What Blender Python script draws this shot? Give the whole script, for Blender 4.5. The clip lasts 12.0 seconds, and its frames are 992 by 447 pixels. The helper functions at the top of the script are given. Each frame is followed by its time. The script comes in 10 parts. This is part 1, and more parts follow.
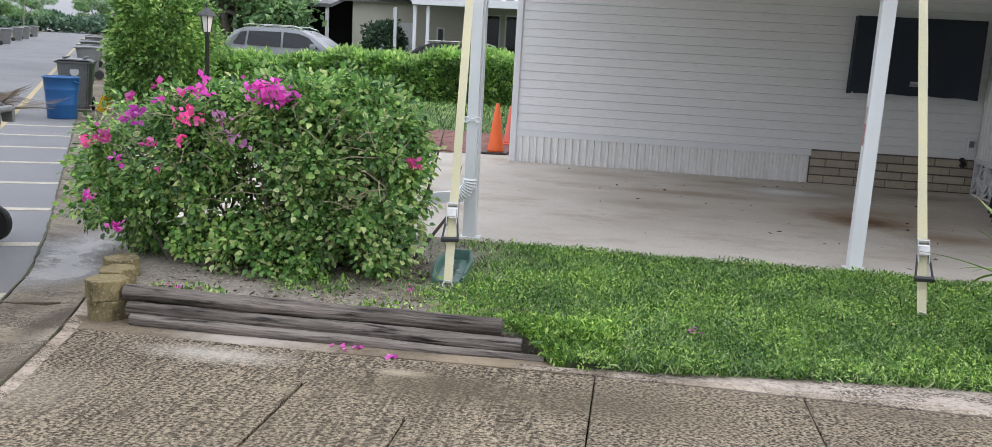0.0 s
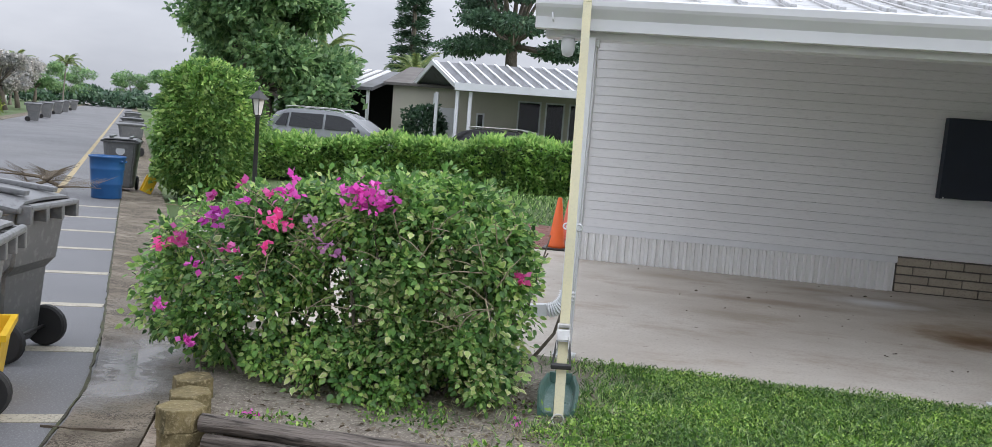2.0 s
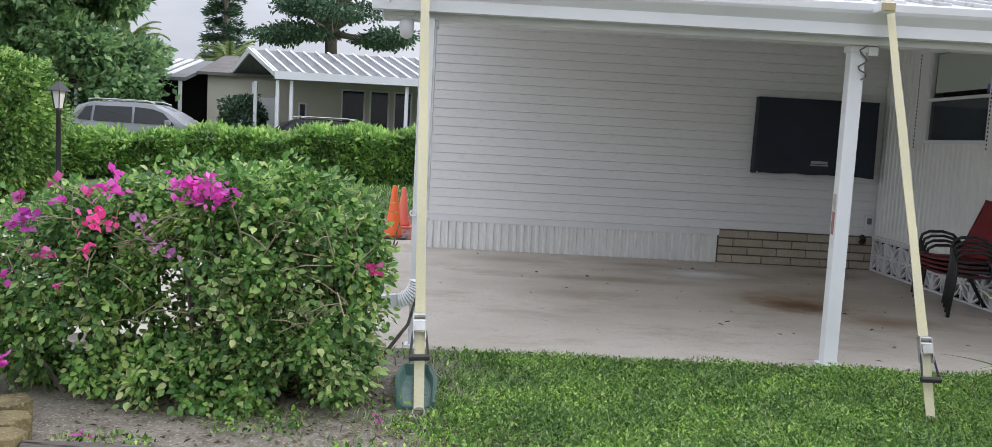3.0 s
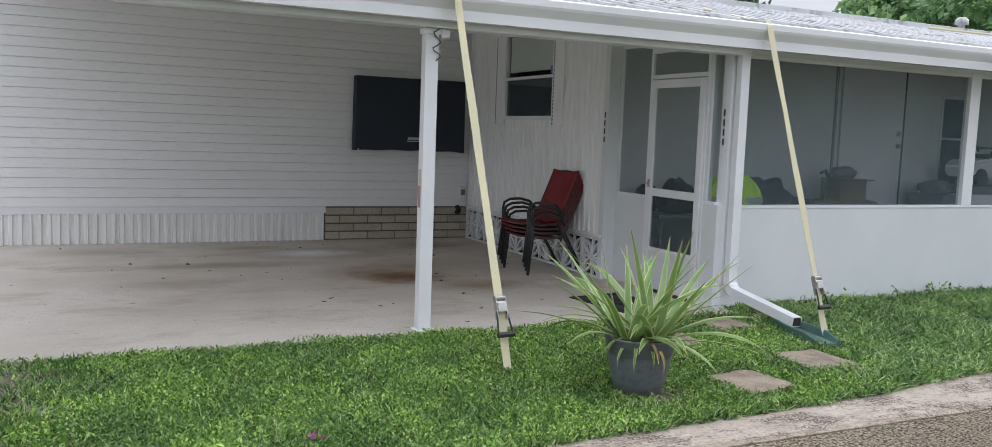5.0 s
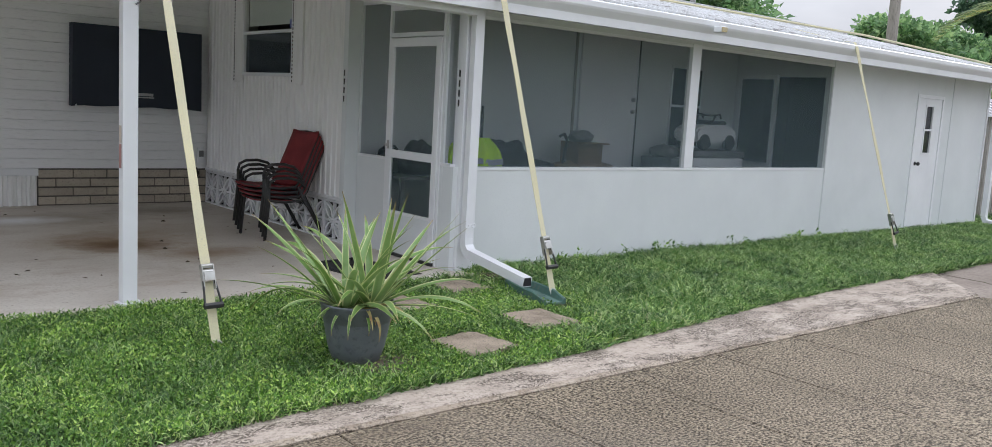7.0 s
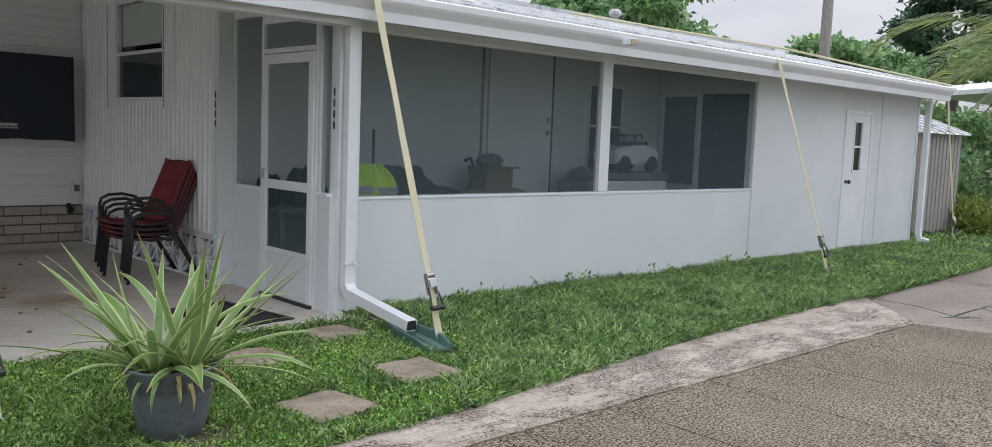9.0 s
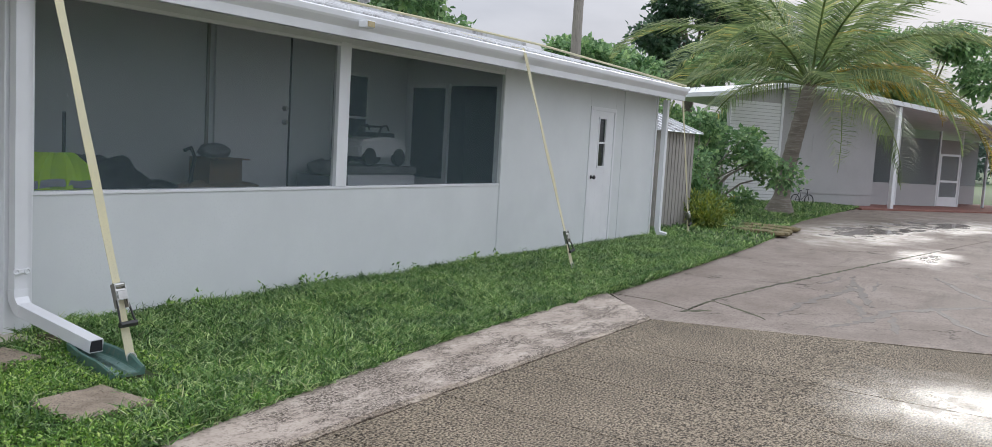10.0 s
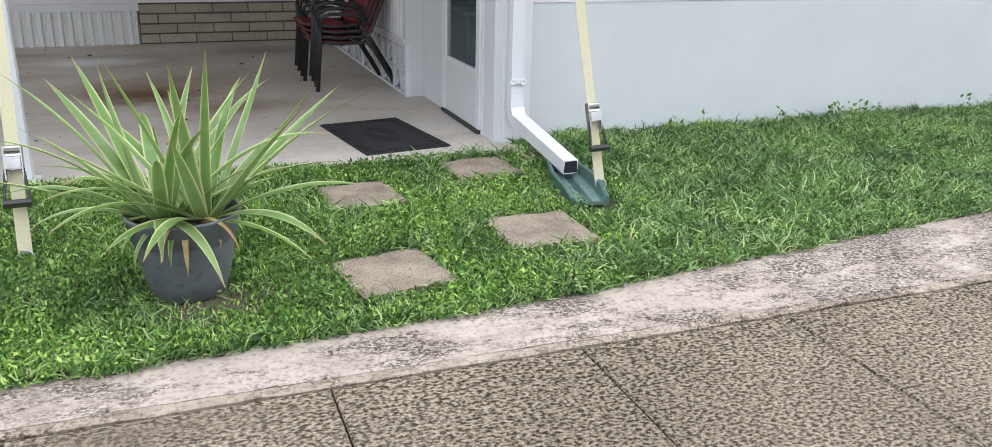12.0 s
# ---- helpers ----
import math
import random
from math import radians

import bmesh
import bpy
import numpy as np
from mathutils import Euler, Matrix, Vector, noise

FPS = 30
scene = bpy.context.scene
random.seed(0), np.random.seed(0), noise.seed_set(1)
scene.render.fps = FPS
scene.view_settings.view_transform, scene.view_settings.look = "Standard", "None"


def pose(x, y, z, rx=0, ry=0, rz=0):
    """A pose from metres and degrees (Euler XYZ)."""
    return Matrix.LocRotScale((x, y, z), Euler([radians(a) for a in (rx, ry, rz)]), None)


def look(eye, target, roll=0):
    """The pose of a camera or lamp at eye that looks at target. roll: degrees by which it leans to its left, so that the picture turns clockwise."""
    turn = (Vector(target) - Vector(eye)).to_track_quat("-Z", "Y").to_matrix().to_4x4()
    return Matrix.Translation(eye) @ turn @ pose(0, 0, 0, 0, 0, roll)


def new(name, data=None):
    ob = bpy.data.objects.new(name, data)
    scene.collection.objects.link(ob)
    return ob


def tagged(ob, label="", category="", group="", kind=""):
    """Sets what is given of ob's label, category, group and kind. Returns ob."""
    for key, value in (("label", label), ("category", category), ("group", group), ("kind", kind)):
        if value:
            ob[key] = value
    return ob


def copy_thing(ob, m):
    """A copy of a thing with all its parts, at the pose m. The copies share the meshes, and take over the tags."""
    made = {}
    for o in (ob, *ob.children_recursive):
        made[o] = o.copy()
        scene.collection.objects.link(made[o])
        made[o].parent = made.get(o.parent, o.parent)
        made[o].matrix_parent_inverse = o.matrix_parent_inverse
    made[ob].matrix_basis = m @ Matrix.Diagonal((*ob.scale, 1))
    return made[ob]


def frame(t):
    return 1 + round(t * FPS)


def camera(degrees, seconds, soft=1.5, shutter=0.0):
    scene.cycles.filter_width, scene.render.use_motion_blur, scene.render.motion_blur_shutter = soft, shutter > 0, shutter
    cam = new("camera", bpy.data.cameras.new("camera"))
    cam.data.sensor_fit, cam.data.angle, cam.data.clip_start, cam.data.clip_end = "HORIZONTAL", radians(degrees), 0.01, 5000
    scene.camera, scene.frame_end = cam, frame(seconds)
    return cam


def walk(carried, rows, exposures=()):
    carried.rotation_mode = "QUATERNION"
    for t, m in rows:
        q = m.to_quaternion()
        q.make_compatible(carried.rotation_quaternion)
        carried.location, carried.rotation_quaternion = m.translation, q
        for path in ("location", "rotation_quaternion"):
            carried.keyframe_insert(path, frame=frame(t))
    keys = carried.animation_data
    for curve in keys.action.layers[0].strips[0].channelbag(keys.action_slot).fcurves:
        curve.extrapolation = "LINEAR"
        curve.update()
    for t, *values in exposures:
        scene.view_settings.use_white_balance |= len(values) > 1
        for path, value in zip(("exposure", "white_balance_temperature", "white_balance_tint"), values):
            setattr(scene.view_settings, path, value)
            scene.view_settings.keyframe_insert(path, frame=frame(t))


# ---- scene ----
# ---- camera ----
cam = camera(58.3, 12.0, soft=0.65)
PATH = [
    (0, (0.29, -0.195, 1.417), (0.001, 1.749, 1.046), 3.2),
    (0.3, (0.143, -0.171, 1.459), (-0.112, 1.771, 1.056), 4.3),
    (0.5, (0.039, -0.067, 1.424), (-0.22, 1.87, 0.998), 4.1),
    (0.8, (-0.093, -0.043, 1.441), (-0.375, 1.893, 1.027), 5.7),
    (1, (-0.147, -0.029, 1.435), (-0.511, 1.898, 1.041), 6.4),
    (1.2, (-0.201, 0.053, 1.441), (-0.586, 1.984, 1.09), 7.2),
    (1.5, (-0.237, 0.121, 1.486), (-0.643, 2.067, 1.267), 6.3),
    (1.8, (-0.285, 0.212, 1.502), (-0.693, 2.162, 1.327), 4.8),
    (2, (-0.369, 0.341, 1.505), (-0.719, 2.3, 1.311), 4.6),
    (2.2, (-0.424, 0.386, 1.498), (-0.628, 2.366, 1.302), 4.4),
    (2.5, (-0.478, 0.445, 1.462), (-0.525, 2.435, 1.27), 3.9),
    (2.8, (-0.499, 0.457, 1.494), (-0.481, 2.447, 1.303), 2.9),
    (3, (-0.52, 0.484, 1.47), (-0.482, 2.474, 1.276), 3.1),
    (3.3, (-0.506, 0.491, 1.479), (-0.41, 2.48, 1.299), 2.7),
    (3.5, (-0.484, 0.484, 1.479), (-0.252, 2.463, 1.315), 2.6),
    (3.7, (-0.441, 0.49, 1.486), (-0.069, 2.449, 1.326), 2.9),
    (5.5, (-0.266, 0.458, 1.488), (0.653, 2.221, 1.266), 1.5),
    (6, (-0.146, 0.421, 1.48), (0.821, 2.156, 1.248), 1.4),
    (6.3, (-0.07, 0.416, 1.468), (0.94, 2.125, 1.218), 1.8),
    (6.5, (-0.024, 0.415, 1.461), (1.071, 2.07, 1.21), 2.5),
    (7, (0.11, 0.494, 1.463), (1.378, 2.019, 1.203), 3.3),
    (7.2, (0.179, 0.555, 1.47), (1.462, 2.068, 1.209), 3.5),
    (8.8, (0.919, 0.73, 1.45), (2.192, 2.261, 1.261), 2.3),
    (9, (1.043, 0.792, 1.437), (2.395, 2.253, 1.242), 2.2),
    (9.3, (1.247, 0.876, 1.437), (2.779, 2.146, 1.241), 3.0),
    (9.5, (1.368, 0.901, 1.473), (2.994, 2.048, 1.282), 3.4),
    (10, (1.706, 1.004, 1.427), (3.391, 2.066, 1.242), 3.3),
    (10.5, (2.01, 1.016, 1.385), (3.669, 2.116, 1.19), 3.2),
    (10.7, (2.105, 1.036, 1.378), (3.749, 2.14, 1.097), 4.8),
    (10.8, (2.153, 1.038, 1.374), (3.757, 2.191, 1.058), 5.4),
    (10.9, (2.201, 1.009, 1.387), (3.689, 2.29, 1.005), 6.1),
    (11, (2.269, 1.116, 1.38), (3.668, 2.466, 0.912), 6.7),
    (11.1, (2.325, 1.228, 1.385), (3.607, 2.677, 0.877), 6.6),
    (11.2, (2.361, 1.266, 1.371), (3.607, 2.742, 0.853), 6.7),
    (11.3, (2.407, 1.326, 1.381), (3.594, 2.835, 0.82), 6.6),
    (11.5, (2.508, 1.326, 1.375), (3.555, 2.926, 0.787), 5.0),
    (12, (2.721, 1.346, 1.425), (3.4, 3.108, 0.768), 1.2),
]
EXPOSURES = [(0.0, 0.97), (1.2, 0.97), (1.6, 0.92), (2.0, 0.82), (2.5, 0.9), (3.5, 0.87), (7.0, 0.87), (9.0, 0.75), (9.6, 0.6), (10.6, 0.6), (11.3, 1.02), (12.0, 1.3)]
walk(cam, [(t, look(eye, target, roll)) for t, eye, target, roll in PATH], EXPOSURES)

# ---- world, sun ----
SUN_AZ, SUN_EL = radians(-83), radians(17)  # azimuth from +y, clockwise seen from above is negative here
sun_dir = Vector((math.sin(-SUN_AZ) * math.cos(SUN_EL), math.cos(SUN_AZ) * math.cos(SUN_EL), math.sin(SUN_EL)))
world = bpy.data.worlds.new("overcast_sky")
scene.world = world
world.use_nodes = True
wn, wl = world.node_tree.nodes, world.node_tree.links
wn.clear()
w_out = wn.new("ShaderNodeOutputWorld")
w_bg = wn.new("ShaderNodeBackground")
w_sky = wn.new("ShaderNodeTexSky")
w_sky.sky_type, w_sky.sun_disc = "NISHITA", False
w_sky.sun_elevation, w_sky.sun_rotation = SUN_EL, -SUN_AZ
w_sky.dust_density, w_sky.air_density = 4.0, 1.0
w_tc = wn.new("ShaderNodeTexCoord")
w_map = wn.new("ShaderNodeMapping")
w_map.inputs["Scale"].default_value = (1.6, 1.6, 5.0)
w_noise = wn.new("ShaderNodeTexNoise")
w_noise.inputs["Scale"].default_value, w_noise.inputs["Detail"].default_value = 2.2, 6
w_ramp = wn.new("ShaderNodeValToRGB")
w_ramp.color_ramp.elements[0].position, w_ramp.color_ramp.elements[1].position = 0.3, 0.72
w_ramp.color_ramp.elements[0].color, w_ramp.color_ramp.elements[1].color = (5.5, 5.85, 6.75, 1), (8.3, 8.6, 9.5, 1)
w_mix = wn.new("ShaderNodeMix")
w_mix.data_type = "RGBA"
w_mix.inputs["Factor"].default_value = 0.985
wl.new(w_tc.outputs["Generated"], w_map.inputs["Vector"])
wl.new(w_map.outputs["Vector"], w_noise.inputs["Vector"])
wl.new(w_noise.outputs["Fac"], w_ramp.inputs["Fac"])
wl.new(w_sky.outputs["Color"], w_mix.inputs["A"])
w_sep = wn.new("ShaderNodeSeparateXYZ")
w_el = wn.new("ShaderNodeMapRange")
w_el.inputs["From Min"].default_value, w_el.inputs["From Max"].default_value = 0.0, 1.0
w_el.inputs["To Min"].default_value, w_el.inputs["To Max"].default_value = 0.42, 1.75
w_grad = wn.new("ShaderNodeVectorMath")
w_grad.operation = "SCALE"
wl.new(w_tc.outputs["Generated"], w_sep.inputs["Vector"])
wl.new(w_sep.outputs["Z"], w_el.inputs["Value"])
wl.new(w_ramp.outputs["Color"], w_grad.inputs[0])
wl.new(w_el.outputs["Result"], w_grad.inputs["Scale"])
wl.new(w_grad.outputs["Vector"], w_mix.inputs["B"])
wl.new(w_mix.outputs["Result"], w_bg.inputs["Color"])
w_bg.inputs["Strength"].default_value = 0.1
wl.new(w_bg.outputs["Background"], w_out.inputs["Surface"])
sun = new("sun", bpy.data.lights.new("sun", "SUN"))
sun.data.energy, sun.data.angle, sun.data.color = 1.1, radians(24), (1.0, 0.97, 0.93)
sun.matrix_world = look(sun_dir * 50, (0, 0, 0))


# ---- materials ----
def nodes_of(name):
    m = bpy.data.materials.new(name)
    m.use_nodes = True
    n, l = m.node_tree.nodes, m.node_tree.links
    return m, n, l, n["Principled BSDF"]


def noise_node(n, l, scale, detail=5, stretch=None, rough=0.6):
    g = n.new("ShaderNodeNewGeometry")
    t = n.new("ShaderNodeTexNoise")
    t.inputs["Scale"].default_value, t.inputs["Detail"].default_value, t.inputs["Roughness"].default_value = scale, detail, rough
    if stretch:
        mp = n.new("ShaderNodeMapping")
        mp.inputs["Scale"].default_value = stretch
        l.new(g.outputs["Position"], mp.inputs["Vector"])
        l.new(mp.outputs["Vector"], t.inputs["Vector"])
    else:
        l.new(g.outputs["Position"], t.inputs["Vector"])
    return t


def ramp(n, l, source, a, b, ca=(0, 0, 0, 1), cb=(1, 1, 1, 1)):
    r = n.new("ShaderNodeValToRGB")
    r.color_ramp.elements[0].position, r.color_ramp.elements[1].position = a, b
    r.color_ramp.elements[0].color, r.color_ramp.elements[1].color = ca, cb
    l.new(source, r.inputs["Fac"])
    return r.outputs["Color"]


def mix(n, l, fac, a, b, mode="MIX"):
    m = n.new("ShaderNodeMix")
    m.data_type, m.blend_type = "RGBA", mode
    for slot, v in (("Factor", fac), ("A", a), ("B", b)):
        if isinstance(v, (int, float)):
            m.inputs[slot].default_value = v
        elif isinstance(v, tuple):
            m.inputs[slot].default_value = (*v[:3], 1)
        else:
            l.new(v, m.inputs[slot])
    return m.outputs["Result"]


def bump(n, l, b, height, strength, dist=0.01, under=None):
    k = n.new("ShaderNodeBump")
    k.inputs["Strength"].default_value, k.inputs["Distance"].default_value = strength, dist
    l.new(height, k.inputs["Height"])
    if under:
        l.new(under, k.inputs["Normal"])
    l.new(k.outputs["Normal"], b.inputs["Normal"])
    return k.outputs["Normal"]


def surface(name, c1, c2, c3=None, big=1.5, fine=40.0, rough=0.6, relief=0.2, dist=0.004, metal=0.0, vary=0.0, stretch=None, spec=0.5):
    """Two colours mixed by large stains, a third by fine grain, with relief; vary: from piece to piece."""
    m, n, l, b = nodes_of(name)
    t1 = noise_node(n, l, big, 6, stretch)
    t2 = noise_node(n, l, fine, 4, stretch)
    col = mix(n, l, ramp(n, l, t1.outputs["Fac"], 0.35, 0.68), c1, c2)
    if c3:
        col = mix(n, l, ramp(n, l, t2.outputs["Fac"], 0.52, 0.68), col, c3)
    if vary:
        o = n.new("ShaderNodeObjectInfo")
        col = mix(n, l, vary, col, ramp(n, l, o.outputs["Random"], 0.0, 1.0, (0.25, 0.25, 0.25, 1), (1, 1, 1, 1)), "MULTIPLY")
    l.new(col, b.inputs["Base Color"])
    rr = n.new("ShaderNodeMapRange")
    rr.inputs["To Min"].default_value, rr.inputs["To Max"].default_value = max(rough - 0.12, 0.03), min(rough + 0.12, 1)
    l.new(t1.outputs["Fac"], rr.inputs["Value"])
    l.new(rr.outputs["Result"], b.inputs["Roughness"])
    b.inputs["Metallic"].default_value, b.inputs["Specular IOR Level"].default_value = metal, spec
    if relief:
        bump(n, l, b, t2.outputs["Fac"], relief, dist)
    return m


def leafy(name, dark, mid, light, edge=None, trans=0.3, rough=0.45, margin=None, share=0.1):
    """Leaves that vary one by one, letting some light through."""
    m, n, l, b = nodes_of(name)
    g = n.new("ShaderNodeNewGeometry")
    r = n.new("ShaderNodeValToRGB")
    cr = r.color_ramp
    cr.elements[0].color, cr.elements[1].color = (*dark, 1), (*light, 1)
    e = cr.elements.new(0.55)
    e.color = (*mid, 1)
    l.new(g.outputs["Random Per Island"], r.inputs["Fac"])
    t = noise_node(n, l, 3.0, 3)
    col = mix(n, l, ramp(n, l, t.outputs["Fac"], 0.4, 0.75, cb=(0.4, 0.4, 0.4, 1)), r.outputs["Color"], mid)
    if edge:
        e2 = cr.elements.new(0.93)
        e2.color = (*light, 1)
        cr.elements[-1].color = (*edge, 1)
    pt = noise_node(n, l, 1.7, 4)
    col = mix(n, l, 1.0, col, ramp(n, l, pt.outputs["Fac"], 0.36, 0.64, (0.62, 0.66, 0.68, 1), (1.25, 1.18, 1.1, 1)), "MULTIPLY")
    if margin:
        # some leaves carry a pale margin
        rim = n.new("ShaderNodeAttribute")
        rim.attribute_name = "rim"
        some = ramp(n, l, g.outputs["Random Per Island"], 1.0 - share, 1.02 - share)
        col = mix(n, l, mix(n, l, 1.0, ramp(n, l, rim.outputs["Fac"], 0.78, 0.86), some, "MULTIPLY"), col, margin)
    l.new(col, b.inputs["Base Color"])
    b.inputs["Roughness"].default_value = rough
    b.inputs["Specular IOR Level"].default_value = 0.5
    tr = n.new("ShaderNodeBsdfTranslucent")
    l.new(col, tr.inputs["Color"])
    ms = n.new("ShaderNodeMixShader")
    ms.inputs["Fac"].default_value = trans
    l.new(b.outputs["BSDF"], ms.inputs[1])
    l.new(tr.outputs["BSDF"], ms.inputs[2])
    l.new(ms.outputs["Shader"], n["Material Output"].inputs["Surface"])
    return m


M = {}
M["siding"] = surface("white_vinyl_siding", (0.81, 0.815, 0.825), (0.77, 0.775, 0.785), (0.73, 0.735, 0.745), big=0.8, fine=14, rough=0.5, relief=0.04, stretch=(0.6, 1, 3))
M["wall_white"] = surface("painted_white_wall", (0.69, 0.715, 0.72), (0.63, 0.655, 0.66), (0.645, 0.67, 0.675), big=1.3, fine=60, rough=0.55, relief=0.15, dist=0.003)
M["rib_white"] = surface("ribbed_white_metal", (0.85, 0.85, 0.84), (0.80, 0.80, 0.79), (0.76, 0.76, 0.74), big=1.3, fine=9, rough=0.4, relief=0.03, stretch=(1, 1, 0.25))
M["trim"] = surface("white_aluminium_trim", (0.78, 0.79, 0.81), (0.72, 0.73, 0.75), big=2.0, fine=30, rough=0.35, relief=0.03)
M["roof"] = surface("white_roof_coating", (0.58, 0.59, 0.60), (0.46, 0.46, 0.46), (0.25, 0.24, 0.23), big=1.2, fine=5, rough=0.6, relief=0.3, dist=0.01)
M["ceiling"] = surface("carport_ceiling_panel", (0.86, 0.86, 0.85), (0.82, 0.82, 0.81), big=1.0, fine=10, rough=0.5, relief=0.03)
M["brick"] = surface("beige_slump_brick", (0.50, 0.44, 0.355), (0.42, 0.37, 0.30), (0.34, 0.30, 0.25), big=5, fine=38, rough=0.85, relief=0.5, vary=0.25)
M["mortar"] = surface("dark_grey_mortar", (0.15, 0.135, 0.118), (0.11, 0.10, 0.09), big=5, fine=80, rough=0.9, relief=0.4)
M["asphalt"] = surface("grey_worn_asphalt", (0.165, 0.165, 0.17), (0.125, 0.125, 0.13), (0.25, 0.25, 0.255), big=0.35, fine=90, rough=0.8, relief=0.5)
M["soil"] = surface("sandy_grey_soil", (0.26, 0.23, 0.19), (0.14, 0.12, 0.096), (0.43, 0.385, 0.325), big=9, fine=70, rough=0.95, relief=1.0, dist=0.012)
M["dirt"] = surface("brown_dirt", (0.10, 0.075, 0.052), (0.14, 0.11, 0.08), (0.07, 0.052, 0.036), big=6, fine=60, rough=0.95, relief=0.8, dist=0.01)
M["lawn"] = surface("turf_ground", (0.03, 0.05, 0.014), (0.05, 0.06, 0.025), (0.02, 0.032, 0.01), big=2.5, fine=45, rough=0.9, relief=0.8, dist=0.02)
M["far_ground"] = surface("far_turf", (0.07, 0.12, 0.035), (0.10, 0.13, 0.05), big=0.3, fine=6, rough=0.9, relief=0.3)
M["wood_log"] = surface("weathered_grey_timber", (0.22, 0.19, 0.165), (0.045, 0.035, 0.028), (0.012, 0.009, 0.007), big=7, fine=24, rough=0.85, relief=1.0, dist=0.02, stretch=(0.16, 1.8, 1.8))
M["stump"] = surface("mossy_concrete_block", (0.20, 0.16, 0.075), (0.075, 0.062, 0.028), (0.27, 0.225, 0.13), big=7, fine=45, rough=0.9, relief=0.8, dist=0.01)
M["paver"] = surface("pebbled_concrete_paver", (0.36, 0.29, 0.22), (0.19, 0.15, 0.11), (0.085, 0.066, 0.048), big=5, fine=90, rough=0.85, relief=0.9)
M["strap"] = surface("pale_yellow_webbing", (0.62, 0.57, 0.36), (0.56, 0.53, 0.38), (0.50, 0.47, 0.34), big=4, fine=130, rough=0.8, relief=0.3)
M["steel"] = surface("zinc_plated_steel", (0.55, 0.55, 0.53), (0.38, 0.37, 0.35), big=8, fine=60, rough=0.35, relief=0.1, metal=0.9)
M["black_metal"] = surface("black_metal", (0.02, 0.02, 0.02), (0.03, 0.03, 0.03), big=6, fine=60, rough=0.45, relief=0.05)
M["green_plastic"] = surface("green_plastic", (0.06, 0.14, 0.115), (0.085, 0.165, 0.14), (0.12, 0.16, 0.13), big=5, fine=30, rough=0.5, relief=0.1)
# wet plastic: low roughness, and a base colour paled for sky reflection
M["green_wet"] = surface("wet_green_plastic_paled_for_sheen", (0.13, 0.215, 0.195), (0.085, 0.16, 0.14), (0.22, 0.29, 0.27), big=9, fine=60, rough=0.3, relief=0.15)
M["pot"] = surface("grey_plastic_pot", (0.11, 0.125, 0.138), (0.15, 0.165, 0.178), (0.085, 0.095, 0.103), big=5, fine=25, rough=0.5, relief=0.1)
M["cover"] = surface("black_fabric_cover", (0.012, 0.019, 0.033), (0.019, 0.027, 0.044), big=2.5, fine=150, rough=0.7, relief=0.2)
M["red_mesh"] = surface("red_sling_fabric", (0.22, 0.018, 0.022), (0.16, 0.012, 0.016), big=5, fine=160, rough=0.7, relief=0.3)
M["rubber"] = surface("black_rubber", (0.013, 0.013, 0.014), (0.022, 0.022, 0.022), big=6, fine=90, rough=0.7, relief=0.3)
M["bin_grey"] = surface("grey_bin_plastic", (0.115, 0.118, 0.12), (0.15, 0.152, 0.155), (0.185, 0.185, 0.185), big=3, fine=18, rough=0.45, relief=0.08)
M["bin_lid"] = surface("weathered_grey_lid", (0.14, 0.145, 0.15), (0.19, 0.195, 0.20), (0.10, 0.10, 0.105), big=4, fine=30, rough=0.4, relief=0.1)
M["yellow"] = surface("yellow_plastic", (0.75, 0.47, 0.02), (0.68, 0.42, 0.02), big=6, fine=40, rough=0.45, relief=0.05)
M["blue"] = surface("blue_plastic", (0.013, 0.085, 0.24), (0.018, 0.10, 0.275), big=4, fine=30, rough=0.4, relief=0.06)
M["orange"] = surface("orange_cone_plastic", (0.75, 0.12, 0.015), (0.68, 0.11, 0.02), big=5, fine=40, rough=0.5, relief=0.05)
M["red_cone"] = surface("faded_red_cone", (0.72, 0.14, 0.09), (0.66, 0.15, 0.10), big=5, fine=40, rough=0.55, relief=0.05)
M["paver_red"] = surface("red_clay_paver", (0.26, 0.115, 0.09), (0.20, 0.085, 0.07), (0.32, 0.18, 0.15), big=4, fine=50, rough=0.85, relief=0.4, vary=0.35)
M["bark"] = surface("grey_brown_bark", (0.16, 0.135, 0.11), (0.10, 0.085, 0.07), (0.22, 0.195, 0.165), big=4, fine=20, rough=0.9, relief=0.9, dist=0.02, stretch=(1, 1, 0.4))
M["palm_bark"] = surface("ringed_palm_bark", (0.21, 0.185, 0.155), (0.14, 0.12, 0.10), (0.27, 0.245, 0.21), big=5, fine=12, rough=0.9, relief=0.7, dist=0.02, stretch=(0.3, 0.3, 2.5))
M["twig"] = surface("pale_dry_twig", (0.36, 0.30, 0.22), (0.25, 0.20, 0.14), big=20, fine=80, rough=0.85, relief=0.3)
M["leaf_boug"] = leafy("bougainvillea_leaf", (0.026, 0.09, 0.024), (0.205, 0.42, 0.115), (0.53, 0.73, 0.23), edge=(0.60, 0.68, 0.26), margin=(0.76, 0.70, 0.45), trans=0.45, rough=0.36)
M["leaf_varieg"] = leafy("cream_edged_bougainvillea_leaf", (0.05, 0.145, 0.04), (0.30, 0.50, 0.15), (0.66, 0.77, 0.30), edge=(0.62, 0.68, 0.32), margin=(0.82, 0.76, 0.52), trans=0.45, share=0.36, rough=0.36)
M["leaf_hedge"] = leafy("clipped_hedge_leaf", (0.12, 0.26, 0.07), (0.30, 0.52, 0.15), (0.58, 0.76, 0.27), trans=0.55)
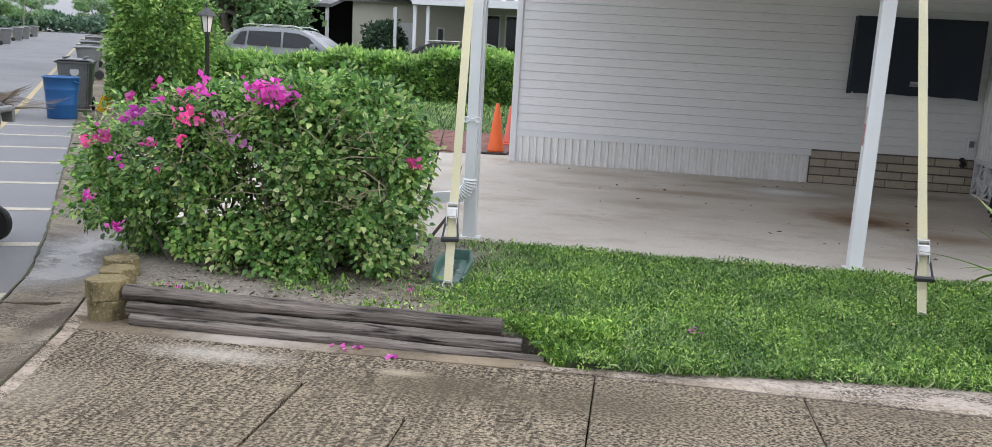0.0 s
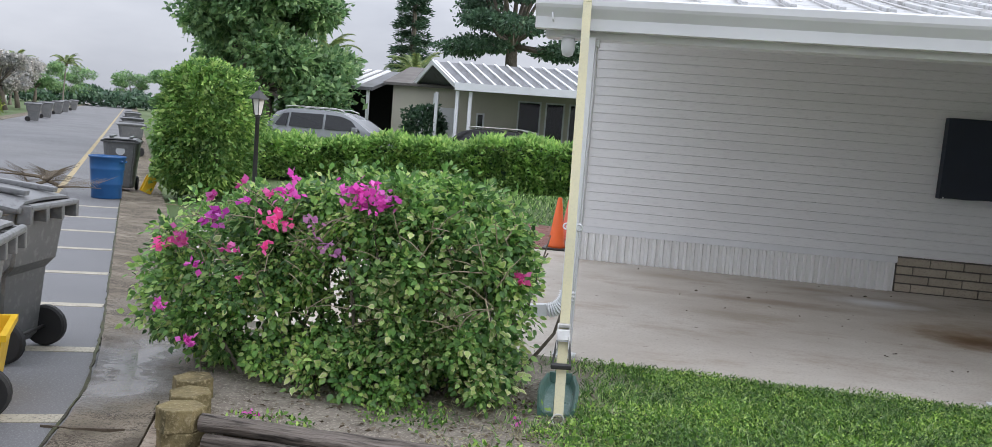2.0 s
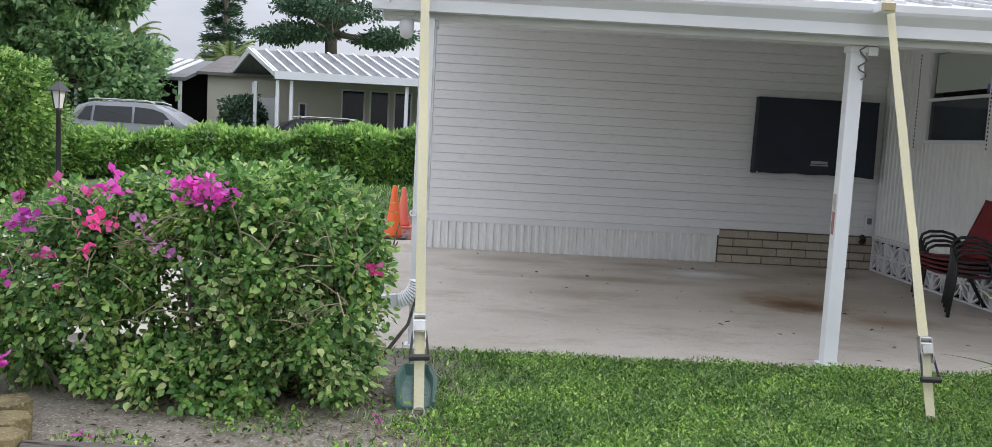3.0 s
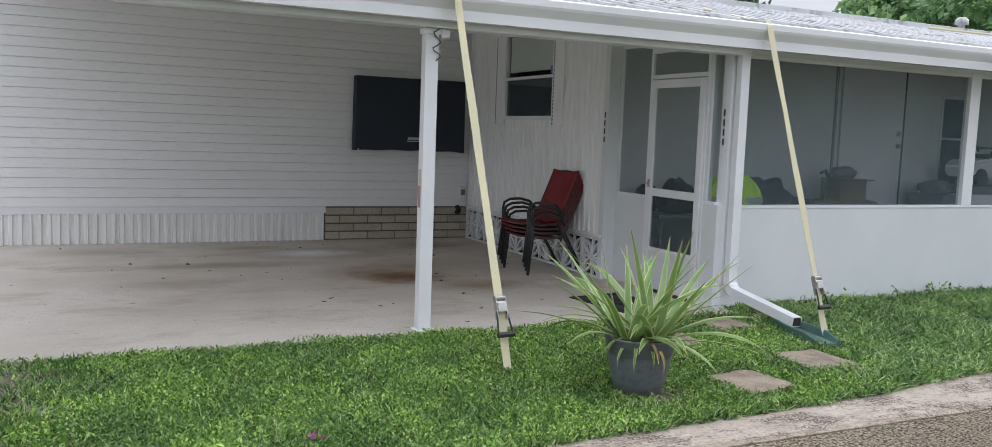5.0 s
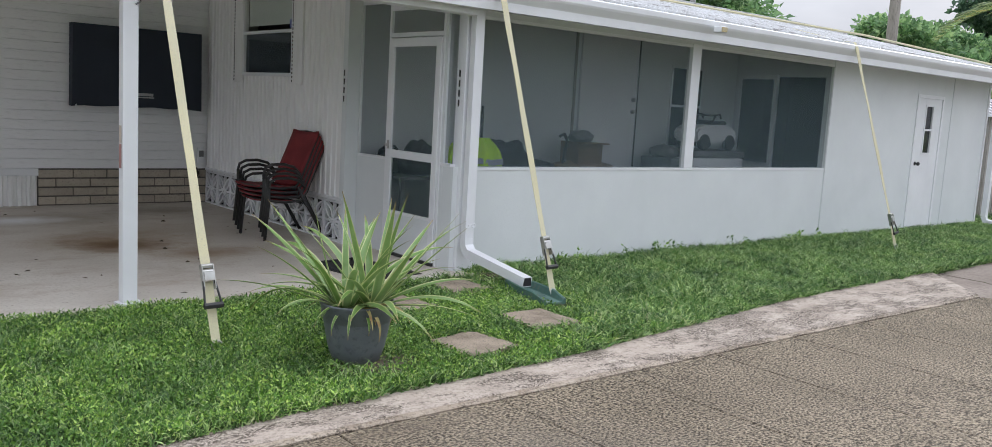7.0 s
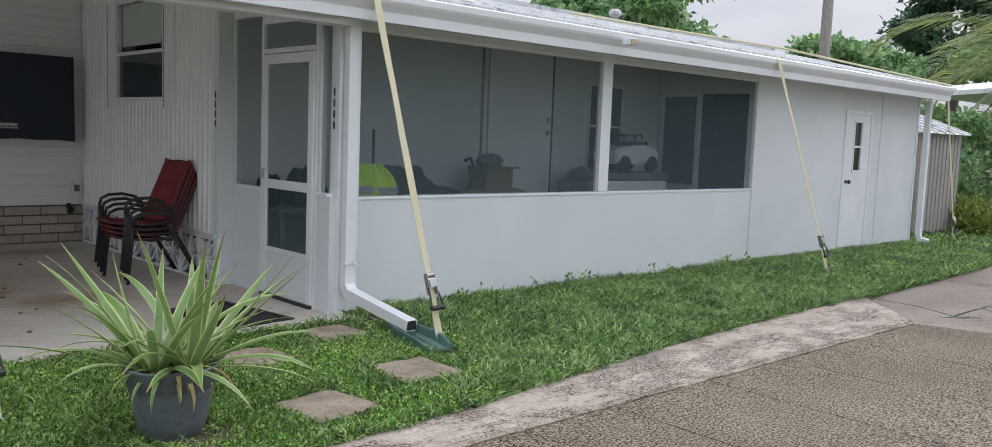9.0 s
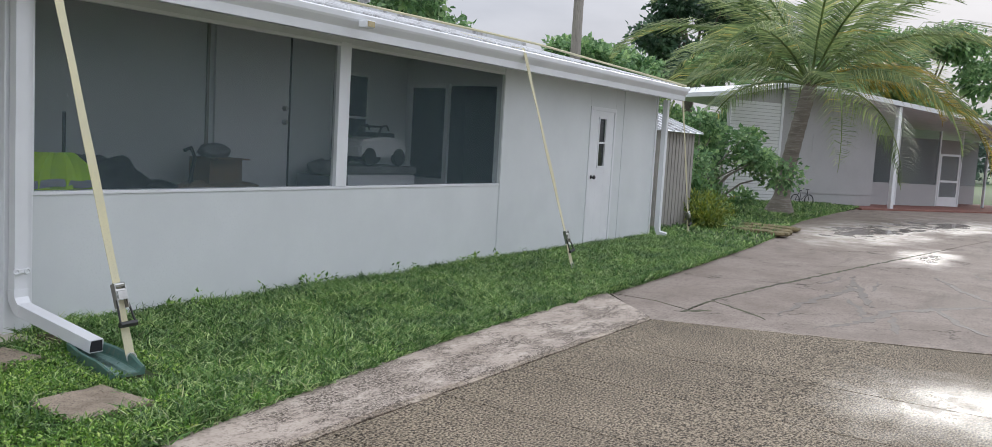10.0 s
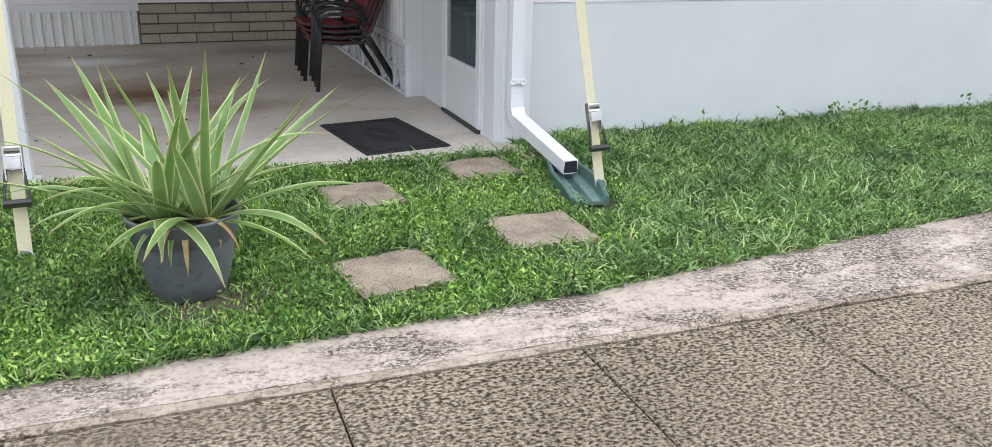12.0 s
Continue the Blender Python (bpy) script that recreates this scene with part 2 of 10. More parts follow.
M["leaf_round"] = leafy("tall_bush_leaf", (0.06, 0.16, 0.04), (0.23, 0.42, 0.11), (0.55, 0.72, 0.25), trans=0.45)
M["leaf_tree"] = leafy("broad_tree_leaf", (0.11, 0.23, 0.10), (0.24, 0.41, 0.19), (0.46, 0.63, 0.31), trans=0.48)
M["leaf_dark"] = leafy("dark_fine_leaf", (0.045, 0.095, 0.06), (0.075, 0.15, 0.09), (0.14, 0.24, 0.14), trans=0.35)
M["leaf_pink"] = leafy("pale_blossom_leaf", (0.28, 0.30, 0.26), (0.50, 0.49, 0.48), (0.78, 0.77, 0.78))
M["leaf_yellow"] = leafy("yellow_green_leaf", (0.07, 0.13, 0.025), (0.20, 0.28, 0.045), (0.46, 0.48, 0.09))
M["grass_blade"] = leafy("grass_blade", (0.02, 0.06, 0.014), (0.15, 0.31, 0.075), (0.56, 0.74, 0.32), edge=(0.60, 0.64, 0.40), trans=0.24, rough=0.36)
M["weed_leaf"] = leafy("small_lawn_weed", (0.022, 0.08, 0.012), (0.17, 0.355, 0.055), (0.52, 0.74, 0.19), edge=(0.56, 0.66, 0.22), trans=0.32, rough=0.48)
M["palm_leaf"] = leafy("palm_leaflet", (0.15, 0.23, 0.10), (0.28, 0.37, 0.16), (0.46, 0.52, 0.25), edge=(0.62, 0.50, 0.14), trans=0.5)
M["palm_yellow"] = leafy("yellowing_palm_leaflet", (0.16, 0.17, 0.03), (0.38, 0.30, 0.04), (0.5, 0.38, 0.06), trans=0.5)
M["magenta"] = leafy("magenta_bract", (0.62, 0.06, 0.44), (0.85, 0.11, 0.64), (0.95, 0.26, 0.82), trans=0.45)
M["coral"] = leafy("coral_pink_bract", (0.66, 0.06, 0.22), (0.84, 0.10, 0.44), (0.94, 0.26, 0.64), trans=0.45)
M["lilac"] = leafy("faded_lilac_bract", (0.42, 0.14, 0.40), (0.56, 0.24, 0.52), (0.68, 0.36, 0.62), trans=0.4)
M["straw"] = surface("dry_straw", (0.42, 0.38, 0.24), (0.30, 0.27, 0.15), (0.22, 0.26, 0.10), big=12, fine=60, rough=0.85, relief=0.2)
M["frond_dry"] = surface("dry_frond", (0.16, 0.125, 0.085), (0.10, 0.08, 0.055), big=6, fine=40, rough=0.9, relief=0.3)


def plain(name, col, rough=0.5, metal=0.0, emit=0.0):
    m, n, l, b = nodes_of(name)
    b.inputs["Base Color"].default_value = (*col, 1)
    b.inputs["Roughness"].default_value, b.inputs["Metallic"].default_value = rough, metal
    return m


def glass(name, col, clear):
    """Dark reflecting pane: part of the light goes through."""
    m, n, l, b = nodes_of(name)
    b.inputs["Base Color"].default_value, b.inputs["Roughness"].default_value = (*col, 1), 0.06
    tr = n.new("ShaderNodeBsdfTransparent")
    ms = n.new("ShaderNodeMixShader")
    ms.inputs["Fac"].default_value = clear
    l.new(b.outputs["BSDF"], ms.inputs[1])
    l.new(tr.outputs["BSDF"], ms.inputs[2])
    l.new(ms.outputs["Shader"], n["Material Output"].inputs["Surface"])
    return m


def insect_screen(name, col, clear):
    m, n, l, b = nodes_of(name)
    t = noise_node(n, l, 0.9, 3)
    l.new(mix(n, l, ramp(n, l, t.outputs["Fac"], 0.3, 0.7), col, tuple(c * 0.8 for c in col)), b.inputs["Base Color"])
    b.inputs["Roughness"].default_value, b.inputs["Specular IOR Level"].default_value = 0.8, 0.1
    tr = n.new("ShaderNodeBsdfTransparent")
    ms = n.new("ShaderNodeMixShader")
    ms.inputs["Fac"].default_value = clear
    l.new(b.outputs["BSDF"], ms.inputs[1])
    l.new(tr.outputs["BSDF"], ms.inputs[2])
    l.new(ms.outputs["Shader"], n["Material Output"].inputs["Surface"])
    return m


M["pane"] = glass("dark_window_pane", (0.02, 0.022, 0.025), 0.25)
M["pane_clear"] = glass("clear_window_pane", (0.03, 0.03, 0.03), 0.92)
M["car_glass"] = glass("tinted_car_glass", (0.02, 0.022, 0.025), 0.1)
M["screen"] = insect_screen("charcoal_insect_screen", (0.14, 0.20, 0.22), 0.79)
M["car_grey"] = plain("grey_car_paint", (0.30, 0.31, 0.33), 0.25, 0.3)
M["car_dark"] = plain("black_car_paint", (0.012, 0.012, 0.014), 0.2)
M["lamp_glass"] = plain("frosted_lamp_glass", (0.75, 0.74, 0.70), 0.4)
M["lime"] = surface("hi_vis_fabric", (0.62, 0.95, 0.03), (0.52, 0.85, 0.03), big=6, fine=60, rough=0.8, relief=0.2)
M["silver_tape"] = surface("reflective_tape", (0.42, 0.43, 0.44), (0.36, 0.37, 0.38), big=6, fine=60, rough=0.4, relief=0.05)
M["cardboard"] = surface("brown_cardboard", (0.22, 0.145, 0.085), (0.18, 0.12, 0.07), big=5, fine=60, rough=0.9, relief=0.1)
M["dark_cloth"] = surface("dark_cloth", (0.016, 0.016, 0.02), (0.03, 0.03, 0.035), big=6, fine=70, rough=0.9, relief=0.3)
M["cream"] = surface("cream_neighbour_wall", (0.58, 0.55, 0.46), (0.52, 0.49, 0.41), big=0.7, fine=20, rough=0.7, relief=0.1)
M["grey_shed"] = surface("grey_shed_metal", (0.36, 0.34, 0.31), (0.30, 0.285, 0.26), big=1.5, fine=10, rough=0.6, relief=0.1)
M["galv"] = surface("ribbed_galvanised_roof", (0.17, 0.175, 0.19), (0.12, 0.122, 0.13), (0.09, 0.09, 0.09), big=0.8, fine=6, rough=0.5, relief=0.05, stretch=(1, 0.25, 0.25))
M["shingle"] = surface("brown_grey_shingle", (0.18, 0.165, 0.155), (0.13, 0.12, 0.115), big=2, fine=20, rough=0.9, relief=0.4)
M["line_paint"] = surface("worn_yellow_road_paint", (0.46, 0.35, 0.17), (0.34, 0.28, 0.17), (0.20, 0.19, 0.17), big=6, fine=60, rough=0.8, relief=0.3)
# white bungalow walls: their shade is put into this grey
M["bungalow"] = surface("white_wall_greyed_for_shade", (0.46, 0.455, 0.46), (0.41, 0.405, 0.41), (0.38, 0.375, 0.38), big=0.8, fine=30, rough=0.8, relief=0.2)
M["pole_wood"] = surface("weathered_pole_wood", (0.33, 0.30, 0.265), (0.25, 0.225, 0.20), (0.18, 0.16, 0.14), big=3, fine=18, rough=0.9, relief=0.4, stretch=(2, 2, 0.2))
M["dim_pane"] = glass("grey_window_pane", (0.055, 0.07, 0.08), 0.1)
M["stripe_paint"] = surface("worn_cream_road_paint", (0.46, 0.42, 0.33), (0.34, 0.31, 0.25), (0.20, 0.19, 0.17), big=6, fine=60, rough=0.8, relief=0.3)
# near-black colour that stands in for the shade of unlit depths
M["shade_black"] = plain("near_black_shade", (0.02, 0.02, 0.022), 0.9)


def concrete(name, base, dark, speck, streak=None, big=0.9, fine=90.0, relief=0.6, wet=(), stains=(), rough=0.8, brush=0.0, lichen=False, cracked=False, wet_gloss=0.19):
    """Concrete with stains of two sizes, pitted relief, and named patches: wet ones shine, stained ones are tinted.
    wet: (x, y, rx, ry); stains: (x, y, rx, ry, colour, strength)."""
    m, n, l, b = nodes_of(name)
    t1, t2, t3 = noise_node(n, l, big, 7), noise_node(n, l, fine, 3), noise_node(n, l, big * 6, 5)
    col = mix(n, l, ramp(n, l, t1.outputs["Fac"], 0.36, 0.66), base, dark)
    col = mix(n, l, ramp(n, l, t3.outputs["Fac"], 0.5, 0.75), col, tuple(0.6 * a + 0.4 * c for a, c in zip(dark, base)))
    col = mix(n, l, ramp(n, l, t2.outputs["Fac"], 0.5, 0.7), col, speck)
    g = n.new("ShaderNodeNewGeometry")

    def patch(x, y, rx, ry, lo=0.05, hi=0.75):
        mp = n.new("ShaderNodeMapping")
        mp.inputs["Location"].default_value = (-x / rx, -y / ry, 0)
        mp.inputs["Scale"].default_value = (1 / rx, 1 / ry, 0)
        l.new(g.outputs["Position"], mp.inputs["Vector"])
        ln = n.new("ShaderNodeVectorMath")
        ln.operation = "LENGTH"
        l.new(mp.outputs["Vector"], ln.inputs[0])
        ad = n.new("ShaderNodeMath")
        ad.operation = "MULTIPLY_ADD"
        ad.inputs[1].default_value, ad.inputs[2].default_value = 1.1, -0.55
        l.new(t1.outputs["Fac"], ad.inputs[0])
        a2 = n.new("ShaderNodeMath")
        a2.operation = "MULTIPLY_ADD"
        a2.inputs[1].default_value = 0.5
        l.new(t3.outputs["Fac"], a2.inputs[0])
        l.new(ad.outputs[0], a2.inputs[2])
        su = n.new("ShaderNodeMath")
        su.operation = "ADD"
        l.new(ln.outputs["Value"], su.inputs[0])
        l.new(a2.outputs[0], su.inputs[1])
        return ramp(n, l, su.outputs[0], lo + 0.3, hi + 0.5, (1, 1, 1, 1), (0, 0, 0, 1))

    def stained(col):
        for x, y, rx, ry, c, k in stains:
            f = n.new("ShaderNodeMath")
            f.operation = "MULTIPLY"
            f.inputs[1].default_value = k * (0.85 if brush else 1.0)
            l.new(patch(x, y, rx, ry), f.inputs[0])
            col = mix(n, l, f.outputs[0], col, c)
        return col

    height = t2.outputs["Fac"]
    if streak:
        # long dirt drifts and small dark specks
        sd = noise_node(n, l, 1.3, 9, (0.7, 1.2, 1.0), 0.74)
        col = mix(n, l, ramp(n, l, sd.outputs["Fac"], 0.50, 0.66, cb=(0.7, 0.7, 0.7, 1)), col, streak)
        sp2 = noise_node(n, l, 16, 3, (0.6, 1.0, 1.0), 0.6)
        col = mix(n, l, ramp(n, l, sp2.outputs["Fac"], 0.68, 0.74), col, tuple(0.35 * c for c in streak))
    if not brush:
        col = stained(col)
    if brush:
        # coarse pitted finish, darker in the pits and paler on high spots, combed in lines along y
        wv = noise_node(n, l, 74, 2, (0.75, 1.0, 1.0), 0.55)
        wf = noise_node(n, l, 150, 3, (0.8, 1.0, 1.0), 0.7)
        band = noise_node(n, l, 5, 5, (1.0, 0.06, 1.0), 0.7)
        lane = noise_node(n, l, 1.4, 4, (1.0, 0.22, 1.0), 0.6)
        rake = noise_node(n, l, 48, 2, (1.0, 0.07, 1.0), 0.6)
        combed = ramp(n, l, lane.outputs["Fac"], 0.36, 0.48, (0.25, 0.25, 0.25, 1), (0.0, 0.0, 0.0, 1))
        # the finish was dragged lengthwise in the corner by the street
        gx = n.new("ShaderNodeSeparateXYZ")
        l.new(g.outputs["Position"], gx.inputs[0])
        combed = mix(n, l, ramp(n, l, gx.outputs["X"], -1.9, -1.6, (1, 1, 1, 1), (0, 0, 0, 1)), combed, (0.6, 0.6, 0.6))
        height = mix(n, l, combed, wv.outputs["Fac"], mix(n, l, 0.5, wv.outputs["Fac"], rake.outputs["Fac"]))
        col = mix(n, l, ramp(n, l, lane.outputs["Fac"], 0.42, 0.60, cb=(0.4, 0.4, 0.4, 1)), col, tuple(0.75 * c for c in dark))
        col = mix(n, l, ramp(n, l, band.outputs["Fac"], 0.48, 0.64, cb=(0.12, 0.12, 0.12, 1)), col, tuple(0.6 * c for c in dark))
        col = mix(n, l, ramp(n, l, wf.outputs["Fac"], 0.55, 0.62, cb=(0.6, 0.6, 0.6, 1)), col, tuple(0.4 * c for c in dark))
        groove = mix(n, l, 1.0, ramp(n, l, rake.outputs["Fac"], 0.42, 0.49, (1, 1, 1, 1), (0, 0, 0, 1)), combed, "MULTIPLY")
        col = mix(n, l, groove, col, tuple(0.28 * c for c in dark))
        # wheel-worn streaks that run with the drive
        worn = noise_node(n, l, 3.4, 5, (0.07, 1.0, 1.0), 0.65)
        far_part = ramp(n, l, gx.outputs["X"], 2.5, 4.5)
        col = mix(n, l, far_part, col, mix(n, l, 1.0, col, ramp(n, l, worn.outputs["Fac"], 0.38, 0.62, (0.76, 0.75, 0.72, 1), (1.62, 1.62, 1.62, 1)), "MULTIPLY"))
        # the relief's own noise darkens the pits and lightens the high spots
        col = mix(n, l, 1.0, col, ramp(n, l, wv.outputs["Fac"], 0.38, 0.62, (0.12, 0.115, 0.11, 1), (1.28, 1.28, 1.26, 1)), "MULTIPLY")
        col = stained(col)
    if cracked:
        # long faint streaks and hairline cracks
        sk = noise_node(n, l, 2.2, 6, (0.25, 1.4, 1.0), 0.7)
        col = mix(n, l, ramp(n, l, sk.outputs["Fac"], 0.54, 0.72, cb=(0.6, 0.6, 0.6, 1)), col, tuple(0.62 * c for c in dark))
        vo = n.new("ShaderNodeTexVoronoi")
        vo.feature, vo.inputs["Scale"].default_value = "DISTANCE_TO_EDGE", 0.55
        wob = n.new("ShaderNodeVectorMath")
        wob.operation = "MULTIPLY_ADD"
        wob.inputs[1].default_value = (0.5, 0.5, 0.0)
        l.new(t3.outputs["Color"], wob.inputs[0])
        l.new(g.outputs["Position"], wob.inputs[2])
        l.new(wob.outputs["Vector"], vo.inputs["Vector"])
        f = mix(n, l, 1.0, ramp(n, l, vo.outputs["Distance"], 0.003, 0.010, (1, 1, 1, 1), (0, 0, 0, 1)), ramp(n, l, t1.outputs["Fac"], 0.46, 0.58), "MULTIPLY")
        col = mix(n, l, f, col, tuple(0.3 * c for c in dark))
    if lichen:
        # black lichen specks that gather in drifts
        sp = noise_node(n, l, 85, 6, (0.7, 1.0, 1.0), 0.8)
        dr = noise_node(n, l, 2.2, 8, (0.8, 1.7, 1.0), 0.78)
        f = mix(n, l, 1.0, ramp(n, l, sp.outputs["Fac"], 0.46, 0.52), ramp(n, l, dr.outputs["Fac"], 0.45, 0.54, (0.06, 0.06, 0.06, 1)), "MULTIPLY")
        col = mix(n, l, f, col, (0.065, 0.052, 0.04))
        ds = noise_node(n, l, 5, 7, (0.6, 1.3, 1.0), 0.75)
        col = mix(n, l, ramp(n, l, ds.outputs["Fac"], 0.52, 0.68, cb=(0.7, 0.7, 0.7, 1)), col, tuple(0.75 * c for c in dark))
    k = n.new("ShaderNodeBump")
    k.inputs["Distance"].default_value = 0.02 if brush else 0.006
    k.inputs["Strength"].default_value = relief
    l.new(height, k.inputs["Height"])
    b.inputs["Roughness"].default_value = rough
    b.inputs["Specular IOR Level"].default_value = 0.18
    if wet:
        total = None
        for w in wet:
            p = patch(*w, 0.0, 0.9)
            total = p if total is None else mix(n, l, 1.0, total, p, "ADD")
        film = noise_node(n, l, 3.0, 6, (0.5, 1.0, 1.0), 0.7)
        total = mix(n, l, 1.0, total, ramp(n, l, film.outputs["Fac"], 0.30, 0.48, (0.5, 0.5, 0.5, 1)), "MULTIPLY")
        mr = n.new("ShaderNodeMapRange")
        mr.inputs["To Min"].default_value, mr.inputs["To Max"].default_value = rough, wet_gloss
        l.new(total, mr.inputs["Value"])
        l.new(mr.outputs["Result"], b.inputs["Roughness"])
        sh = n.new("ShaderNodeMapRange")
        sh.inputs["To Min"].default_value, sh.inputs["To Max"].default_value = 0.18, 0.55
        l.new(total, sh.inputs["Value"])
        l.new(sh.outputs["Result"], b.inputs["Specular IOR Level"])
        ks = n.new("ShaderNodeMapRange")
        ks.inputs["To Min"].default_value, ks.inputs["To Max"].default_value = relief, relief * (0.3 if wet_gloss > 0.1 else 0.04)
        l.new(total, ks.inputs["Value"])
        l.new(ks.outputs["Result"], k.inputs["Strength"])
        wetf = n.new("ShaderNodeMath")
        wetf.operation = "MULTIPLY"
        wetf.inputs[1].default_value = 0.45
        l.new(total, wetf.inputs[0])
        col = mix(n, l, wetf.outputs[0], col, tuple(0.5 * c for c in dark))
    l.new(k.outputs["Normal"], b.inputs["Normal"])
    l.new(col, b.inputs["Base Color"])
    return m


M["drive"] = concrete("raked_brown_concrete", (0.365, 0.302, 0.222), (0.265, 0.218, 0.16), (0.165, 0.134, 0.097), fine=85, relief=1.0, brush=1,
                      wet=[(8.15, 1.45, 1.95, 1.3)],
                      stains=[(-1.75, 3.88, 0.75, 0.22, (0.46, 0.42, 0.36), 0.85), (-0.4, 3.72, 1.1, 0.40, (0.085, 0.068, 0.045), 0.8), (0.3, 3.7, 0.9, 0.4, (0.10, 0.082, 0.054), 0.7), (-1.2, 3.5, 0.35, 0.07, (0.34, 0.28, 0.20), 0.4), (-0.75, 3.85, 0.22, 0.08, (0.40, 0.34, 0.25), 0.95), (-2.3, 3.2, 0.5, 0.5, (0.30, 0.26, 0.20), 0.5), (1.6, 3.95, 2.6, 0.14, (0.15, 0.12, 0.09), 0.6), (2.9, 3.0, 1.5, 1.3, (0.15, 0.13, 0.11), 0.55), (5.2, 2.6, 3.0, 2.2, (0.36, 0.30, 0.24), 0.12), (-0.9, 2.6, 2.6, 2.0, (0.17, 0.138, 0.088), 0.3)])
M["drive_far"] = concrete("pale_cracked_concrete", (0.285, 0.24, 0.207), (0.20, 0.162, 0.136), (0.14, 0.112, 0.094), fine=50, relief=0.8, big=1.3, wet_gloss=0.055, cracked=True,
                          wet=[(23.0, 4.6, 7.0, 2.2), (18.3, 2.8, 2.6, 0.8), (28, 3.4, 6.0, 2.2)],
                          stains=[(13.2, 1.9, 1.6, 0.5, (0.21, 0.18, 0.15), 0.5), (11.2, 4.5, 1.0, 0.25, (0.22, 0.18, 0.15), 0.5)])
M["damp"] = surface("damp_dark_concrete_stain", (0.115, 0.096, 0.082), (0.165, 0.138, 0.118), (0.075, 0.062, 0.052), big=5, fine=50, rough=0.7, relief=0.4)
M["moss_crack"] = surface("dark_mossy_crack_filling", (0.055, 0.05, 0.035), (0.09, 0.10, 0.045), (0.03, 0.027, 0.02), big=5, fine=70, rough=0.95, relief=0.8, dist=0.01)
M["kerb"] = concrete("pale_mottled_kerb", (0.50, 0.43, 0.37), (0.36, 0.30, 0.25), (0.25, 0.21, 0.175), fine=40, big=2.6, relief=0.5, lichen=True)
M["kerb_edge"] = concrete("cream_kerb_edge", (0.45, 0.385, 0.315), (0.29, 0.235, 0.18), (0.22, 0.175, 0.125), fine=45, big=4, relief=1.0, lichen=True)
M["slab"] = concrete("stained_white_carport_slab", (0.565, 0.525, 0.47), (0.47, 0.425, 0.37), (0.43, 0.39, 0.34), streak=(0.36, 0.29, 0.225), fine=45, big=1.0, relief=0.15, rough=0.7,
                     stains=[(2.4, 10.8, 2.0, 0.8, (0.33, 0.28, 0.225), 0.8), (3.2, 9.6, 1.3, 1.0, (0.33, 0.265, 0.20), 0.6), (2.6, 9.1, 1.2, 1.0, (0.28, 0.19, 0.11), 0.8), (2.6, 8.95, 0.75, 0.65, (0.13, 0.07, 0.03), 0.9), (3.2, 8.3, 0.8, 0.5, (0.24, 0.15, 0.08), 0.75), (1.0, 10.0, 1.6, 0.4, (0.27, 0.20, 0.14), 0.7), (3.7, 11.2, 1.0, 0.6, (0.21, 0.18, 0.135), 0.65), (1.5, 11.3, 0.8, 0.35, (0.30, 0.23, 0.17), 0.7), (2.15, 10.75, 0.8, 0.5, (0.70, 0.70, 0.70), 0.95), (0.4, 9.0, 0.9, 0.5, (0.33, 0.27, 0.21), 0.6), (-0.2, 11.2, 1.0, 0.5, (0.33, 0.27, 0.20), 0.6)])
M["strip"] = concrete("patched_pale_strip_concrete", (0.225, 0.18, 0.13), (0.13, 0.103, 0.072), (0.10, 0.08, 0.056), fine=60, big=4.0, relief=0.8, stains=[(-1.7, 4.15, 0.8, 0.3, (0.40, 0.36, 0.315), 0.75), (-0.3, 4.1, 0.6, 0.2, (0.30, 0.24, 0.165), 0.7)])
M["gutter"] = concrete("wet_grey_gutter_concrete", (0.31, 0.268, 0.208), (0.185, 0.156, 0.118), (0.075, 0.062, 0.046), fine=60, big=2.0, relief=1.3, wet_gloss=0.03, lichen=True,
                       wet=[(-3.45, 5.1, 0.6, 0.9), (-3.75, 5.9, 0.6, 1.2)], stains=[(-3.7, 5.5, 1.0, 1.9, (0.062, 0.063, 0.068), 0.95), (-4.4, 7.6, 0.8, 1.6, (0.12, 0.12, 0.12), 0.7), (-2.8, 4.1, 0.2, 0.6, (0.07, 0.058, 0.042), 0.9), (-2.5, 3.2, 0.24, 0.8, (0.07, 0.058, 0.042), 0.9), (-2.95, 3.6, 0.3, 0.5, (0.26, 0.205, 0.13), 0.6), (-3.15, 4.35, 0.25, 0.3, (0.10, 0.085, 0.06), 0.75)])


# ---- building helpers ----
def thing(name, at=None, label="", category="", group="", kind=""):
    """An Empty at a thing's base, which carries its parts."""
    ob = new(name)
    ob.empty_display_size = 0.2
    if at is not None:
        ob.matrix_basis = at if isinstance(at, Matrix) else Matrix.Translation(at)
    return tagged(ob, label, category, group, kind)


def mesh_of(name, bm, material, smooth=False):
    me = bpy.data.meshes.new(name)
    bm.to_mesh(me)
    bm.free()
    me.materials.append(material)
    if smooth:
        me.shade_smooth()
    return me


def part(name, bm, material, parent=None, label="", smooth=False):
    ob = new(name, mesh_of(name, bm, material, smooth))
    if parent:
        ob.parent = parent
    return tagged(ob, label)


def solo(name, bm, material, label, category, group="", kind="", at=None, smooth=False):
    ob = part(name, bm, material, None, "", smooth)
    if at is not None:
        ob.matrix_basis = at if isinstance(at, Matrix) else Matrix.Translation(at)
    return tagged(ob, label, category, group, kind)


def structure(name, bm, material, label="", category="", smooth=False):
    return solo(name, bm, material, label, category, kind="structure", smooth=smooth)


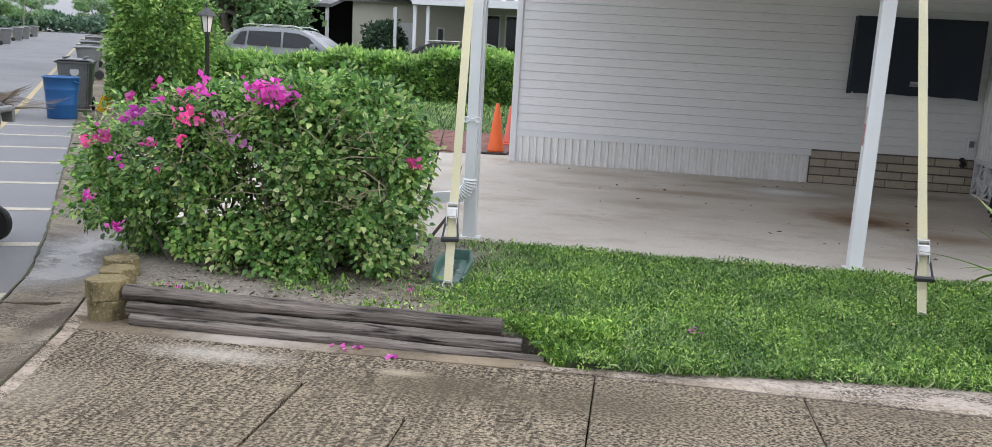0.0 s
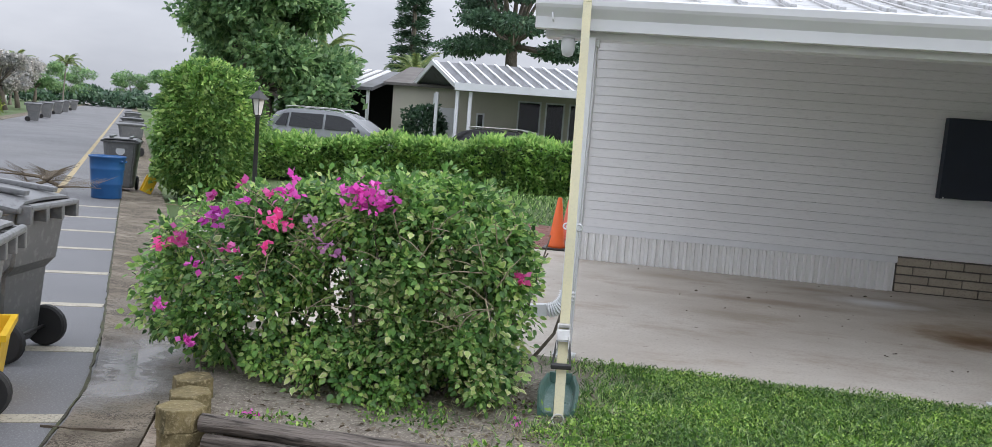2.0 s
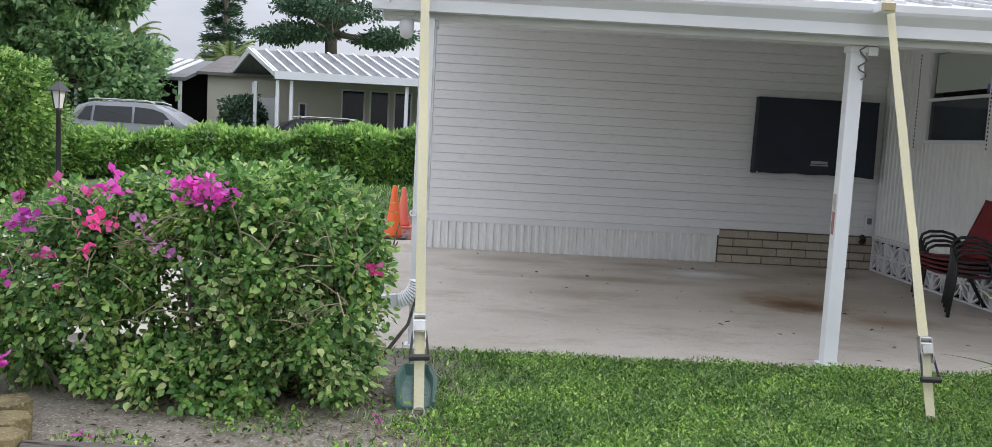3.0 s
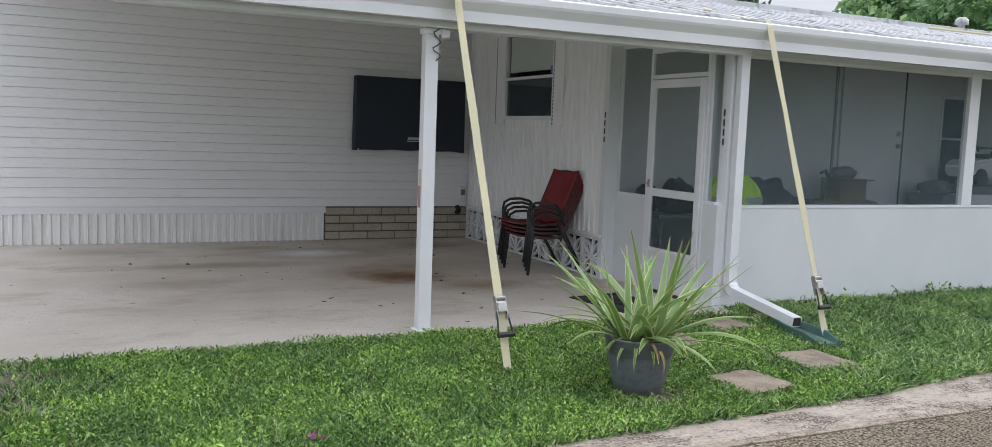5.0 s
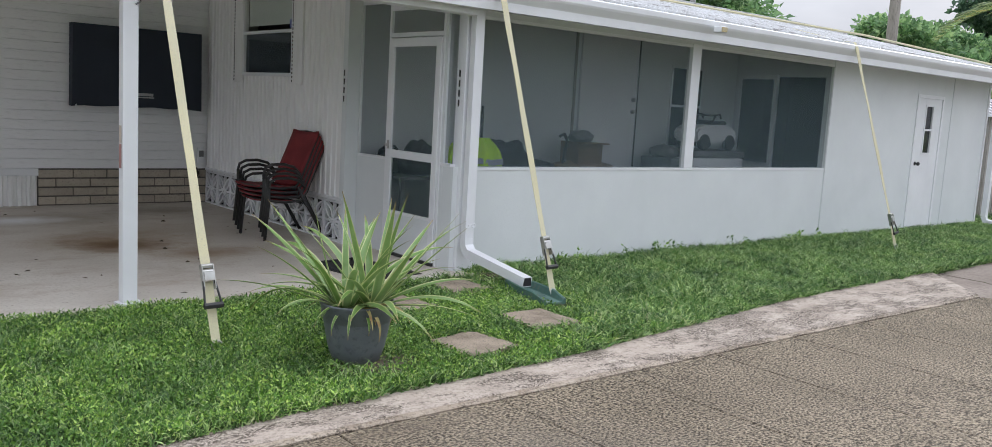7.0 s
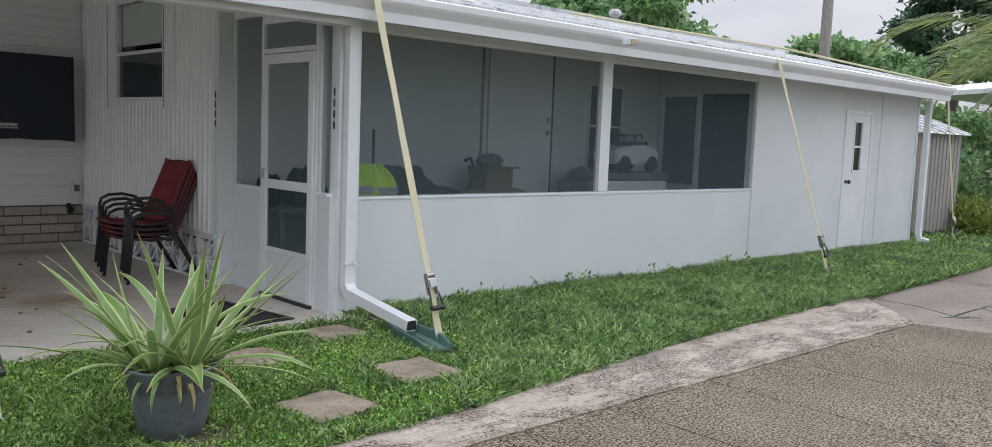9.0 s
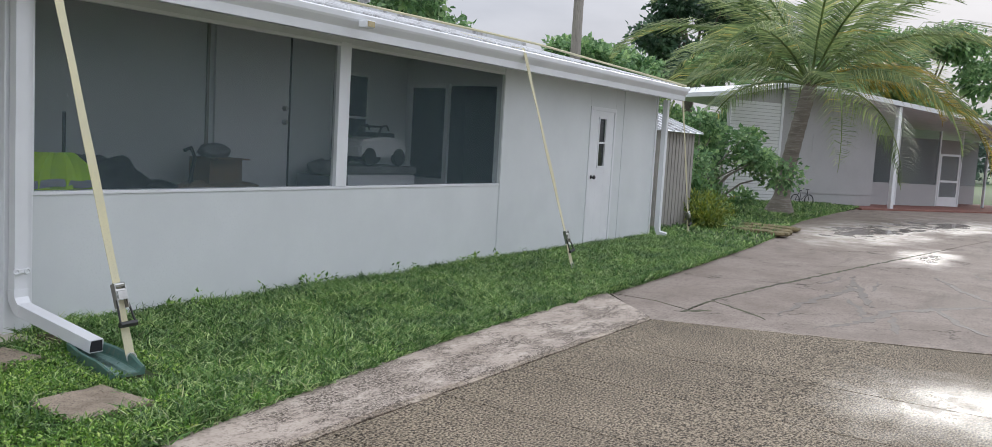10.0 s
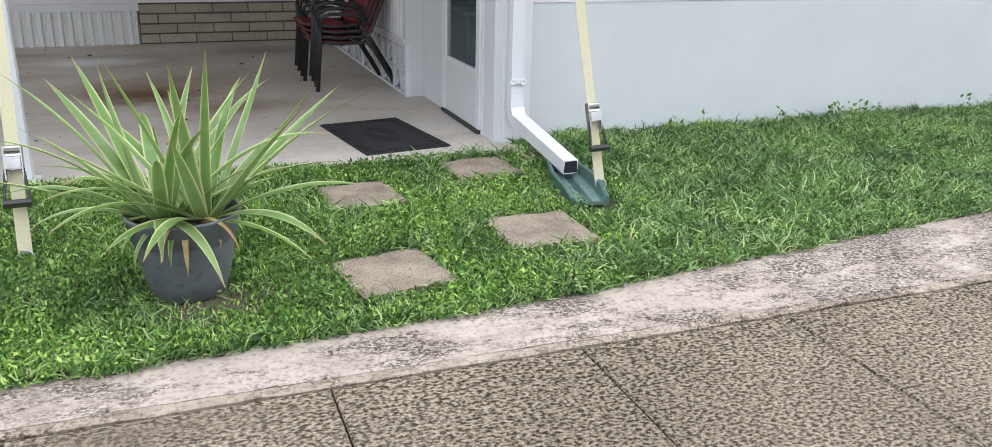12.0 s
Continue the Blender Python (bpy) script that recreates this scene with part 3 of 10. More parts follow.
def box(bm, x0, x1, y0, y1, z0, z1, bevel=0.0, m=None):
    made = bmesh.ops.create_cube(bm, size=1.0)["verts"]
    for v in made:
        v.co = Vector(((x0 + x1) / 2 + v.co.x * (x1 - x0), (y0 + y1) / 2 + v.co.y * (y1 - y0), (z0 + z1) / 2 + v.co.z * (z1 - z0)))
    if bevel:
        edges = list({e for v in made for e in v.link_edges})
        made = bmesh.ops.bevel(bm, geom=edges, offset=bevel, segments=2, affect="EDGES", profile=0.6)["verts"]
    if m is not None:
        for v in made:
            v.co = m @ v.co
    return bm


def boxes(*rows, bevel=0.0):
    bm = bmesh.new()
    for r in rows:
        box(bm, *r, bevel=bevel)
    return bm


def tube(bm, points, radii, seg=8, cap=True, flat=None):
    """A tube along points; flat = (half width, half height) makes it a strip-like box section."""
    rings = []
    pts = [Vector(p) for p in points]
    if not isinstance(radii, (list, tuple)):
        radii = [radii] * len(pts)
    ref = None
    for i, p in enumerate(pts):
        d = (pts[min(i + 1, len(pts) - 1)] - pts[max(i - 1, 0)]).normalized()
        if ref is None:
            ref = Vector((1, 0, 0)) if abs(d.x) < 0.8 else Vector((0, 1, 0))
        a = (ref - d * ref.dot(d)).normalized()
        ref = a
        b = d.cross(a)
        ring = []
        if flat:
            for sx, sy in ((-1, -1), (1, -1), (1, 1), (-1, 1)):
                ring.append(bm.verts.new(p + a * sx * flat[0] + b * sy * flat[1]))
        else:
            for k in range(seg):
                w = 2 * math.pi * k / seg
                ring.append(bm.verts.new(p + (a * math.cos(w) + b * math.sin(w)) * radii[i]))
        rings.append(ring)
    for r0, r1 in zip(rings, rings[1:]):
        for k in range(len(r0)):
            bm.faces.new((r0[k], r0[(k + 1) % len(r0)], r1[(k + 1) % len(r0)], r1[k]))
    if cap:
        bm.faces.new(rings[0][::-1])
        bm.faces.new(rings[-1])
    return bm


def lathe(bm, profile, seg=24, centre=(0, 0, 0)):
    """Turns (radius, height) pairs round z."""
    rings = []
    for r, z in profile:
        rings.append([bm.verts.new((centre[0] + r * math.cos(2 * math.pi * k / seg), centre[1] + r * math.sin(2 * math.pi * k / seg), centre[2] + z)) for k in range(seg)])
    for a, b in zip(rings, rings[1:]):
        for k in range(seg):
            bm.faces.new((a[k], a[(k + 1) % seg], b[(k + 1) % seg], b[k]))
    bm.faces.new(rings[0][::-1])
    bm.faces.new(rings[-1])
    return bm


def prism(bm, outline, z0, z1, top=None):
    """A slab over a plan outline; top: a function for the height of its upper face."""
    lo = [bm.verts.new((x, y, z0)) for x, y in outline]
    hi = [bm.verts.new((x, y, top(x, y) if top else z1)) for x, y in outline]
    bm.faces.new(lo[::-1])
    bm.faces.new(hi)
    for k in range(len(lo)):
        bm.faces.new((lo[k], lo[(k + 1) % len(lo)], hi[(k + 1) % len(lo)], hi[k]))
    bmesh.ops.recalc_face_normals(bm, faces=bm.faces)
    return bm


def tri_mesh(name, verts, tris, material, smooth=False):
    me = bpy.data.meshes.new(name)
    me.vertices.add(len(verts))
    me.vertices.foreach_set("co", np.ascontiguousarray(verts, dtype=np.float32).ravel())
    me.loops.add(len(tris) * 3)
    me.loops.foreach_set("vertex_index", np.ascontiguousarray(tris, dtype=np.int32).ravel())
    me.polygons.add(len(tris))
    me.polygons.foreach_set("loop_start", np.arange(0, len(tris) * 3, 3, dtype=np.int32))
    me.update()
    me.validate()
    me.materials.append(material)
    if smooth:
        me.shade_smooth()
    return me


def unit(v):
    return v / np.maximum(np.linalg.norm(v, axis=1, keepdims=True), 1e-9)


def leaves(name, pos, way, size, material, width=0.55, fold=0.18, droop=0.0, seed=1, oval=False, face=None):
    """One mesh of many small folded leaves: base, two sides, tip and a sunken rib. face: the way each blade looks, upwards if not given."""
    rng = np.random.default_rng(seed)
    n = len(pos)
    way = unit(way)
    side = unit(np.cross(way, rng.normal(0, 1, (n, 3)) * 0.7 + np.array([0, 0, 1.0]) if face is None else rng.normal(0, 1, (n, 3)) * 0.38 + unit(face)))
    up = np.cross(side, way)
    s = (np.ones(n) * size if np.isscalar(size) else size)[:, None]
    w = width * s * 0.5
    if oval:
        v = np.empty((n, 7, 3))
        rib = pos + way * s * 0.45 - up * 0.06 * s
        outline = ((0.0, 0.0), (0.20, 0.86), (0.55, 0.90), (1.0, 0.0), (0.55, -0.90), (0.20, -0.86))
        for k, (f, c) in enumerate(outline):
            curl = -0.10 * f * f - droop * f
            v[:, k] = pos + way * s * f + side * w * c + up * s * (fold * 0.5 * abs(c) + curl)
        v[:, 6] = rib
        t = np.array([[k, (k + 1) % 6, 6] for k in range(6)])[None]
        me = tri_mesh(name, v.reshape(-1, 3), ((np.arange(n) * 7)[:, None, None] + t).reshape(-1, 3), material)
        rim = me.attributes.new("rim", "FLOAT", "POINT")
        rim.data.foreach_set("value", np.tile(np.array([0.8, 1, 1, 1, 1, 1, 0], np.float32), n))
        return me
    v = np.empty((n, 5, 3))
    v[:, 0] = pos
    v[:, 1] = pos + way * s * 0.42 + side * w + up * fold * s * 0.5
    v[:, 2] = pos + way * s - up * droop * s
    v[:, 3] = pos + way * s * 0.42 - side * w + up * fold * s * 0.5
    v[:, 4] = pos + way * s * 0.5
    base = (np.arange(n) * 5)[:, None, None]
    t = np.array([[0, 4, 1], [1, 4, 2], [2, 4, 3], [3, 4, 0]])[None]
    me = tri_mesh(name, v.reshape(-1, 3), (base + t).reshape(-1, 3), material)
    rim = me.attributes.new("rim", "FLOAT", "POINT")
    rim.data.foreach_set("value", np.tile(np.array([0.75, 1, 1, 1, 0], np.float32), n))
    return me


def blob_points(n, centre, radii, seed, hollow=0.75, power=2.6, lump=0.18, lumps=2.2, floor=None):
    """Points in the outer shell of a lumpy rounded form, and the way outwards at each."""
    rng = np.random.default_rng(seed)
    d = unit(rng.normal(0, 1, (n, 3)))
    k = (np.abs(d) ** power).sum(1) ** (-1 / power)
    bump_ = np.zeros(n)
    for f in (lumps, lumps * 2.1):
        ph = rng.uniform(0, 6.28, 3)
        bump_ += (np.sin(d[:, 0] * f * 2.3 + ph[0]) * np.sin(d[:, 1] * f * 2.7 + ph[1]) * np.cos(d[:, 2] * f * 2.1 + ph[2])) * lump
    r = k * (1 + bump_) * (hollow + (1 - hollow) * rng.random(n) ** 0.6)
    p = np.array(centre) + d * r[:, None] * np.array(radii)
    if floor is not None:
        keep = p[:, 2] > floor
        p, d = p[keep], d[keep]
    return p, d


def look_out(d, seed, spread=0.8, down=0.3):
    rng = np.random.default_rng(seed + 77)
    return d + rng.normal(0, spread, d.shape) + np.array([0, 0, -down])


# ---- plan ----
U = Vector((-0.54, 0.842))       # along the street, away
N = Vector((0.842, 0.54))        # from the street to the lots
A0 = Vector((-4.05, 5.8))        # a point on the edge of the asphalt


def street(s, off):
    """Plan point: s metres along the street, off metres to the lots' side of the asphalt's edge, which bends a little behind s = 0."""
    off -= 0.05 * s * s if -5 < s < 0 else (1.25 + 0.5 * (-5 - s) if s <= -5 else 0)
    return (A0.x + U.x * s + N.x * off, A0.y + U.y * s + N.y * off)


def smooth01(x):
    x = min(max(x, 0.0), 1.0)
    return x * x * (3 - 2 * x)


def drive_z(x, y):
    return -0.118 - 0.045 * smooth01((0.6 - x) / 3.0) - 0.02 * smooth01((4.0 - y) / 3.0)


KERB_IN = [(-0.2, 4.08), (0.5, 4.13), (1.2, 4.27), (2.1, 4.37), (3.15, 4.4), (4.35, 4.49), (5.6, 4.65), (7.1, 4.83), (9.0, 4.93), (11.0, 5.0), (13.7, 5.16), (17.0, 5.4), (19.0, 5.6), (21.0, 6.0), (24.5, 6.4), (30.0, 6.6)]


def kerb_y(x):
    for (xa, ya), (xb, yb) in zip(KERB_IN, KERB_IN[1:]):
        if xa <= x <= xb:
            return ya + (yb - ya) * (x - xa) / (xb - xa)
    return KERB_IN[0][1] if x < KERB_IN[0][0] else KERB_IN[-1][1]


def lawn_z(x, y):
    f = min(max((y - kerb_y(x)) / 1.6, 0), 1)
    return -0.085 + 0.055 * smooth01(f) + 0.012 * noise.noise(Vector((x * 1.3, y * 1.3, 0)))


# ---- ground ----
def rise(s):
    """The street climbs gently away from the crossing of the drive."""
    return 0.011 * max(0.0, min(s, 170) - 14)


def far_z(x, y):
    """The ground falls under the drive and the street and rises gently behind the house."""
    q = Vector((x, y)) - A0
    return -0.26 + 0.46 * smooth01((y - 13.0) / 7.0) * smooth01((58.0 - y) / 8.0) * smooth01((q.dot(N) - 1.0) / 4.0) + rise(q.dot(U))


def build_ground():
    bm = bmesh.new()
    xs = [-900, -300, -120, -60] + [-40 + 2.0 * i for i in range(51)] + [80, 140, 300, 900]
    ys = [-900, -200, -60, -20, -8] + [-4 + 2.0 * i for i in range(33)] + [80, 120, 250, 900]
    grid = [[bm.verts.new((x, y, far_z(x, y))) for x in xs] for y in ys]
    for j in range(len(ys) - 1):
        for i in range(len(xs) - 1):
            bm.faces.new((grid[j][i], grid[j][i + 1], grid[j + 1][i + 1], grid[j + 1][i]))
    return structure("ground", bm, M["far_ground"], "green turf ground reaching to the horizon", "ground", smooth=True)


def build_street():
    def strip(offs, zs, near=None):
        bm = bmesh.new()
        rows = []
        s = -14.0
        while s <= 170:
            lot = near if near is not None and s < -1.4 else offs[-1]
            rows.append([bm.verts.new((*street(s, lot if o == offs[-1] else o), z + rise(s))) for o, z in zip(offs, zs)])
            s += 0.5 if s < 2 else 4.0
        for a, b in zip(rows, rows[1:]):
            for k in range(len(offs) - 1):
                bm.faces.new((a[k], a[k + 1], b[k + 1], b[k]))
        bmesh.ops.recalc_face_normals(bm, faces=bm.faces)
        return bm

    structure("road", strip((-6.6, -6.6, -3.3, 0, 0), (-0.5, -0.165, -0.13, -0.168, -0.5)), M["asphalt"], "worn pale grey asphalt street", "road")
    structure("pavement", strip((0.004, 0.004, 0.25, 0.74, 0.74), (-0.5, -0.158, -0.172, -0.145, -0.5), near=0.44), M["gutter"], "damp concrete gutter strip along the street", "gutter")
    structure("pavement", strip((-7.3, -7.3, -6.62, -6.62), (-0.5, -0.12, -0.155, -0.5)), M["gutter"], "concrete gutter strip along the far side of the street", "gutter")
    structure("road_marking", strip((-1.16, -1.16, -1.04, -1.04), (-0.3, -0.151, -0.152, -0.3)), M["line_paint"], "worn yellow line along the street", "road marking")
    for s in (-1.5, -0.05, 1.43, 2.98, 4.6, 6.17, 7.75, 9.3):
        bm = bmesh.new()
        x, y = street(s, -0.02)
        d = Vector((-0.9, -0.43))
        w = Vector((0.43, -0.9)) * 0.065
        q = [(x + w.x, y + w.y), (x - w.x, y - w.y), (x - w.x + d.x * 1.03, y - w.y + d.y * 1.03), (x + w.x + d.x * 1.03, y + w.y + d.y * 1.03)]
        prism(bm, q, -0.3, 0, top=lambda a, b: -0.164 + 0.033 * min(1, -((Vector((a, b)) - A0).dot(N)) / 3.3))
        structure("road_marking", bm, M["stripe_paint"], "worn pale cream cross stripe at the road edge", "road marking")


def build_drive():
    drive = thing("driveway", (0, 0, 0), "brown brushed concrete driveway in long panels with open joints", "driveway", kind="structure")
    edges = [-1.15, -0.58, 0.2, 1.2, 2.17, 3.17, 4.12, 5.05, 6.02, 7.0, 8.05, 9.32]
    bm = bmesh.new()
    rows = []
    for k in range(17):
        s = -1.52 - 0.45 * k
        xl, yl = street(s, 0.455)
        xr = max(xl + 0.02, -1.159)
        rows.append([bm.verts.new((x, yl, drive_z(x, yl) - d)) for x, d in ((xl, 0.25), (xl, 0.004), (xl + 0.01, 0.0), ((xl + xr) / 2, 0.0), (xr, 0.0), (xr, 0.1))])
    for r0, r1 in zip(rows, rows[1:]):
        for k in range(5):
            bm.faces.new((r0[k], r0[k + 1], r1[k + 1], r1[k]))
    bm.faces.new(rows[0])
    bmesh.ops.recalc_face_normals(bm, faces=bm.faces)
    part("slab_panel", bm, M["drive"], drive)
    for a, b in zip(edges, edges[1:]):
        bm = bmesh.new()
        n = 10
        rows = []
        for j in range(n + 1):
            y = -7.0 + (4.045 + 7.0) * j / n
            end = 0.34 * (4.045 - y) if b == edges[-1] else 0
            rows.append([bm.verts.new((x, y, drive_z(x, y))) for x in (a + 0.0035, b - 0.0035 + end)])
        for r0, r1 in zip(rows, rows[1:]):
            bm.faces.new((r0[0], r0[1], r1[1], r1[0]))
        ext = bmesh.ops.extrude_face_region(bm, geom=bm.faces[:])
        for v in ext["geom"]:
            if isinstance(v, bmesh.types.BMVert):
                v.co.z -= 0.1
        bmesh.ops.recalc_face_normals(bm, faces=bm.faces)
        top_edges = [e for e in bm.edges if len(e.link_faces) == 2 and abs(e.link_faces[0].normal.z - e.link_faces[1].normal.z) > 0.5 and e.verts[0].co.z > -0.19 and e.verts[1].co.z > -0.19]
        bmesh.ops.bevel(bm, geom=top_edges, offset=0.006, segments=1, affect="EDGES")
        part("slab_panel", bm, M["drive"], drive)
    # the first joints are smeared shut towards the timbers
    for x, y in ((edges[0], 3.62), (edges[1], 3.33)):
        bm = bmesh.new()
        prism(bm, [(x - 0.012, y), (x + 0.004, y - 0.03), (x + 0.012, y + 0.01), (x + 0.011, 4.044), (x - 0.011, 4.044)], drive_z(x, 3.7) - 0.05, drive_z(x, 3.7) + 0.0012)
        part("joint_filling", bm, M["drive"], drive)
    bm = bmesh.new()
    prism(bm, [(-0.9, -7.0), (10.25, -7.0), (10.25, 4.05), (-1.5, 4.05), (-1.5, 1.5)], -0.45, -0.215)
    part("joint_bed", bm, M["soil"], drive)
    # the older, paler concrete further on, in two plates along a ragged crack
    c1 = [(9.33, 4.05), (13.1, -7), (46, -7), (46, 0.98), (24, 2.18), (17.18, 3.17), (15.06, 3.48), (12.5, 3.84), (10.9, 4.0), (10.09, 3.99), (10.34, 4.44), (10.38, 4.97)]
    c2 = [(10.41, 4.99), (10.37, 4.44), (10.13, 4.01), (10.91, 4.02), (12.5, 3.86), (15.06, 3.5), (17.18, 3.19), (24, 2.2), (46, 1.0), (46, 6.5), (30.0, 6.62), (24.5, 6.4), (21.0, 6.0), (19, 5.6), (17.0, 5.4), (13.7, 5.14)]
    for c in (c1, c2):
        bm = bmesh.new()
        prism(bm, c, -0.4, -0.13)
        bmesh.ops.triangulate(bm, faces=[f for f in bm.faces if len(f.verts) > 4])
        part("slab_panel", bm, M["drive_far"], drive, "pale cracked concrete plate")

    def ragged(name, pts, width, material, label, seed, z=-0.13, wander=0.7):
        """A ragged line of uneven width lying in the surface."""
        def rough(k, ch, lo, hi):
            f = 0.5 + 0.5 * noise.noise(Vector((k * 0.31, seed * 3.7, ch))) + 0.45 * noise.noise(Vector((k * 0.9, seed * 1.3, ch)))
            return lo + (hi - lo) * min(max(f, 0), 1)

        top = 0.001 + 0.0002 * (seed % 11)
        line = []
        for p, q in zip(pts, pts[1:]):
            p, q = Vector(p), Vector(q)
            n = max(2, int((q - p).length / 0.07))
            line += [p.lerp(q, k / n) for k in range(n)]
        line.append(Vector(pts[-1]))
        bm = bmesh.new()
        rows = []
        for k, p in enumerate(line):
            d = (line[min(k + 1, len(line) - 1)] - line[max(k - 1, 0)]).normalized()
            s_ = Vector((-d.y, d.x))
            end = min(1, 0.15 + 3 * min(k, len(line) - 1 - k) / len(line))
            mid = p + s_ * width * rough(k, 1, -wander, wander)
            wa, wb = width * end * rough(k, 5, 0.05, 0.9), width * end * rough(k, 9, 0.05, 0.9)
            e0, e1 = mid - s_ * wa, mid + s_ * wb
            rows.append([bm.verts.new(v) for v in ((e0.x, e0.y, z - 0.03), (e0.x, e0.y, z + top), (e1.x, e1.y, z + top), (e1.x, e1.y, z - 0.03))])
        for r0, r1 in zip(rows, rows[1:]):
            for k in range(3):
                bm.faces.new((r0[k], r0[k + 1], r1[k + 1], r1[k]))
        bmesh.ops.recalc_face_normals(bm, faces=bm.faces)
        part(name, bm, material, drive, label)

    ragged("crack", [(10.3, 4.98), (10.36, 4.44), (10.1, 4.0), (10.91, 4.01), (12.5, 3.85), (15.06, 3.49), (17.18, 3.18), (21, 2.6)], 0.045, M["moss_crack"], "dark mossy crack", 1)
    ragged("crack", [(10.85, 3.99), (10.6, 3.63), (10.2, 3.25)], 0.04, M["moss_crack"], "dark mossy crack", 2)
    ragged("moss_clump", [(9.95, 4.08), (10.12, 3.95), (10.25, 3.8)], 0.09, M["moss_crack"], "dark green moss clump in the crack", 3)
    for k, (pts, w) in enumerate((([(14.6, 3.28), (13.1, 3.03), (11.66, 3.22), (10.5, 3.25)], 0.09), ([(13.7, 3.1), (12.45, 2.74), (11.9, 2.6)], 0.10), ([(12.4, 2.95), (11.46, 2.6), (11.0, 2.51)], 0.07), ([(10.15, 2.8), (10.6, 2.61), (11.0, 2.51), (11.9, 2.35), (12.3, 2.07), (13.4, 1.4)], 0.12), ([(11.5, 2.34), (10.5, 2.15)], 0.09), ([(14.35, 3.36), (13.25, 3.42)], 0.05), ([(14.2, 2.9), (13.2, 2.8)], 0.05), ([(12.6, 2.1), (11.5, 1.7), (10.9, 1.2)], 0.08), ([(15.5, 2.4), (14.0, 1.8), (13.4, 1.4)], 0.09), ([(16.5, 2.0), (14.8, 1.2), (13.0, 0.6)], 0.09))):
        ragged("stain_line", pts, w, M["damp"], "dark branching damp stain", 20 + k)
    ragged("joint_line", [(9.33, 4.06), (10.0, 2.1), (11.0, -0.9)], 0.03, M["kerb_edge"], "pale joint line", 40)
    # pale border along the gutter, with an open crack beside it
    line = [street(s, 0.50) for s in (-1.5, -2.3, -3.1, -4.0, -5.0, -6.0, -7.0)]
    bm = bmesh.new()
    rows = []
    for k, (x, y) in enumerate(line):
        w = 0.004 * math.sin(k * 2.3)
        rows.append([bm.verts.new(v) for v in ((x - 0.045 + w, y - 0.02, -0.3), (x - 0.045 + w, y - 0.02, drive_z(x, y) + 0.004), (x + 0.02 + w, y + 0.01, drive_z(x, y) + 0.003), (x + 0.02 + w, y + 0.01, -0.3))])
    for r0, r1 in zip(rows, rows[1:]):
        for k in range(3):
            bm.faces.new((r0[k], r0[k + 1], r1[k + 1], r1[k]))
    bm.faces.new(rows[0])
    bmesh.ops.recalc_face_normals(bm, faces=bm.faces)
    part("border_strip", bm, M["kerb_edge"], drive, "pale border strip along the gutter")
    ragged("crack", [street(s, 0.435) for s in (-1.3, -2.3, -3.1, -4.0, -5.0, -6.0)], 0.02, M["moss_crack"], "dark open crack along the border", 50, -0.152, 0.35)
    ragged("crack", [street(s, 0.0) for s in (14, 8, 4, 2, 0.5, -1, -2.3, -3.1, -4.0, -5.0)], 0.02, M["moss_crack"], "dark crack along the asphalt edge", 51, -0.1585, 0.3)
    ragged("crack", [(-3.37, 4.31), (-3.2, 4.35), (-2.96, 4.42)], 0.016, M["dirt"], "dark joint across the gutter", 52, -0.156)
    # pale made-up strip between the panels and the timbers
    bm = bmesh.new()
    rows = []
    for k in range(25):
        x = -2.75 + 2.805 * k / 24
        rows.append([bm.verts.new(p) for p in ((x, 4.048, -0.3), (x, 4.048, drive_z(x, 4) + 0.002), (x, 4.25, drive_z(x, 4) + 0.004), (x, 4.25, -0.3))])
    for r0, r1 in zip(rows, rows[1:]):
        for k in range(3):
            bm.faces.new((r0[k], r1[k], r1[k + 1], r0[k + 1]))
    bmesh.ops.recalc_face_normals(bm, faces=bm.faces)
    part("border_strip", bm, M["strip"], drive, "pale concrete strip before the timbers")
    # kerb strip between drive and lawn, split lengthwise by a crack
    def kerb_strip(inner, outer, zi, zo, seed, x_start=-0.2):
        bm = bmesh.new()
        rows = []
        for k in range(150):
            x = x_start + (9.3 - x_start) * k / 149
            xi = x + 0.98 * smooth01((x - 7.6) / 1.7)
            jag = 0.012 * noise.noise(Vector((x * 5, seed, 0))) + 0.008 * noise.noise(Vector((x * 22, seed, 0)))
            if inner is None:
                hi = (xi, max(kerb_y(xi) + 0.05, 4.11))
            else:
                hi = (x + (xi - x) * 0.06, inner + jag)
            lo = (x + (xi - x) * (0.0 if inner else 0.07), outer + (jag if inner is None else 0.012 * noise.noise(Vector((x * 4, 0, 0))) + 0.009 * noise.noise(Vector((x * 17, 2, 0)))))
            rows.append([bm.verts.new(p) for p in ((*lo, -0.3), (*lo, drive_z(x, 4) + zo - 0.004), (lo[0], lo[1] + 0.008, drive_z(x, 4) + zo), (*hi, zi if inner is None else drive_z(x, 4) + zi), (*hi, -0.3))])
        for r0, r1 in zip(rows, rows[1:]):
            for k in range(4):
                bm.faces.new((r0[k], r1[k], r1[k + 1], r0[k + 1]))
        bm.faces.new(rows[-1])
        bmesh.ops.recalc_face_normals(bm, faces=bm.faces)
        return bm

    structure("kerb", kerb_strip(4.092, 4.055, 0.013, 0.005, 3.0), M["kerb_edge"], "cream outer lip of the kerb along a crack", "kerb")
    bm = kerb_strip(None, 4.100, -0.092, 0.015, 3.0, 0.06)
    structure("kerb", bm, M["kerb"], "pale weathered concrete kerb strip beside the lawn", "kerb")


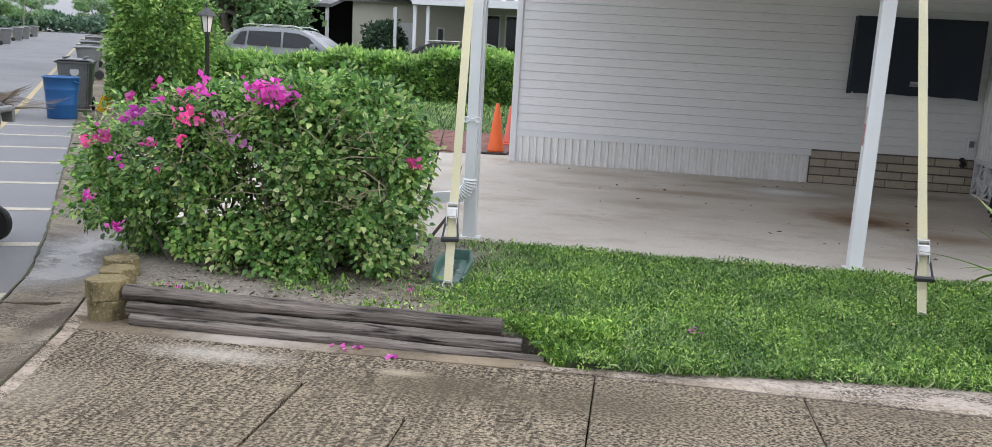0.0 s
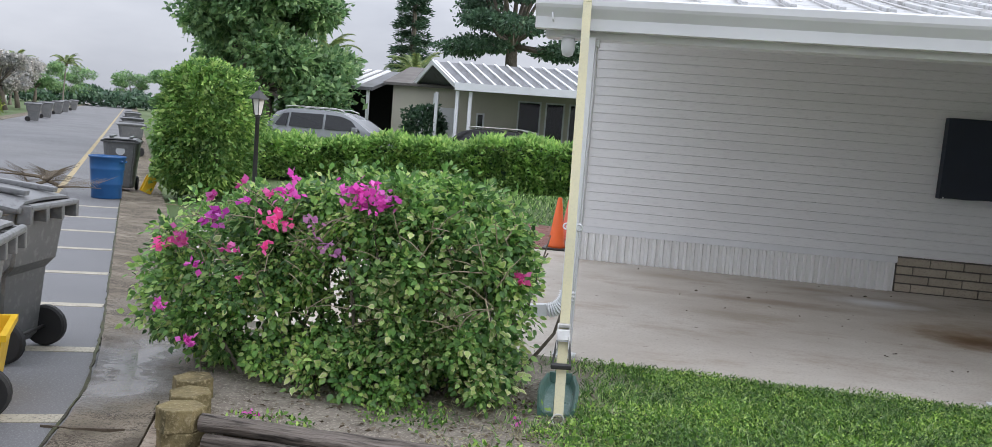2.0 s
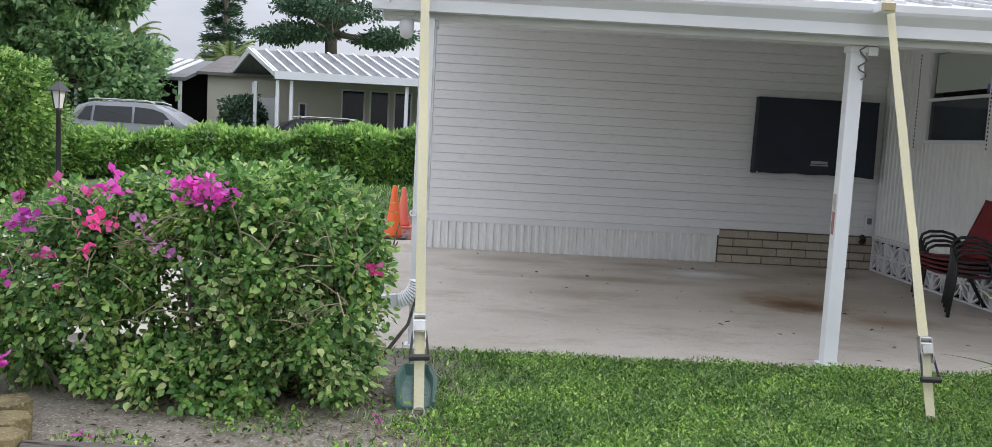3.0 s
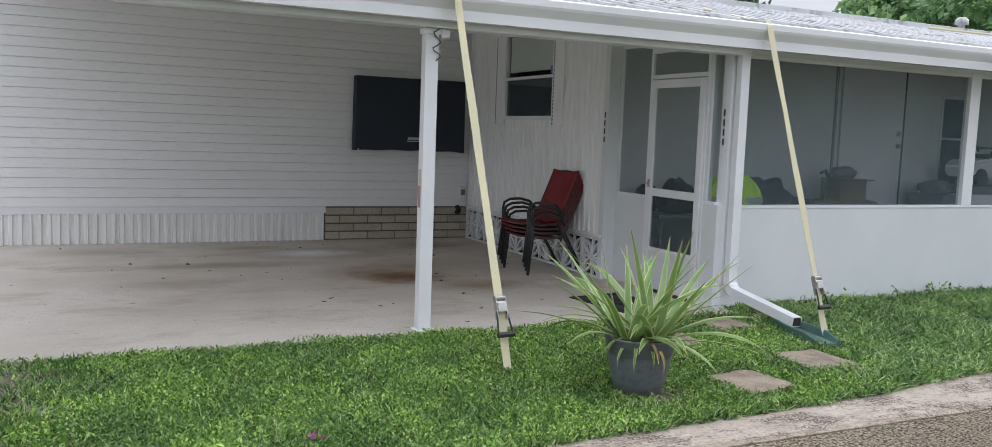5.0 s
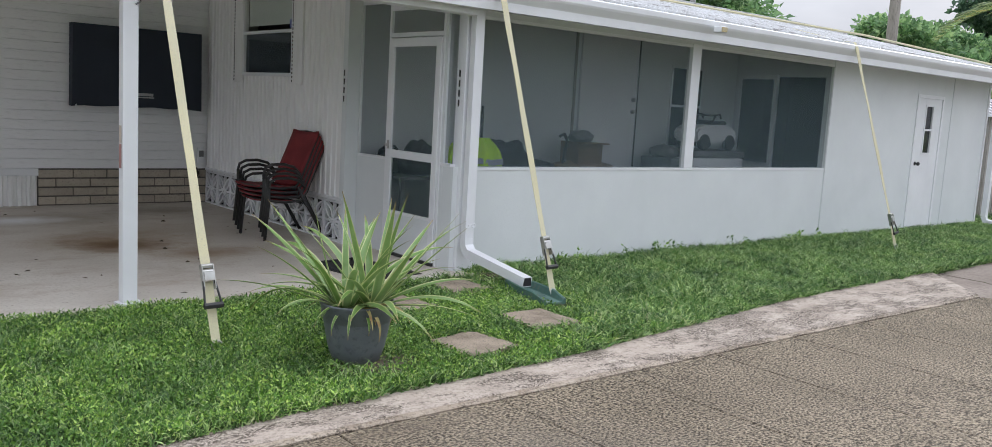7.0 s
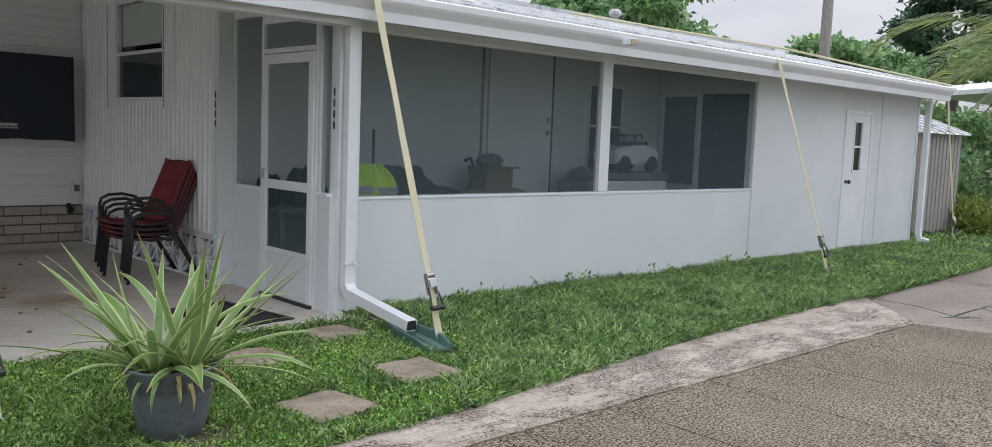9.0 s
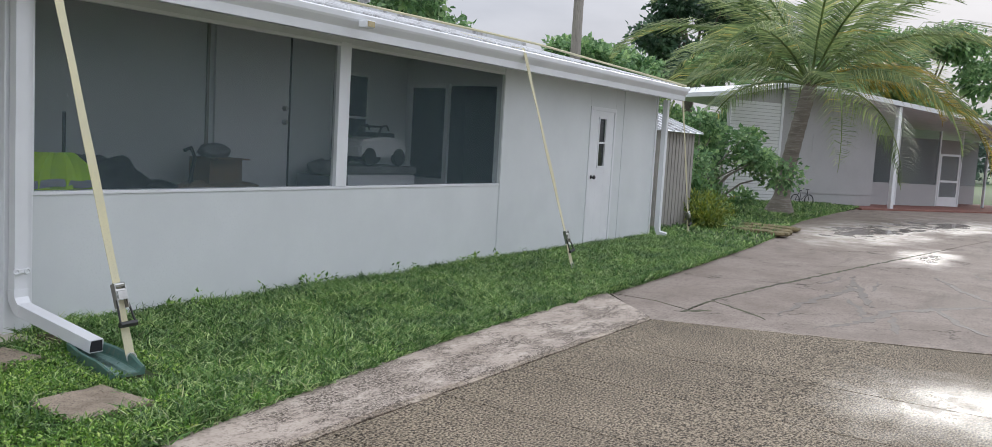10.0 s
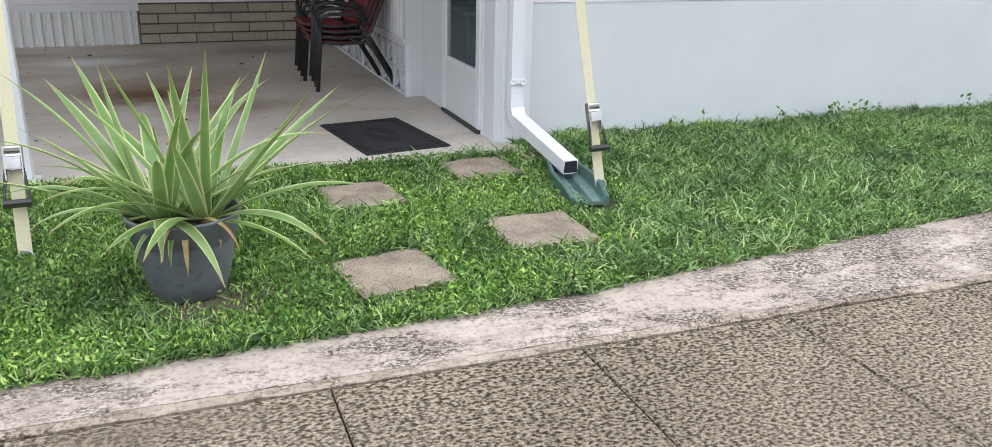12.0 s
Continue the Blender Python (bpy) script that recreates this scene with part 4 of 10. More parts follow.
def build_lawn():
    bm = bmesh.new()
    nx, ny = 150, 10
    x0, x1 = 0.05, 34.0
    grid = []
    for i in range(nx + 1):
        x = x0 + (x1 - x0) * (i / nx) ** 1.5
        ya = max(kerb_y(x), 4.1)
        yb = 6.47 if x < 4.86 else (6.79 if x < 15.9 else 6.8 + min((x - 15.9) * 3, 9))
        grid.append([bm.verts.new((x, ya + (yb - ya) * j / ny, lawn_z(x, ya + (yb - ya) * j / ny))) for j in range(ny + 1)])
    for a, b in zip(grid, grid[1:]):
        for j in range(ny):
            bm.faces.new((a[j], b[j], b[j + 1], a[j + 1]))
    ext = bmesh.ops.extrude_face_region(bm, geom=bm.faces[:])
    for v in ext["geom"]:
        if isinstance(v, bmesh.types.BMVert):
            v.co.z = -0.35
    bmesh.ops.recalc_face_normals(bm, faces=bm.faces)
    structure("lawn", bm, M["lawn"], "strip of turf between the drive and the house", "lawn")
    # planting bed with sandy soil
    bm = bmesh.new()
    out = [(-2.45, 4.36), (-0.35, 4.36), (-0.05, 4.44), (0.07, 4.52), (0.07, 4.8), (0.065, 5.6), (0.06, 6.44), (-3.75, 6.44), (-3.2, 5.6)]
    prism(bm, out, -0.35, -0.055)
    bmesh.ops.subdivide_edges(bm, edges=bm.edges, cuts=5, use_grid_fill=True)
    for v in bm.verts:
        if v.co.z > -0.06:
            v.co.z += 0.03 * noise.noise(v.co * 2.5)
    structure("planting_bed", bm, M["soil"], "bed of bare sandy soil behind the timber edging", "soil bed")


def build_carport_slab():
    bm = bmesh.new()
    left = [street(0.9, 0.74), street(7.0, 0.74)]
    prism(bm, [(4.9, 6.46), (4.9, 12.6), (-1.6, 12.6), (-1.6, 6.46)], -0.3, 0.0)
    prism(bm, [(-1.6, 6.46), (-1.6, 12.6), left[1], left[0]], -0.3, 0.0, top=lambda x, y: 0.0 if x > -2.5 else -0.13)
    bmesh.ops.recalc_face_normals(bm, faces=bm.faces)
    structure("carport_floor", bm, M["slab"], "pale stained concrete carport slab", "floor")


build_ground()
build_street()
build_drive()
build_lawn()
build_carport_slab()


# ---- house ----
WX, WY = 4.62, 11.94      # inner corner of the carport: end wall and long wall
EAVE_Y, EAVE_Z = 6.34, 2.46
RIDGE_Y, RIDGE_Z = 12.0, 3.70
SLOPE = (RIDGE_Z - EAVE_Z) / (RIDGE_Y - EAVE_Y)


def roof_z(y):
    return EAVE_Z + SLOPE * (y - EAVE_Y)


def ribbed(bm, along, a, b, z0, z1, face, pitch, depth, thick=0.02):
    """An upright ribbed metal sheet along 'x' or 'y', from a to b, its face at `face` and ribs towards the viewer (-y or -x)."""
    cols = []
    s = a
    while s < b - 1e-6:
        for ds, d in ((0, 0), (pitch * 0.45, 0), (pitch * 0.55, depth), (pitch * 0.9, depth)):
            if s + ds <= b:
                cols.append((s + ds, d))
        s += pitch
    cols.append((b, 0))
    rows = []
    for s, d in cols:
        p = (lambda z, e: (s, face - e, z)) if along == "x" else (lambda z, e: (face - e, s, z))
        rows.append([bm.verts.new(p(z0, d)), bm.verts.new(p(z1, d)), bm.verts.new(p(z1, -thick)), bm.verts.new(p(z0, -thick))])
    for r0, r1 in zip(rows, rows[1:]):
        for k in range(4):
            bm.faces.new((r0[k], r1[k], r1[(k + 1) % 4], r0[(k + 1) % 4]))
    bm.faces.new(rows[0])
    bm.faces.new(rows[-1][::-1])
    bmesh.ops.recalc_face_normals(bm, faces=bm.faces)
    return bm


def build_long_wall():
    wall = thing("wall_north", (0, 0, 0), "long wall of white horizontal vinyl siding over a ribbed skirt", "wall", kind="structure")
    part("sheathing", boxes((-1.36, WX + 0.1, WY + 0.03, WY + 0.14, 0, roof_z(WY) - 0.12)), M["siding"], wall)
    x0, x1, course = -1.30, WX - 0.002, 0.1135
    z = 0.44
    bm = bmesh.new()
    rows = [(0.004, 0.002), (0.001, -0.006), (0.005, -0.0085), (course * 0.5, -0.006), (course - 0.004, -0.003), (course, 0.001), (course, 0.02), (0.012, 0.02)]
    a = [bm.verts.new((x0, WY + d, h)) for h, d in rows]
    b = [bm.verts.new((x1, WY + d, h)) for h, d in rows]
    for k in range(len(rows)):
        bm.faces.new((a[k], b[k], b[(k + 1) % len(rows)], a[(k + 1) % len(rows)]))
    bm.faces.new(a[::-1])
    bm.faces.new(b)
    bmesh.ops.recalc_face_normals(bm, faces=bm.faces)
    me = mesh_of("siding_board", bm, M["siding"])
    while z + course < roof_z(WY) - 0.13:
        ob = new("siding_board", me)
        ob.parent = wall
        ob.location.z = z
        z += course
    part("corner_trim", boxes((-1.385, -1.30, WY - 0.03, WY + 0.06, 0.0, roof_z(WY) - 0.15), bevel=0.006), M["trim"], wall)
    part("ledge", boxes((-1.30, 2.60, WY - 0.022, WY + 0.02, 0.355, 0.44), bevel=0.004), M["trim"], wall)
    bm = bmesh.new()
    ribbed(bm, "x", -1.30, 2.58, -0.01, 0.355, WY + 0.004, 0.098, 0.03)
    part("skirt_sheet", bm, M["rib_white"], wall, "ribbed white metal skirting sheet")
    # slump-brick plinth
    part("mortar_bed", boxes((2.59, WX, WY - 0.004, WY + 0.05, 0.0, 0.438)), M["mortar"], wall, "grey mortar")
    h, w, j = 0.1, 0.385, 0.011
    meshes = {}

    def brick_mesh(wd):
        if wd not in meshes:
            meshes[wd] = mesh_of("brick", boxes((0, wd, -0.022, 0.02, 0, h - j), bevel=0.006), M["brick"])
        return meshes[wd]

    for row in range(4):
        x = 2.6 + (0 if row % 2 else -w / 2)
        zz = 0.012 + row * 0.107
        while x < WX - 0.02:
            xa, xb = max(x, 2.6), min(x + w - j, WX - 0.015)
            if xb - xa > 0.04:
                ob = new("brick", brick_mesh(round(xb - xa, 3)))
                ob.parent = wall
                ob.location = (xa, WY + 0.004 * random.uniform(-1, 1), zz)
            x += w


def build_end_wall():
    wall = thing("wall_east", (0, 0, 0), "end wall of white ribbed metal above a breeze block plinth", "wall", kind="structure")
    y0, y1 = 8.36, WY - 0.02
    wy0, wy1, wz0, wz1 = 9.50, 10.80, 1.66, 2.72
    top = 3.55
    for a, b, z0, z1 in ((y0, wy0, 0.46, top), (wy1, y1, 0.46, top), (wy0, wy1, 0.46, wz0), (wy0, wy1, wz1, top)):
        zt = roof_z((a + b) / 2) - 0.14 if z1 == top else z1
        zt = min(zt, roof_z(a) - 0.12) if z1 == top else zt
        bm = bmesh.new()
        ribbed(bm, "y", a, b, z0, zt, WX, 0.102, 0.012)
        part("wall_sheet", bm, M["rib_white"], wall)
    part("base_ledge", boxes((WX - 0.03, WX + 0.05, y0, y1, 0.425, 0.46), bevel=0.004), M["trim"], wall)
    # the openings' shade is put into this sheet's black colour
    part("backing", boxes((WX + 0.034, WX + 0.09, y0, y1, 0.0, 0.43)), M["shade_black"], wall, "near-black sheet standing in for the shaded gap behind the breeze blocks")
    # breeze blocks with a four-petal pattern
    size = 0.40
    bm = bmesh.new()
    box(bm, -0.02, 0.02, 0, size - 0.006, 0, 0.022)
    box(bm, -0.02, 0.02, 0, size - 0.006, 0.398, 0.42)
    box(bm, -0.02, 0.02, 0, 0.028, 0.022, 0.398)
    box(bm, -0.02, 0.02, size - 0.034, size - 0.006, 0.022, 0.398)
    c = Vector((0.0, (size - 0.006) / 2, 0.21))
    for k in range(4):
        ang = math.pi / 4 + k * math.pi / 2
        for s in (-1, 1):
            pts = []
            for i in range(7):
                f = i / 6
                rad = 0.01 + 0.235 * f
                off = s * 0.042 * math.sin(math.pi * f)
                pts.append(c + Vector((0, math.cos(ang) * rad - math.sin(ang) * off, math.sin(ang) * rad + math.cos(ang) * off)))
            tube(bm, pts, 0.014, flat=(0.017, 0.011))
    for k in range(4):
        ang = k * math.pi / 2
        tube(bm, [c + Vector((0, math.cos(ang) * r, math.sin(ang) * r)) for r in (0.02, 0.185)], 0.014, flat=(0.015, 0.012))
    me = mesh_of("breeze_block", bm, M["trim"])
    y = y1 - size
    while y > y0 - 0.05:
        ob = new("breeze_block", me)
        ob.parent = wall
        ob.location = (WX, y, 0.0)
        y -= size
    # single-hung window
    win = thing("window_1", (0, 0, 0), "white aluminium single-hung window with a half-drawn blind", "window", kind="structure")
    fr = bmesh.new()
    for r in ((wy0, wy0 + 0.035, wz0, wz1), (wy1 - 0.035, wy1, wz0, wz1), (wy0 + 0.035, wy1 - 0.035, wz0, wz0 + 0.04), (wy0 + 0.035, wy1 - 0.035, wz1 - 0.035, wz1), (wy0 + 0.035, wy1 - 0.035, 2.14, 2.175)):
        box(fr, WX - 0.03, WX + 0.03, *r, bevel=0.004)
    part("window_frame", fr, M["trim"], win)
    part("pane", boxes((WX + 0.004, WX + 0.01, wy0 + 0.035, wy1 - 0.035, wz0 + 0.04, 2.14)), M["dim_pane"], win)
    part("pane", boxes((WX - 0.006, WX + 0.0, wy0 + 0.035, wy1 - 0.035, 2.175, wz1 - 0.035)), M["pane_clear"], win)
    part("blind", boxes((WX + 0.035, WX + 0.04, wy0 + 0.04, wy1 - 0.04, 2.24, wz1 - 0.04)), plain("pale_green_blind", (0.62, 0.68, 0.62), 0.7), win, "pale green roller blind")
    part("sticker", boxes((WX - 0.009, WX - 0.0065, wy0 + 0.05, wy0 + 0.12, 2.19, 2.28)), plain("blue_sticker", (0.12, 0.16, 0.4), 0.5), win, "small blue sticker")
    # black sheet in place of the unlit room behind the glass
    part("room_shade_sheet", boxes((WX + 0.3, WX + 0.35, wy0 - 0.3, wy1 + 0.3, wz0 - 0.3, wz1 + 0.2)), M["shade_black"], win)
    for a, b in ((wy0 - 0.24, wy0 - 0.002), (wy1 + 0.002, wy1 + 0.24)):
        bm = boxes((WX - 0.034, WX - 0.014, a, b, wz0 - 0.08, wz1 + 0.04), bevel=0.005)
        part("shutter", bm, M["rib_white"], win)
        e = a if b < wy0 + 0.1 else b
        bm = bmesh.new()
        for k in range(26):
            z = wz0 - 0.06 + k * 0.043
            yy = (b - 0.012) if e == a else (b - 0.016)
            box(bm, WX - 0.038, WX - 0.0335, yy - 0.008, yy + 0.008, z, z + 0.026)
        part("shutter_edge", bm, M["black_metal"], win, "dark perforated edge of the shutter")


def build_lanai():
    px0, fy = 4.75, 6.80
    # side of the porch with the screen door
    side = thing("wall_porch_side", (0, 0, 0), "porch side wall with dark insect screens in white frames", "wall", kind="structure")
    bm = boxes((px0, px0 + 0.06, 8.30, 8.40, 0, 2.5), (px0, px0 + 0.06, 7.79, 8.30, 0, 0.90), (px0, px0 + 0.06, 6.86, 6.915, 0, 2.36), (px0, px0 + 0.06, 6.70, 6.86, 0, 0.92), bevel=0.004)
    part("lower_panel", bm, M["wall_white"], side)
    part("filler_panel", boxes((WX - 0.012, px0 + 0.02, 8.33, 8.42, 0.0, 2.6), bevel=0.004), M["wall_white"], side)
    bm = boxes((px0 - 0.006, px0 + 0.05, 7.765, 7.80, 0.0, 2.42), (px0 - 0.006, px0 + 0.05, 6.90, 6.93, 0.0, 2.36), (px0 - 0.005, px0 + 0.05, 6.93, 7.765, 2.055, 2.095),
               (px0 - 0.005, px0 + 0.05, 6.93, 7.765, 2.30, 2.36), (px0 - 0.005, px0 + 0.05, 7.80, 8.30, 2.38, 2.44), (px0 - 0.005, px0 + 0.05, 7.80, 8.30, 0.90, 0.925), (px0 - 0.005, px0 + 0.05, 6.74, 6.90, 0.92, 0.945), bevel=0.004)
    part("screen_frame", bm, M["trim"], side)
    for a, b, z0, z1 in ((7.80, 8.30, 0.925, 2.38), (6.93, 7.765, 2.095, 2.30), (6.74, 6.90, 0.945, 2.30)):
        part("insect_screen", boxes((px0 + 0.02, px0 + 0.023, a, b, z0, z1)), M["screen"], side)
    bm = boxes((px0 + 0.005, px0 + 0.05, 6.74, 8.40, 2.44, 2.62), (px0 - 0.01, px0 + 0.05, 6.74, 6.93, 2.30, 2.44))
    part("header", bm, M["wall_white"], side)
    door = thing("door_1", (0, 0, 0), "white screen door with a mid rail and solid lower panel", "door", kind="structure")
    d0, d1 = 6.935, 7.76
    bm = bmesh.new()
    for r in ((d0, d0 + 0.075, 0.03, 2.045), (d1 - 0.075, d1, 0.03, 2.045), (d0 + 0.075, d1 - 0.075, 1.965, 2.045), (d0 + 0.075, d1 - 0.075, 0.93, 1.005), (d0 + 0.075, d1 - 0.075, 0.40, 0.43)):
        box(bm, px0 - 0.02, px0 + 0.012, *r, bevel=0.005)
    part("door_frame", bm, M["trim"], door)
    part("kick_panel", boxes((px0 - 0.014, px0 + 0.006, d0 + 0.07, d1 - 0.07, 0.03, 0.405)), M["wall_white"], door)
    for z0, z1 in ((1.005, 1.965), (0.43, 0.93)):
        part("insect_screen", boxes((px0 - 0.004, px0 - 0.001, d0 + 0.07, d1 - 0.07, z0, z1)), M["screen"], door)
    bm = bmesh.new()
    box(bm, px0 - 0.035, px0 - 0.02, d1 - 0.05, d1 - 0.03, 1.01, 1.09, bevel=0.004)
    tube(bm, [(px0 - 0.03, d1 - 0.04, 1.05), (px0 - 0.065, d1 - 0.05, 1.05), (px0 - 0.07, d1 - 0.10, 1.04)], 0.009)
    part("handle", bm, M["steel"], door, "small metal handle")
    for z in (0.3, 1.1, 1.8):
        part("hinge", boxes((px0 - 0.03, px0 - 0.018, d0 - 0.01, d0 + 0.02, z, z + 0.07), bevel=0.003), M["trim"], door)
    part("threshold", boxes((px0 - 0.03, px0 + 0.08, d0, d1, 0.0, 0.026), bevel=0.004), M["black_metal"], door, "dark metal threshold")
    # front of the porch
    wall = thing("wall_south", (0, 0, 0), "long white front wall with two wide dark insect screens", "wall", kind="structure")
    sx0, sx1, mx0, mx1, sz0, sz1 = 5.07, 10.91, 8.0, 8.15, 0.885, 2.225
    part("lower_wall", boxes((4.87, sx1, fy, fy + 0.10, -0.12, sz0)), M["wall_white"], wall)
    part("sill", boxes((5.0, sx1 - 0.002, fy - 0.008, fy + 0.11, sz0, sz0 + 0.025), bevel=0.004), M["trim"], wall)
    part("mullion", boxes((mx0, mx1, fy - 0.012, fy + 0.06, sz0 + 0.025, sz1 + 0.04), bevel=0.005), M["trim"], wall)
    part("header", boxes((4.95, sx1 + 0.002, fy + 0.0, fy + 0.10, sz1 + 0.028, 2.55)), M["wall_white"], wall)
    part("head_rail", boxes((5.0, sx1, fy - 0.009, fy + 0.03, sz1, sz1 + 0.028), bevel=0.004), M["trim"], wall)
    for a, b in ((sx0, mx0), (mx1, sx1)):
        part("insect_screen", boxes((a, b, fy + 0.03, fy + 0.033, sz0 + 0.025, sz1)), M["screen"], wall)
    part("side_rail", boxes((5.0, 5.07, fy - 0.012, fy + 0.06, sz0 + 0.025, sz1), bevel=0.004), M["trim"], wall)
    dx0, dx1, dz1 = 13.27, 14.12, 2.0
    for r in ((sx1, dx0, -0.12, 2.5), (dx1, 15.72, -0.12, 2.5), (dx0, dx1, dz1, 2.5), (dx0, dx1, -0.12, 0.02)):
        part("wall_panel", boxes((r[0] + 0.001, r[1] - 0.001, fy - 0.004, fy + 0.10, r[2], r[3])), M["wall_white"], wall)
    for x in (sx1 + 0.02, 14.42):
        part("batten", boxes((x - 0.012, x + 0.012, fy - 0.012, fy - 0.004, -0.02, 2.3), bevel=0.002), M["wall_white"], wall)
    part("end_wall", boxes((15.62, 15.72, fy + 0.10, 16.8, -0.12, 2.5)), M["wall_white"], wall)
    part("corner_trim", boxes((15.69, 15.745, fy - 0.018, fy + 0.06, -0.1, 2.36), bevel=0.004), M["trim"], wall)
    d2 = thing("door_2", (0, 0, 0), "plain white utility door with a narrow window", "door", kind="structure")
    bm = boxes((dx0, dx0 + 0.05, fy - 0.02, fy + 0.05, 0.02, dz1), (dx1 - 0.05, dx1, fy - 0.02, fy + 0.05, 0.02, dz1), (dx0 + 0.05, dx1 - 0.05, fy - 0.02, fy + 0.05, dz1 - 0.05, dz1), bevel=0.004)
    part("door_frame", bm, M["trim"], d2)
    gx0, gx1, gz0, gz1 = 13.56, 13.82, 1.12, 1.86
    for r in ((dx0 + 0.05, gx0, 0.03, dz1 - 0.05), (gx1, dx1 - 0.05, 0.03, dz1 - 0.05), (gx0, gx1, 0.03, gz0), (gx0, gx1, gz1, dz1 - 0.05)):
        part("door_panel", boxes((r[0] + 0.0005, r[1] - 0.0005, fy - 0.006, fy + 0.03, r[2], r[3])), M["trim"], d2)
    part("pane", boxes((gx0, gx1, fy + 0.008, fy + 0.013, gz0, gz1)), M["pane"], d2)
    bm = boxes((gx0, gx0 + 0.025, fy - 0.016, fy + 0.008, gz0, gz1), (gx1 - 0.025, gx1, fy - 0.016, fy + 0.008, gz0, gz1), (gx0, gx1, fy - 0.0155, fy + 0.007, gz0, gz0 + 0.025), (gx0, gx1, fy - 0.0155, fy + 0.007, gz1 - 0.025, gz1), (gx0, gx1, fy - 0.0145, fy + 0.006, 1.47, 1.5))
    part("window_frame", bm, M["trim"], d2)
    bm = bmesh.new()
    lathe(bm, [(0.028, 0), (0.03, 0.008), (0.012, 0.012), (0.012, 0.03), (0.028, 0.042), (0.03, 0.06), (0.018, 0.072)], 14)
    bmesh.ops.transform(bm, matrix=pose(dx0 + 0.13, fy - 0.006, 0.98, 90), verts=bm.verts)
    part("door_knob", bm, M["black_metal"], d2, "dark round knob", smooth=True)
    # corner post
    solo("corner_post", boxes((4.80, 4.99, 6.66, 6.79, -0.05, 2.42), bevel=0.008), M["trim"], "thick white square post at the porch corner", "post", kind="structure")
    # inside of the porch
    inner = thing("wall_porch_inner", (0, 0, 0), "white inner wall of the porch with a plain door", "wall", kind="structure")
    by = 8.42
    part("inner_wall", boxes((4.83, 11.2, by, by + 0.1, 0, 2.62)), M["wall_white"], inner)
    part("inner_door", boxes((7.9, 8.93, by - 0.03, by, 0.45, 2.48), bevel=0.005), M["trim"], inner)
    part("door_edge", boxes((8.935, 8.955, by - 0.032, by - 0.001, 0.45, 2.5)), M["black_metal"], inner, "dark gap at the door's edge")
    part("door_edge", boxes((7.80, 7.83, by - 0.02, by - 0.001, 0.02, 2.5)), M["grey_shed"], inner, "grey joint strip")
    for z in (1.50, 1.65):
        bm = bmesh.new()
        lathe(bm, [(0.032, 0), (0.03, 0.02), (0.02, 0.05)], 12)
        bmesh.ops.transform(bm, matrix=pose(8.86, by - 0.03, z, 90), verts=bm.verts)
        part("lock", bm, M["steel"], inner, "round steel lock")
    bm = boxes((9.62, 10.30, by - 0.02, by - 0.001, 1.05, 1.08), (9.62, 10.30, by - 0.02, by - 0.001, 2.12, 2.15), (9.62, 9.65, by - 0.02, by - 0.001, 1.08, 2.12), (10.27, 10.30, by - 0.02, by - 0.001, 1.08, 2.12), (9.65, 10.27, by - 0.02, by - 0.001, 1.6, 1.63))
    part("window_frame", bm, M["trim"], inner)
    part("pane", boxes((9.65, 10.27, by - 0.008, by - 0.002, 1.08, 2.12)), M["pane"], inner)
    part("end_panel", boxes((11.08, 11.16, 6.92, 8.42, 2.1, 2.42), (11.08, 11.16, 7.76, 8.42, 0.0, 2.1), (11.08, 11.16, 6.9, 6.96, 0.0, 2.1)), M["wall_white"], inner)
    # room shell coloured black so the doorway reads as unlit
    part("store_room", boxes((12.4, 12.45, 6.92, 8.42, 0, 2.42), (11.17, 12.4, 8.38, 8.42, 0, 2.42), (11.17, 12.4, 6.915, 6.95, 0, 2.42), (11.17, 12.45, 6.915, 8.42, 2.42, 2.44)), M["shade_black"], inner, "near-black store room shell, its shade put into the colour")
    part("inner_frame", boxes((11.03, 11.08, 7.70, 7.76, 0, 2.12), (11.03, 11.08, 8.28, 8.34, 0, 2.12), (11.03, 11.08, 7.76, 8.28, 2.06, 2.12), bevel=0.004), M["trim"], inner)
    part("inner_glass", boxes((11.04, 11.05, 7.76, 8.28, 0.9, 2.06)), M["pane"], inner)
    solo("porch_floor", boxes((4.84, 11.08, 6.9, 8.42, -0.02, 0.012)), M["slab"], "grey concrete porch floor", "floor", kind="structure")
    solo("porch_ceiling", boxes((4.84, 11.08, 6.9, 8.42, 2.56, 2.6)), M["ceiling"], "white porch ceiling", "ceiling", kind="structure")


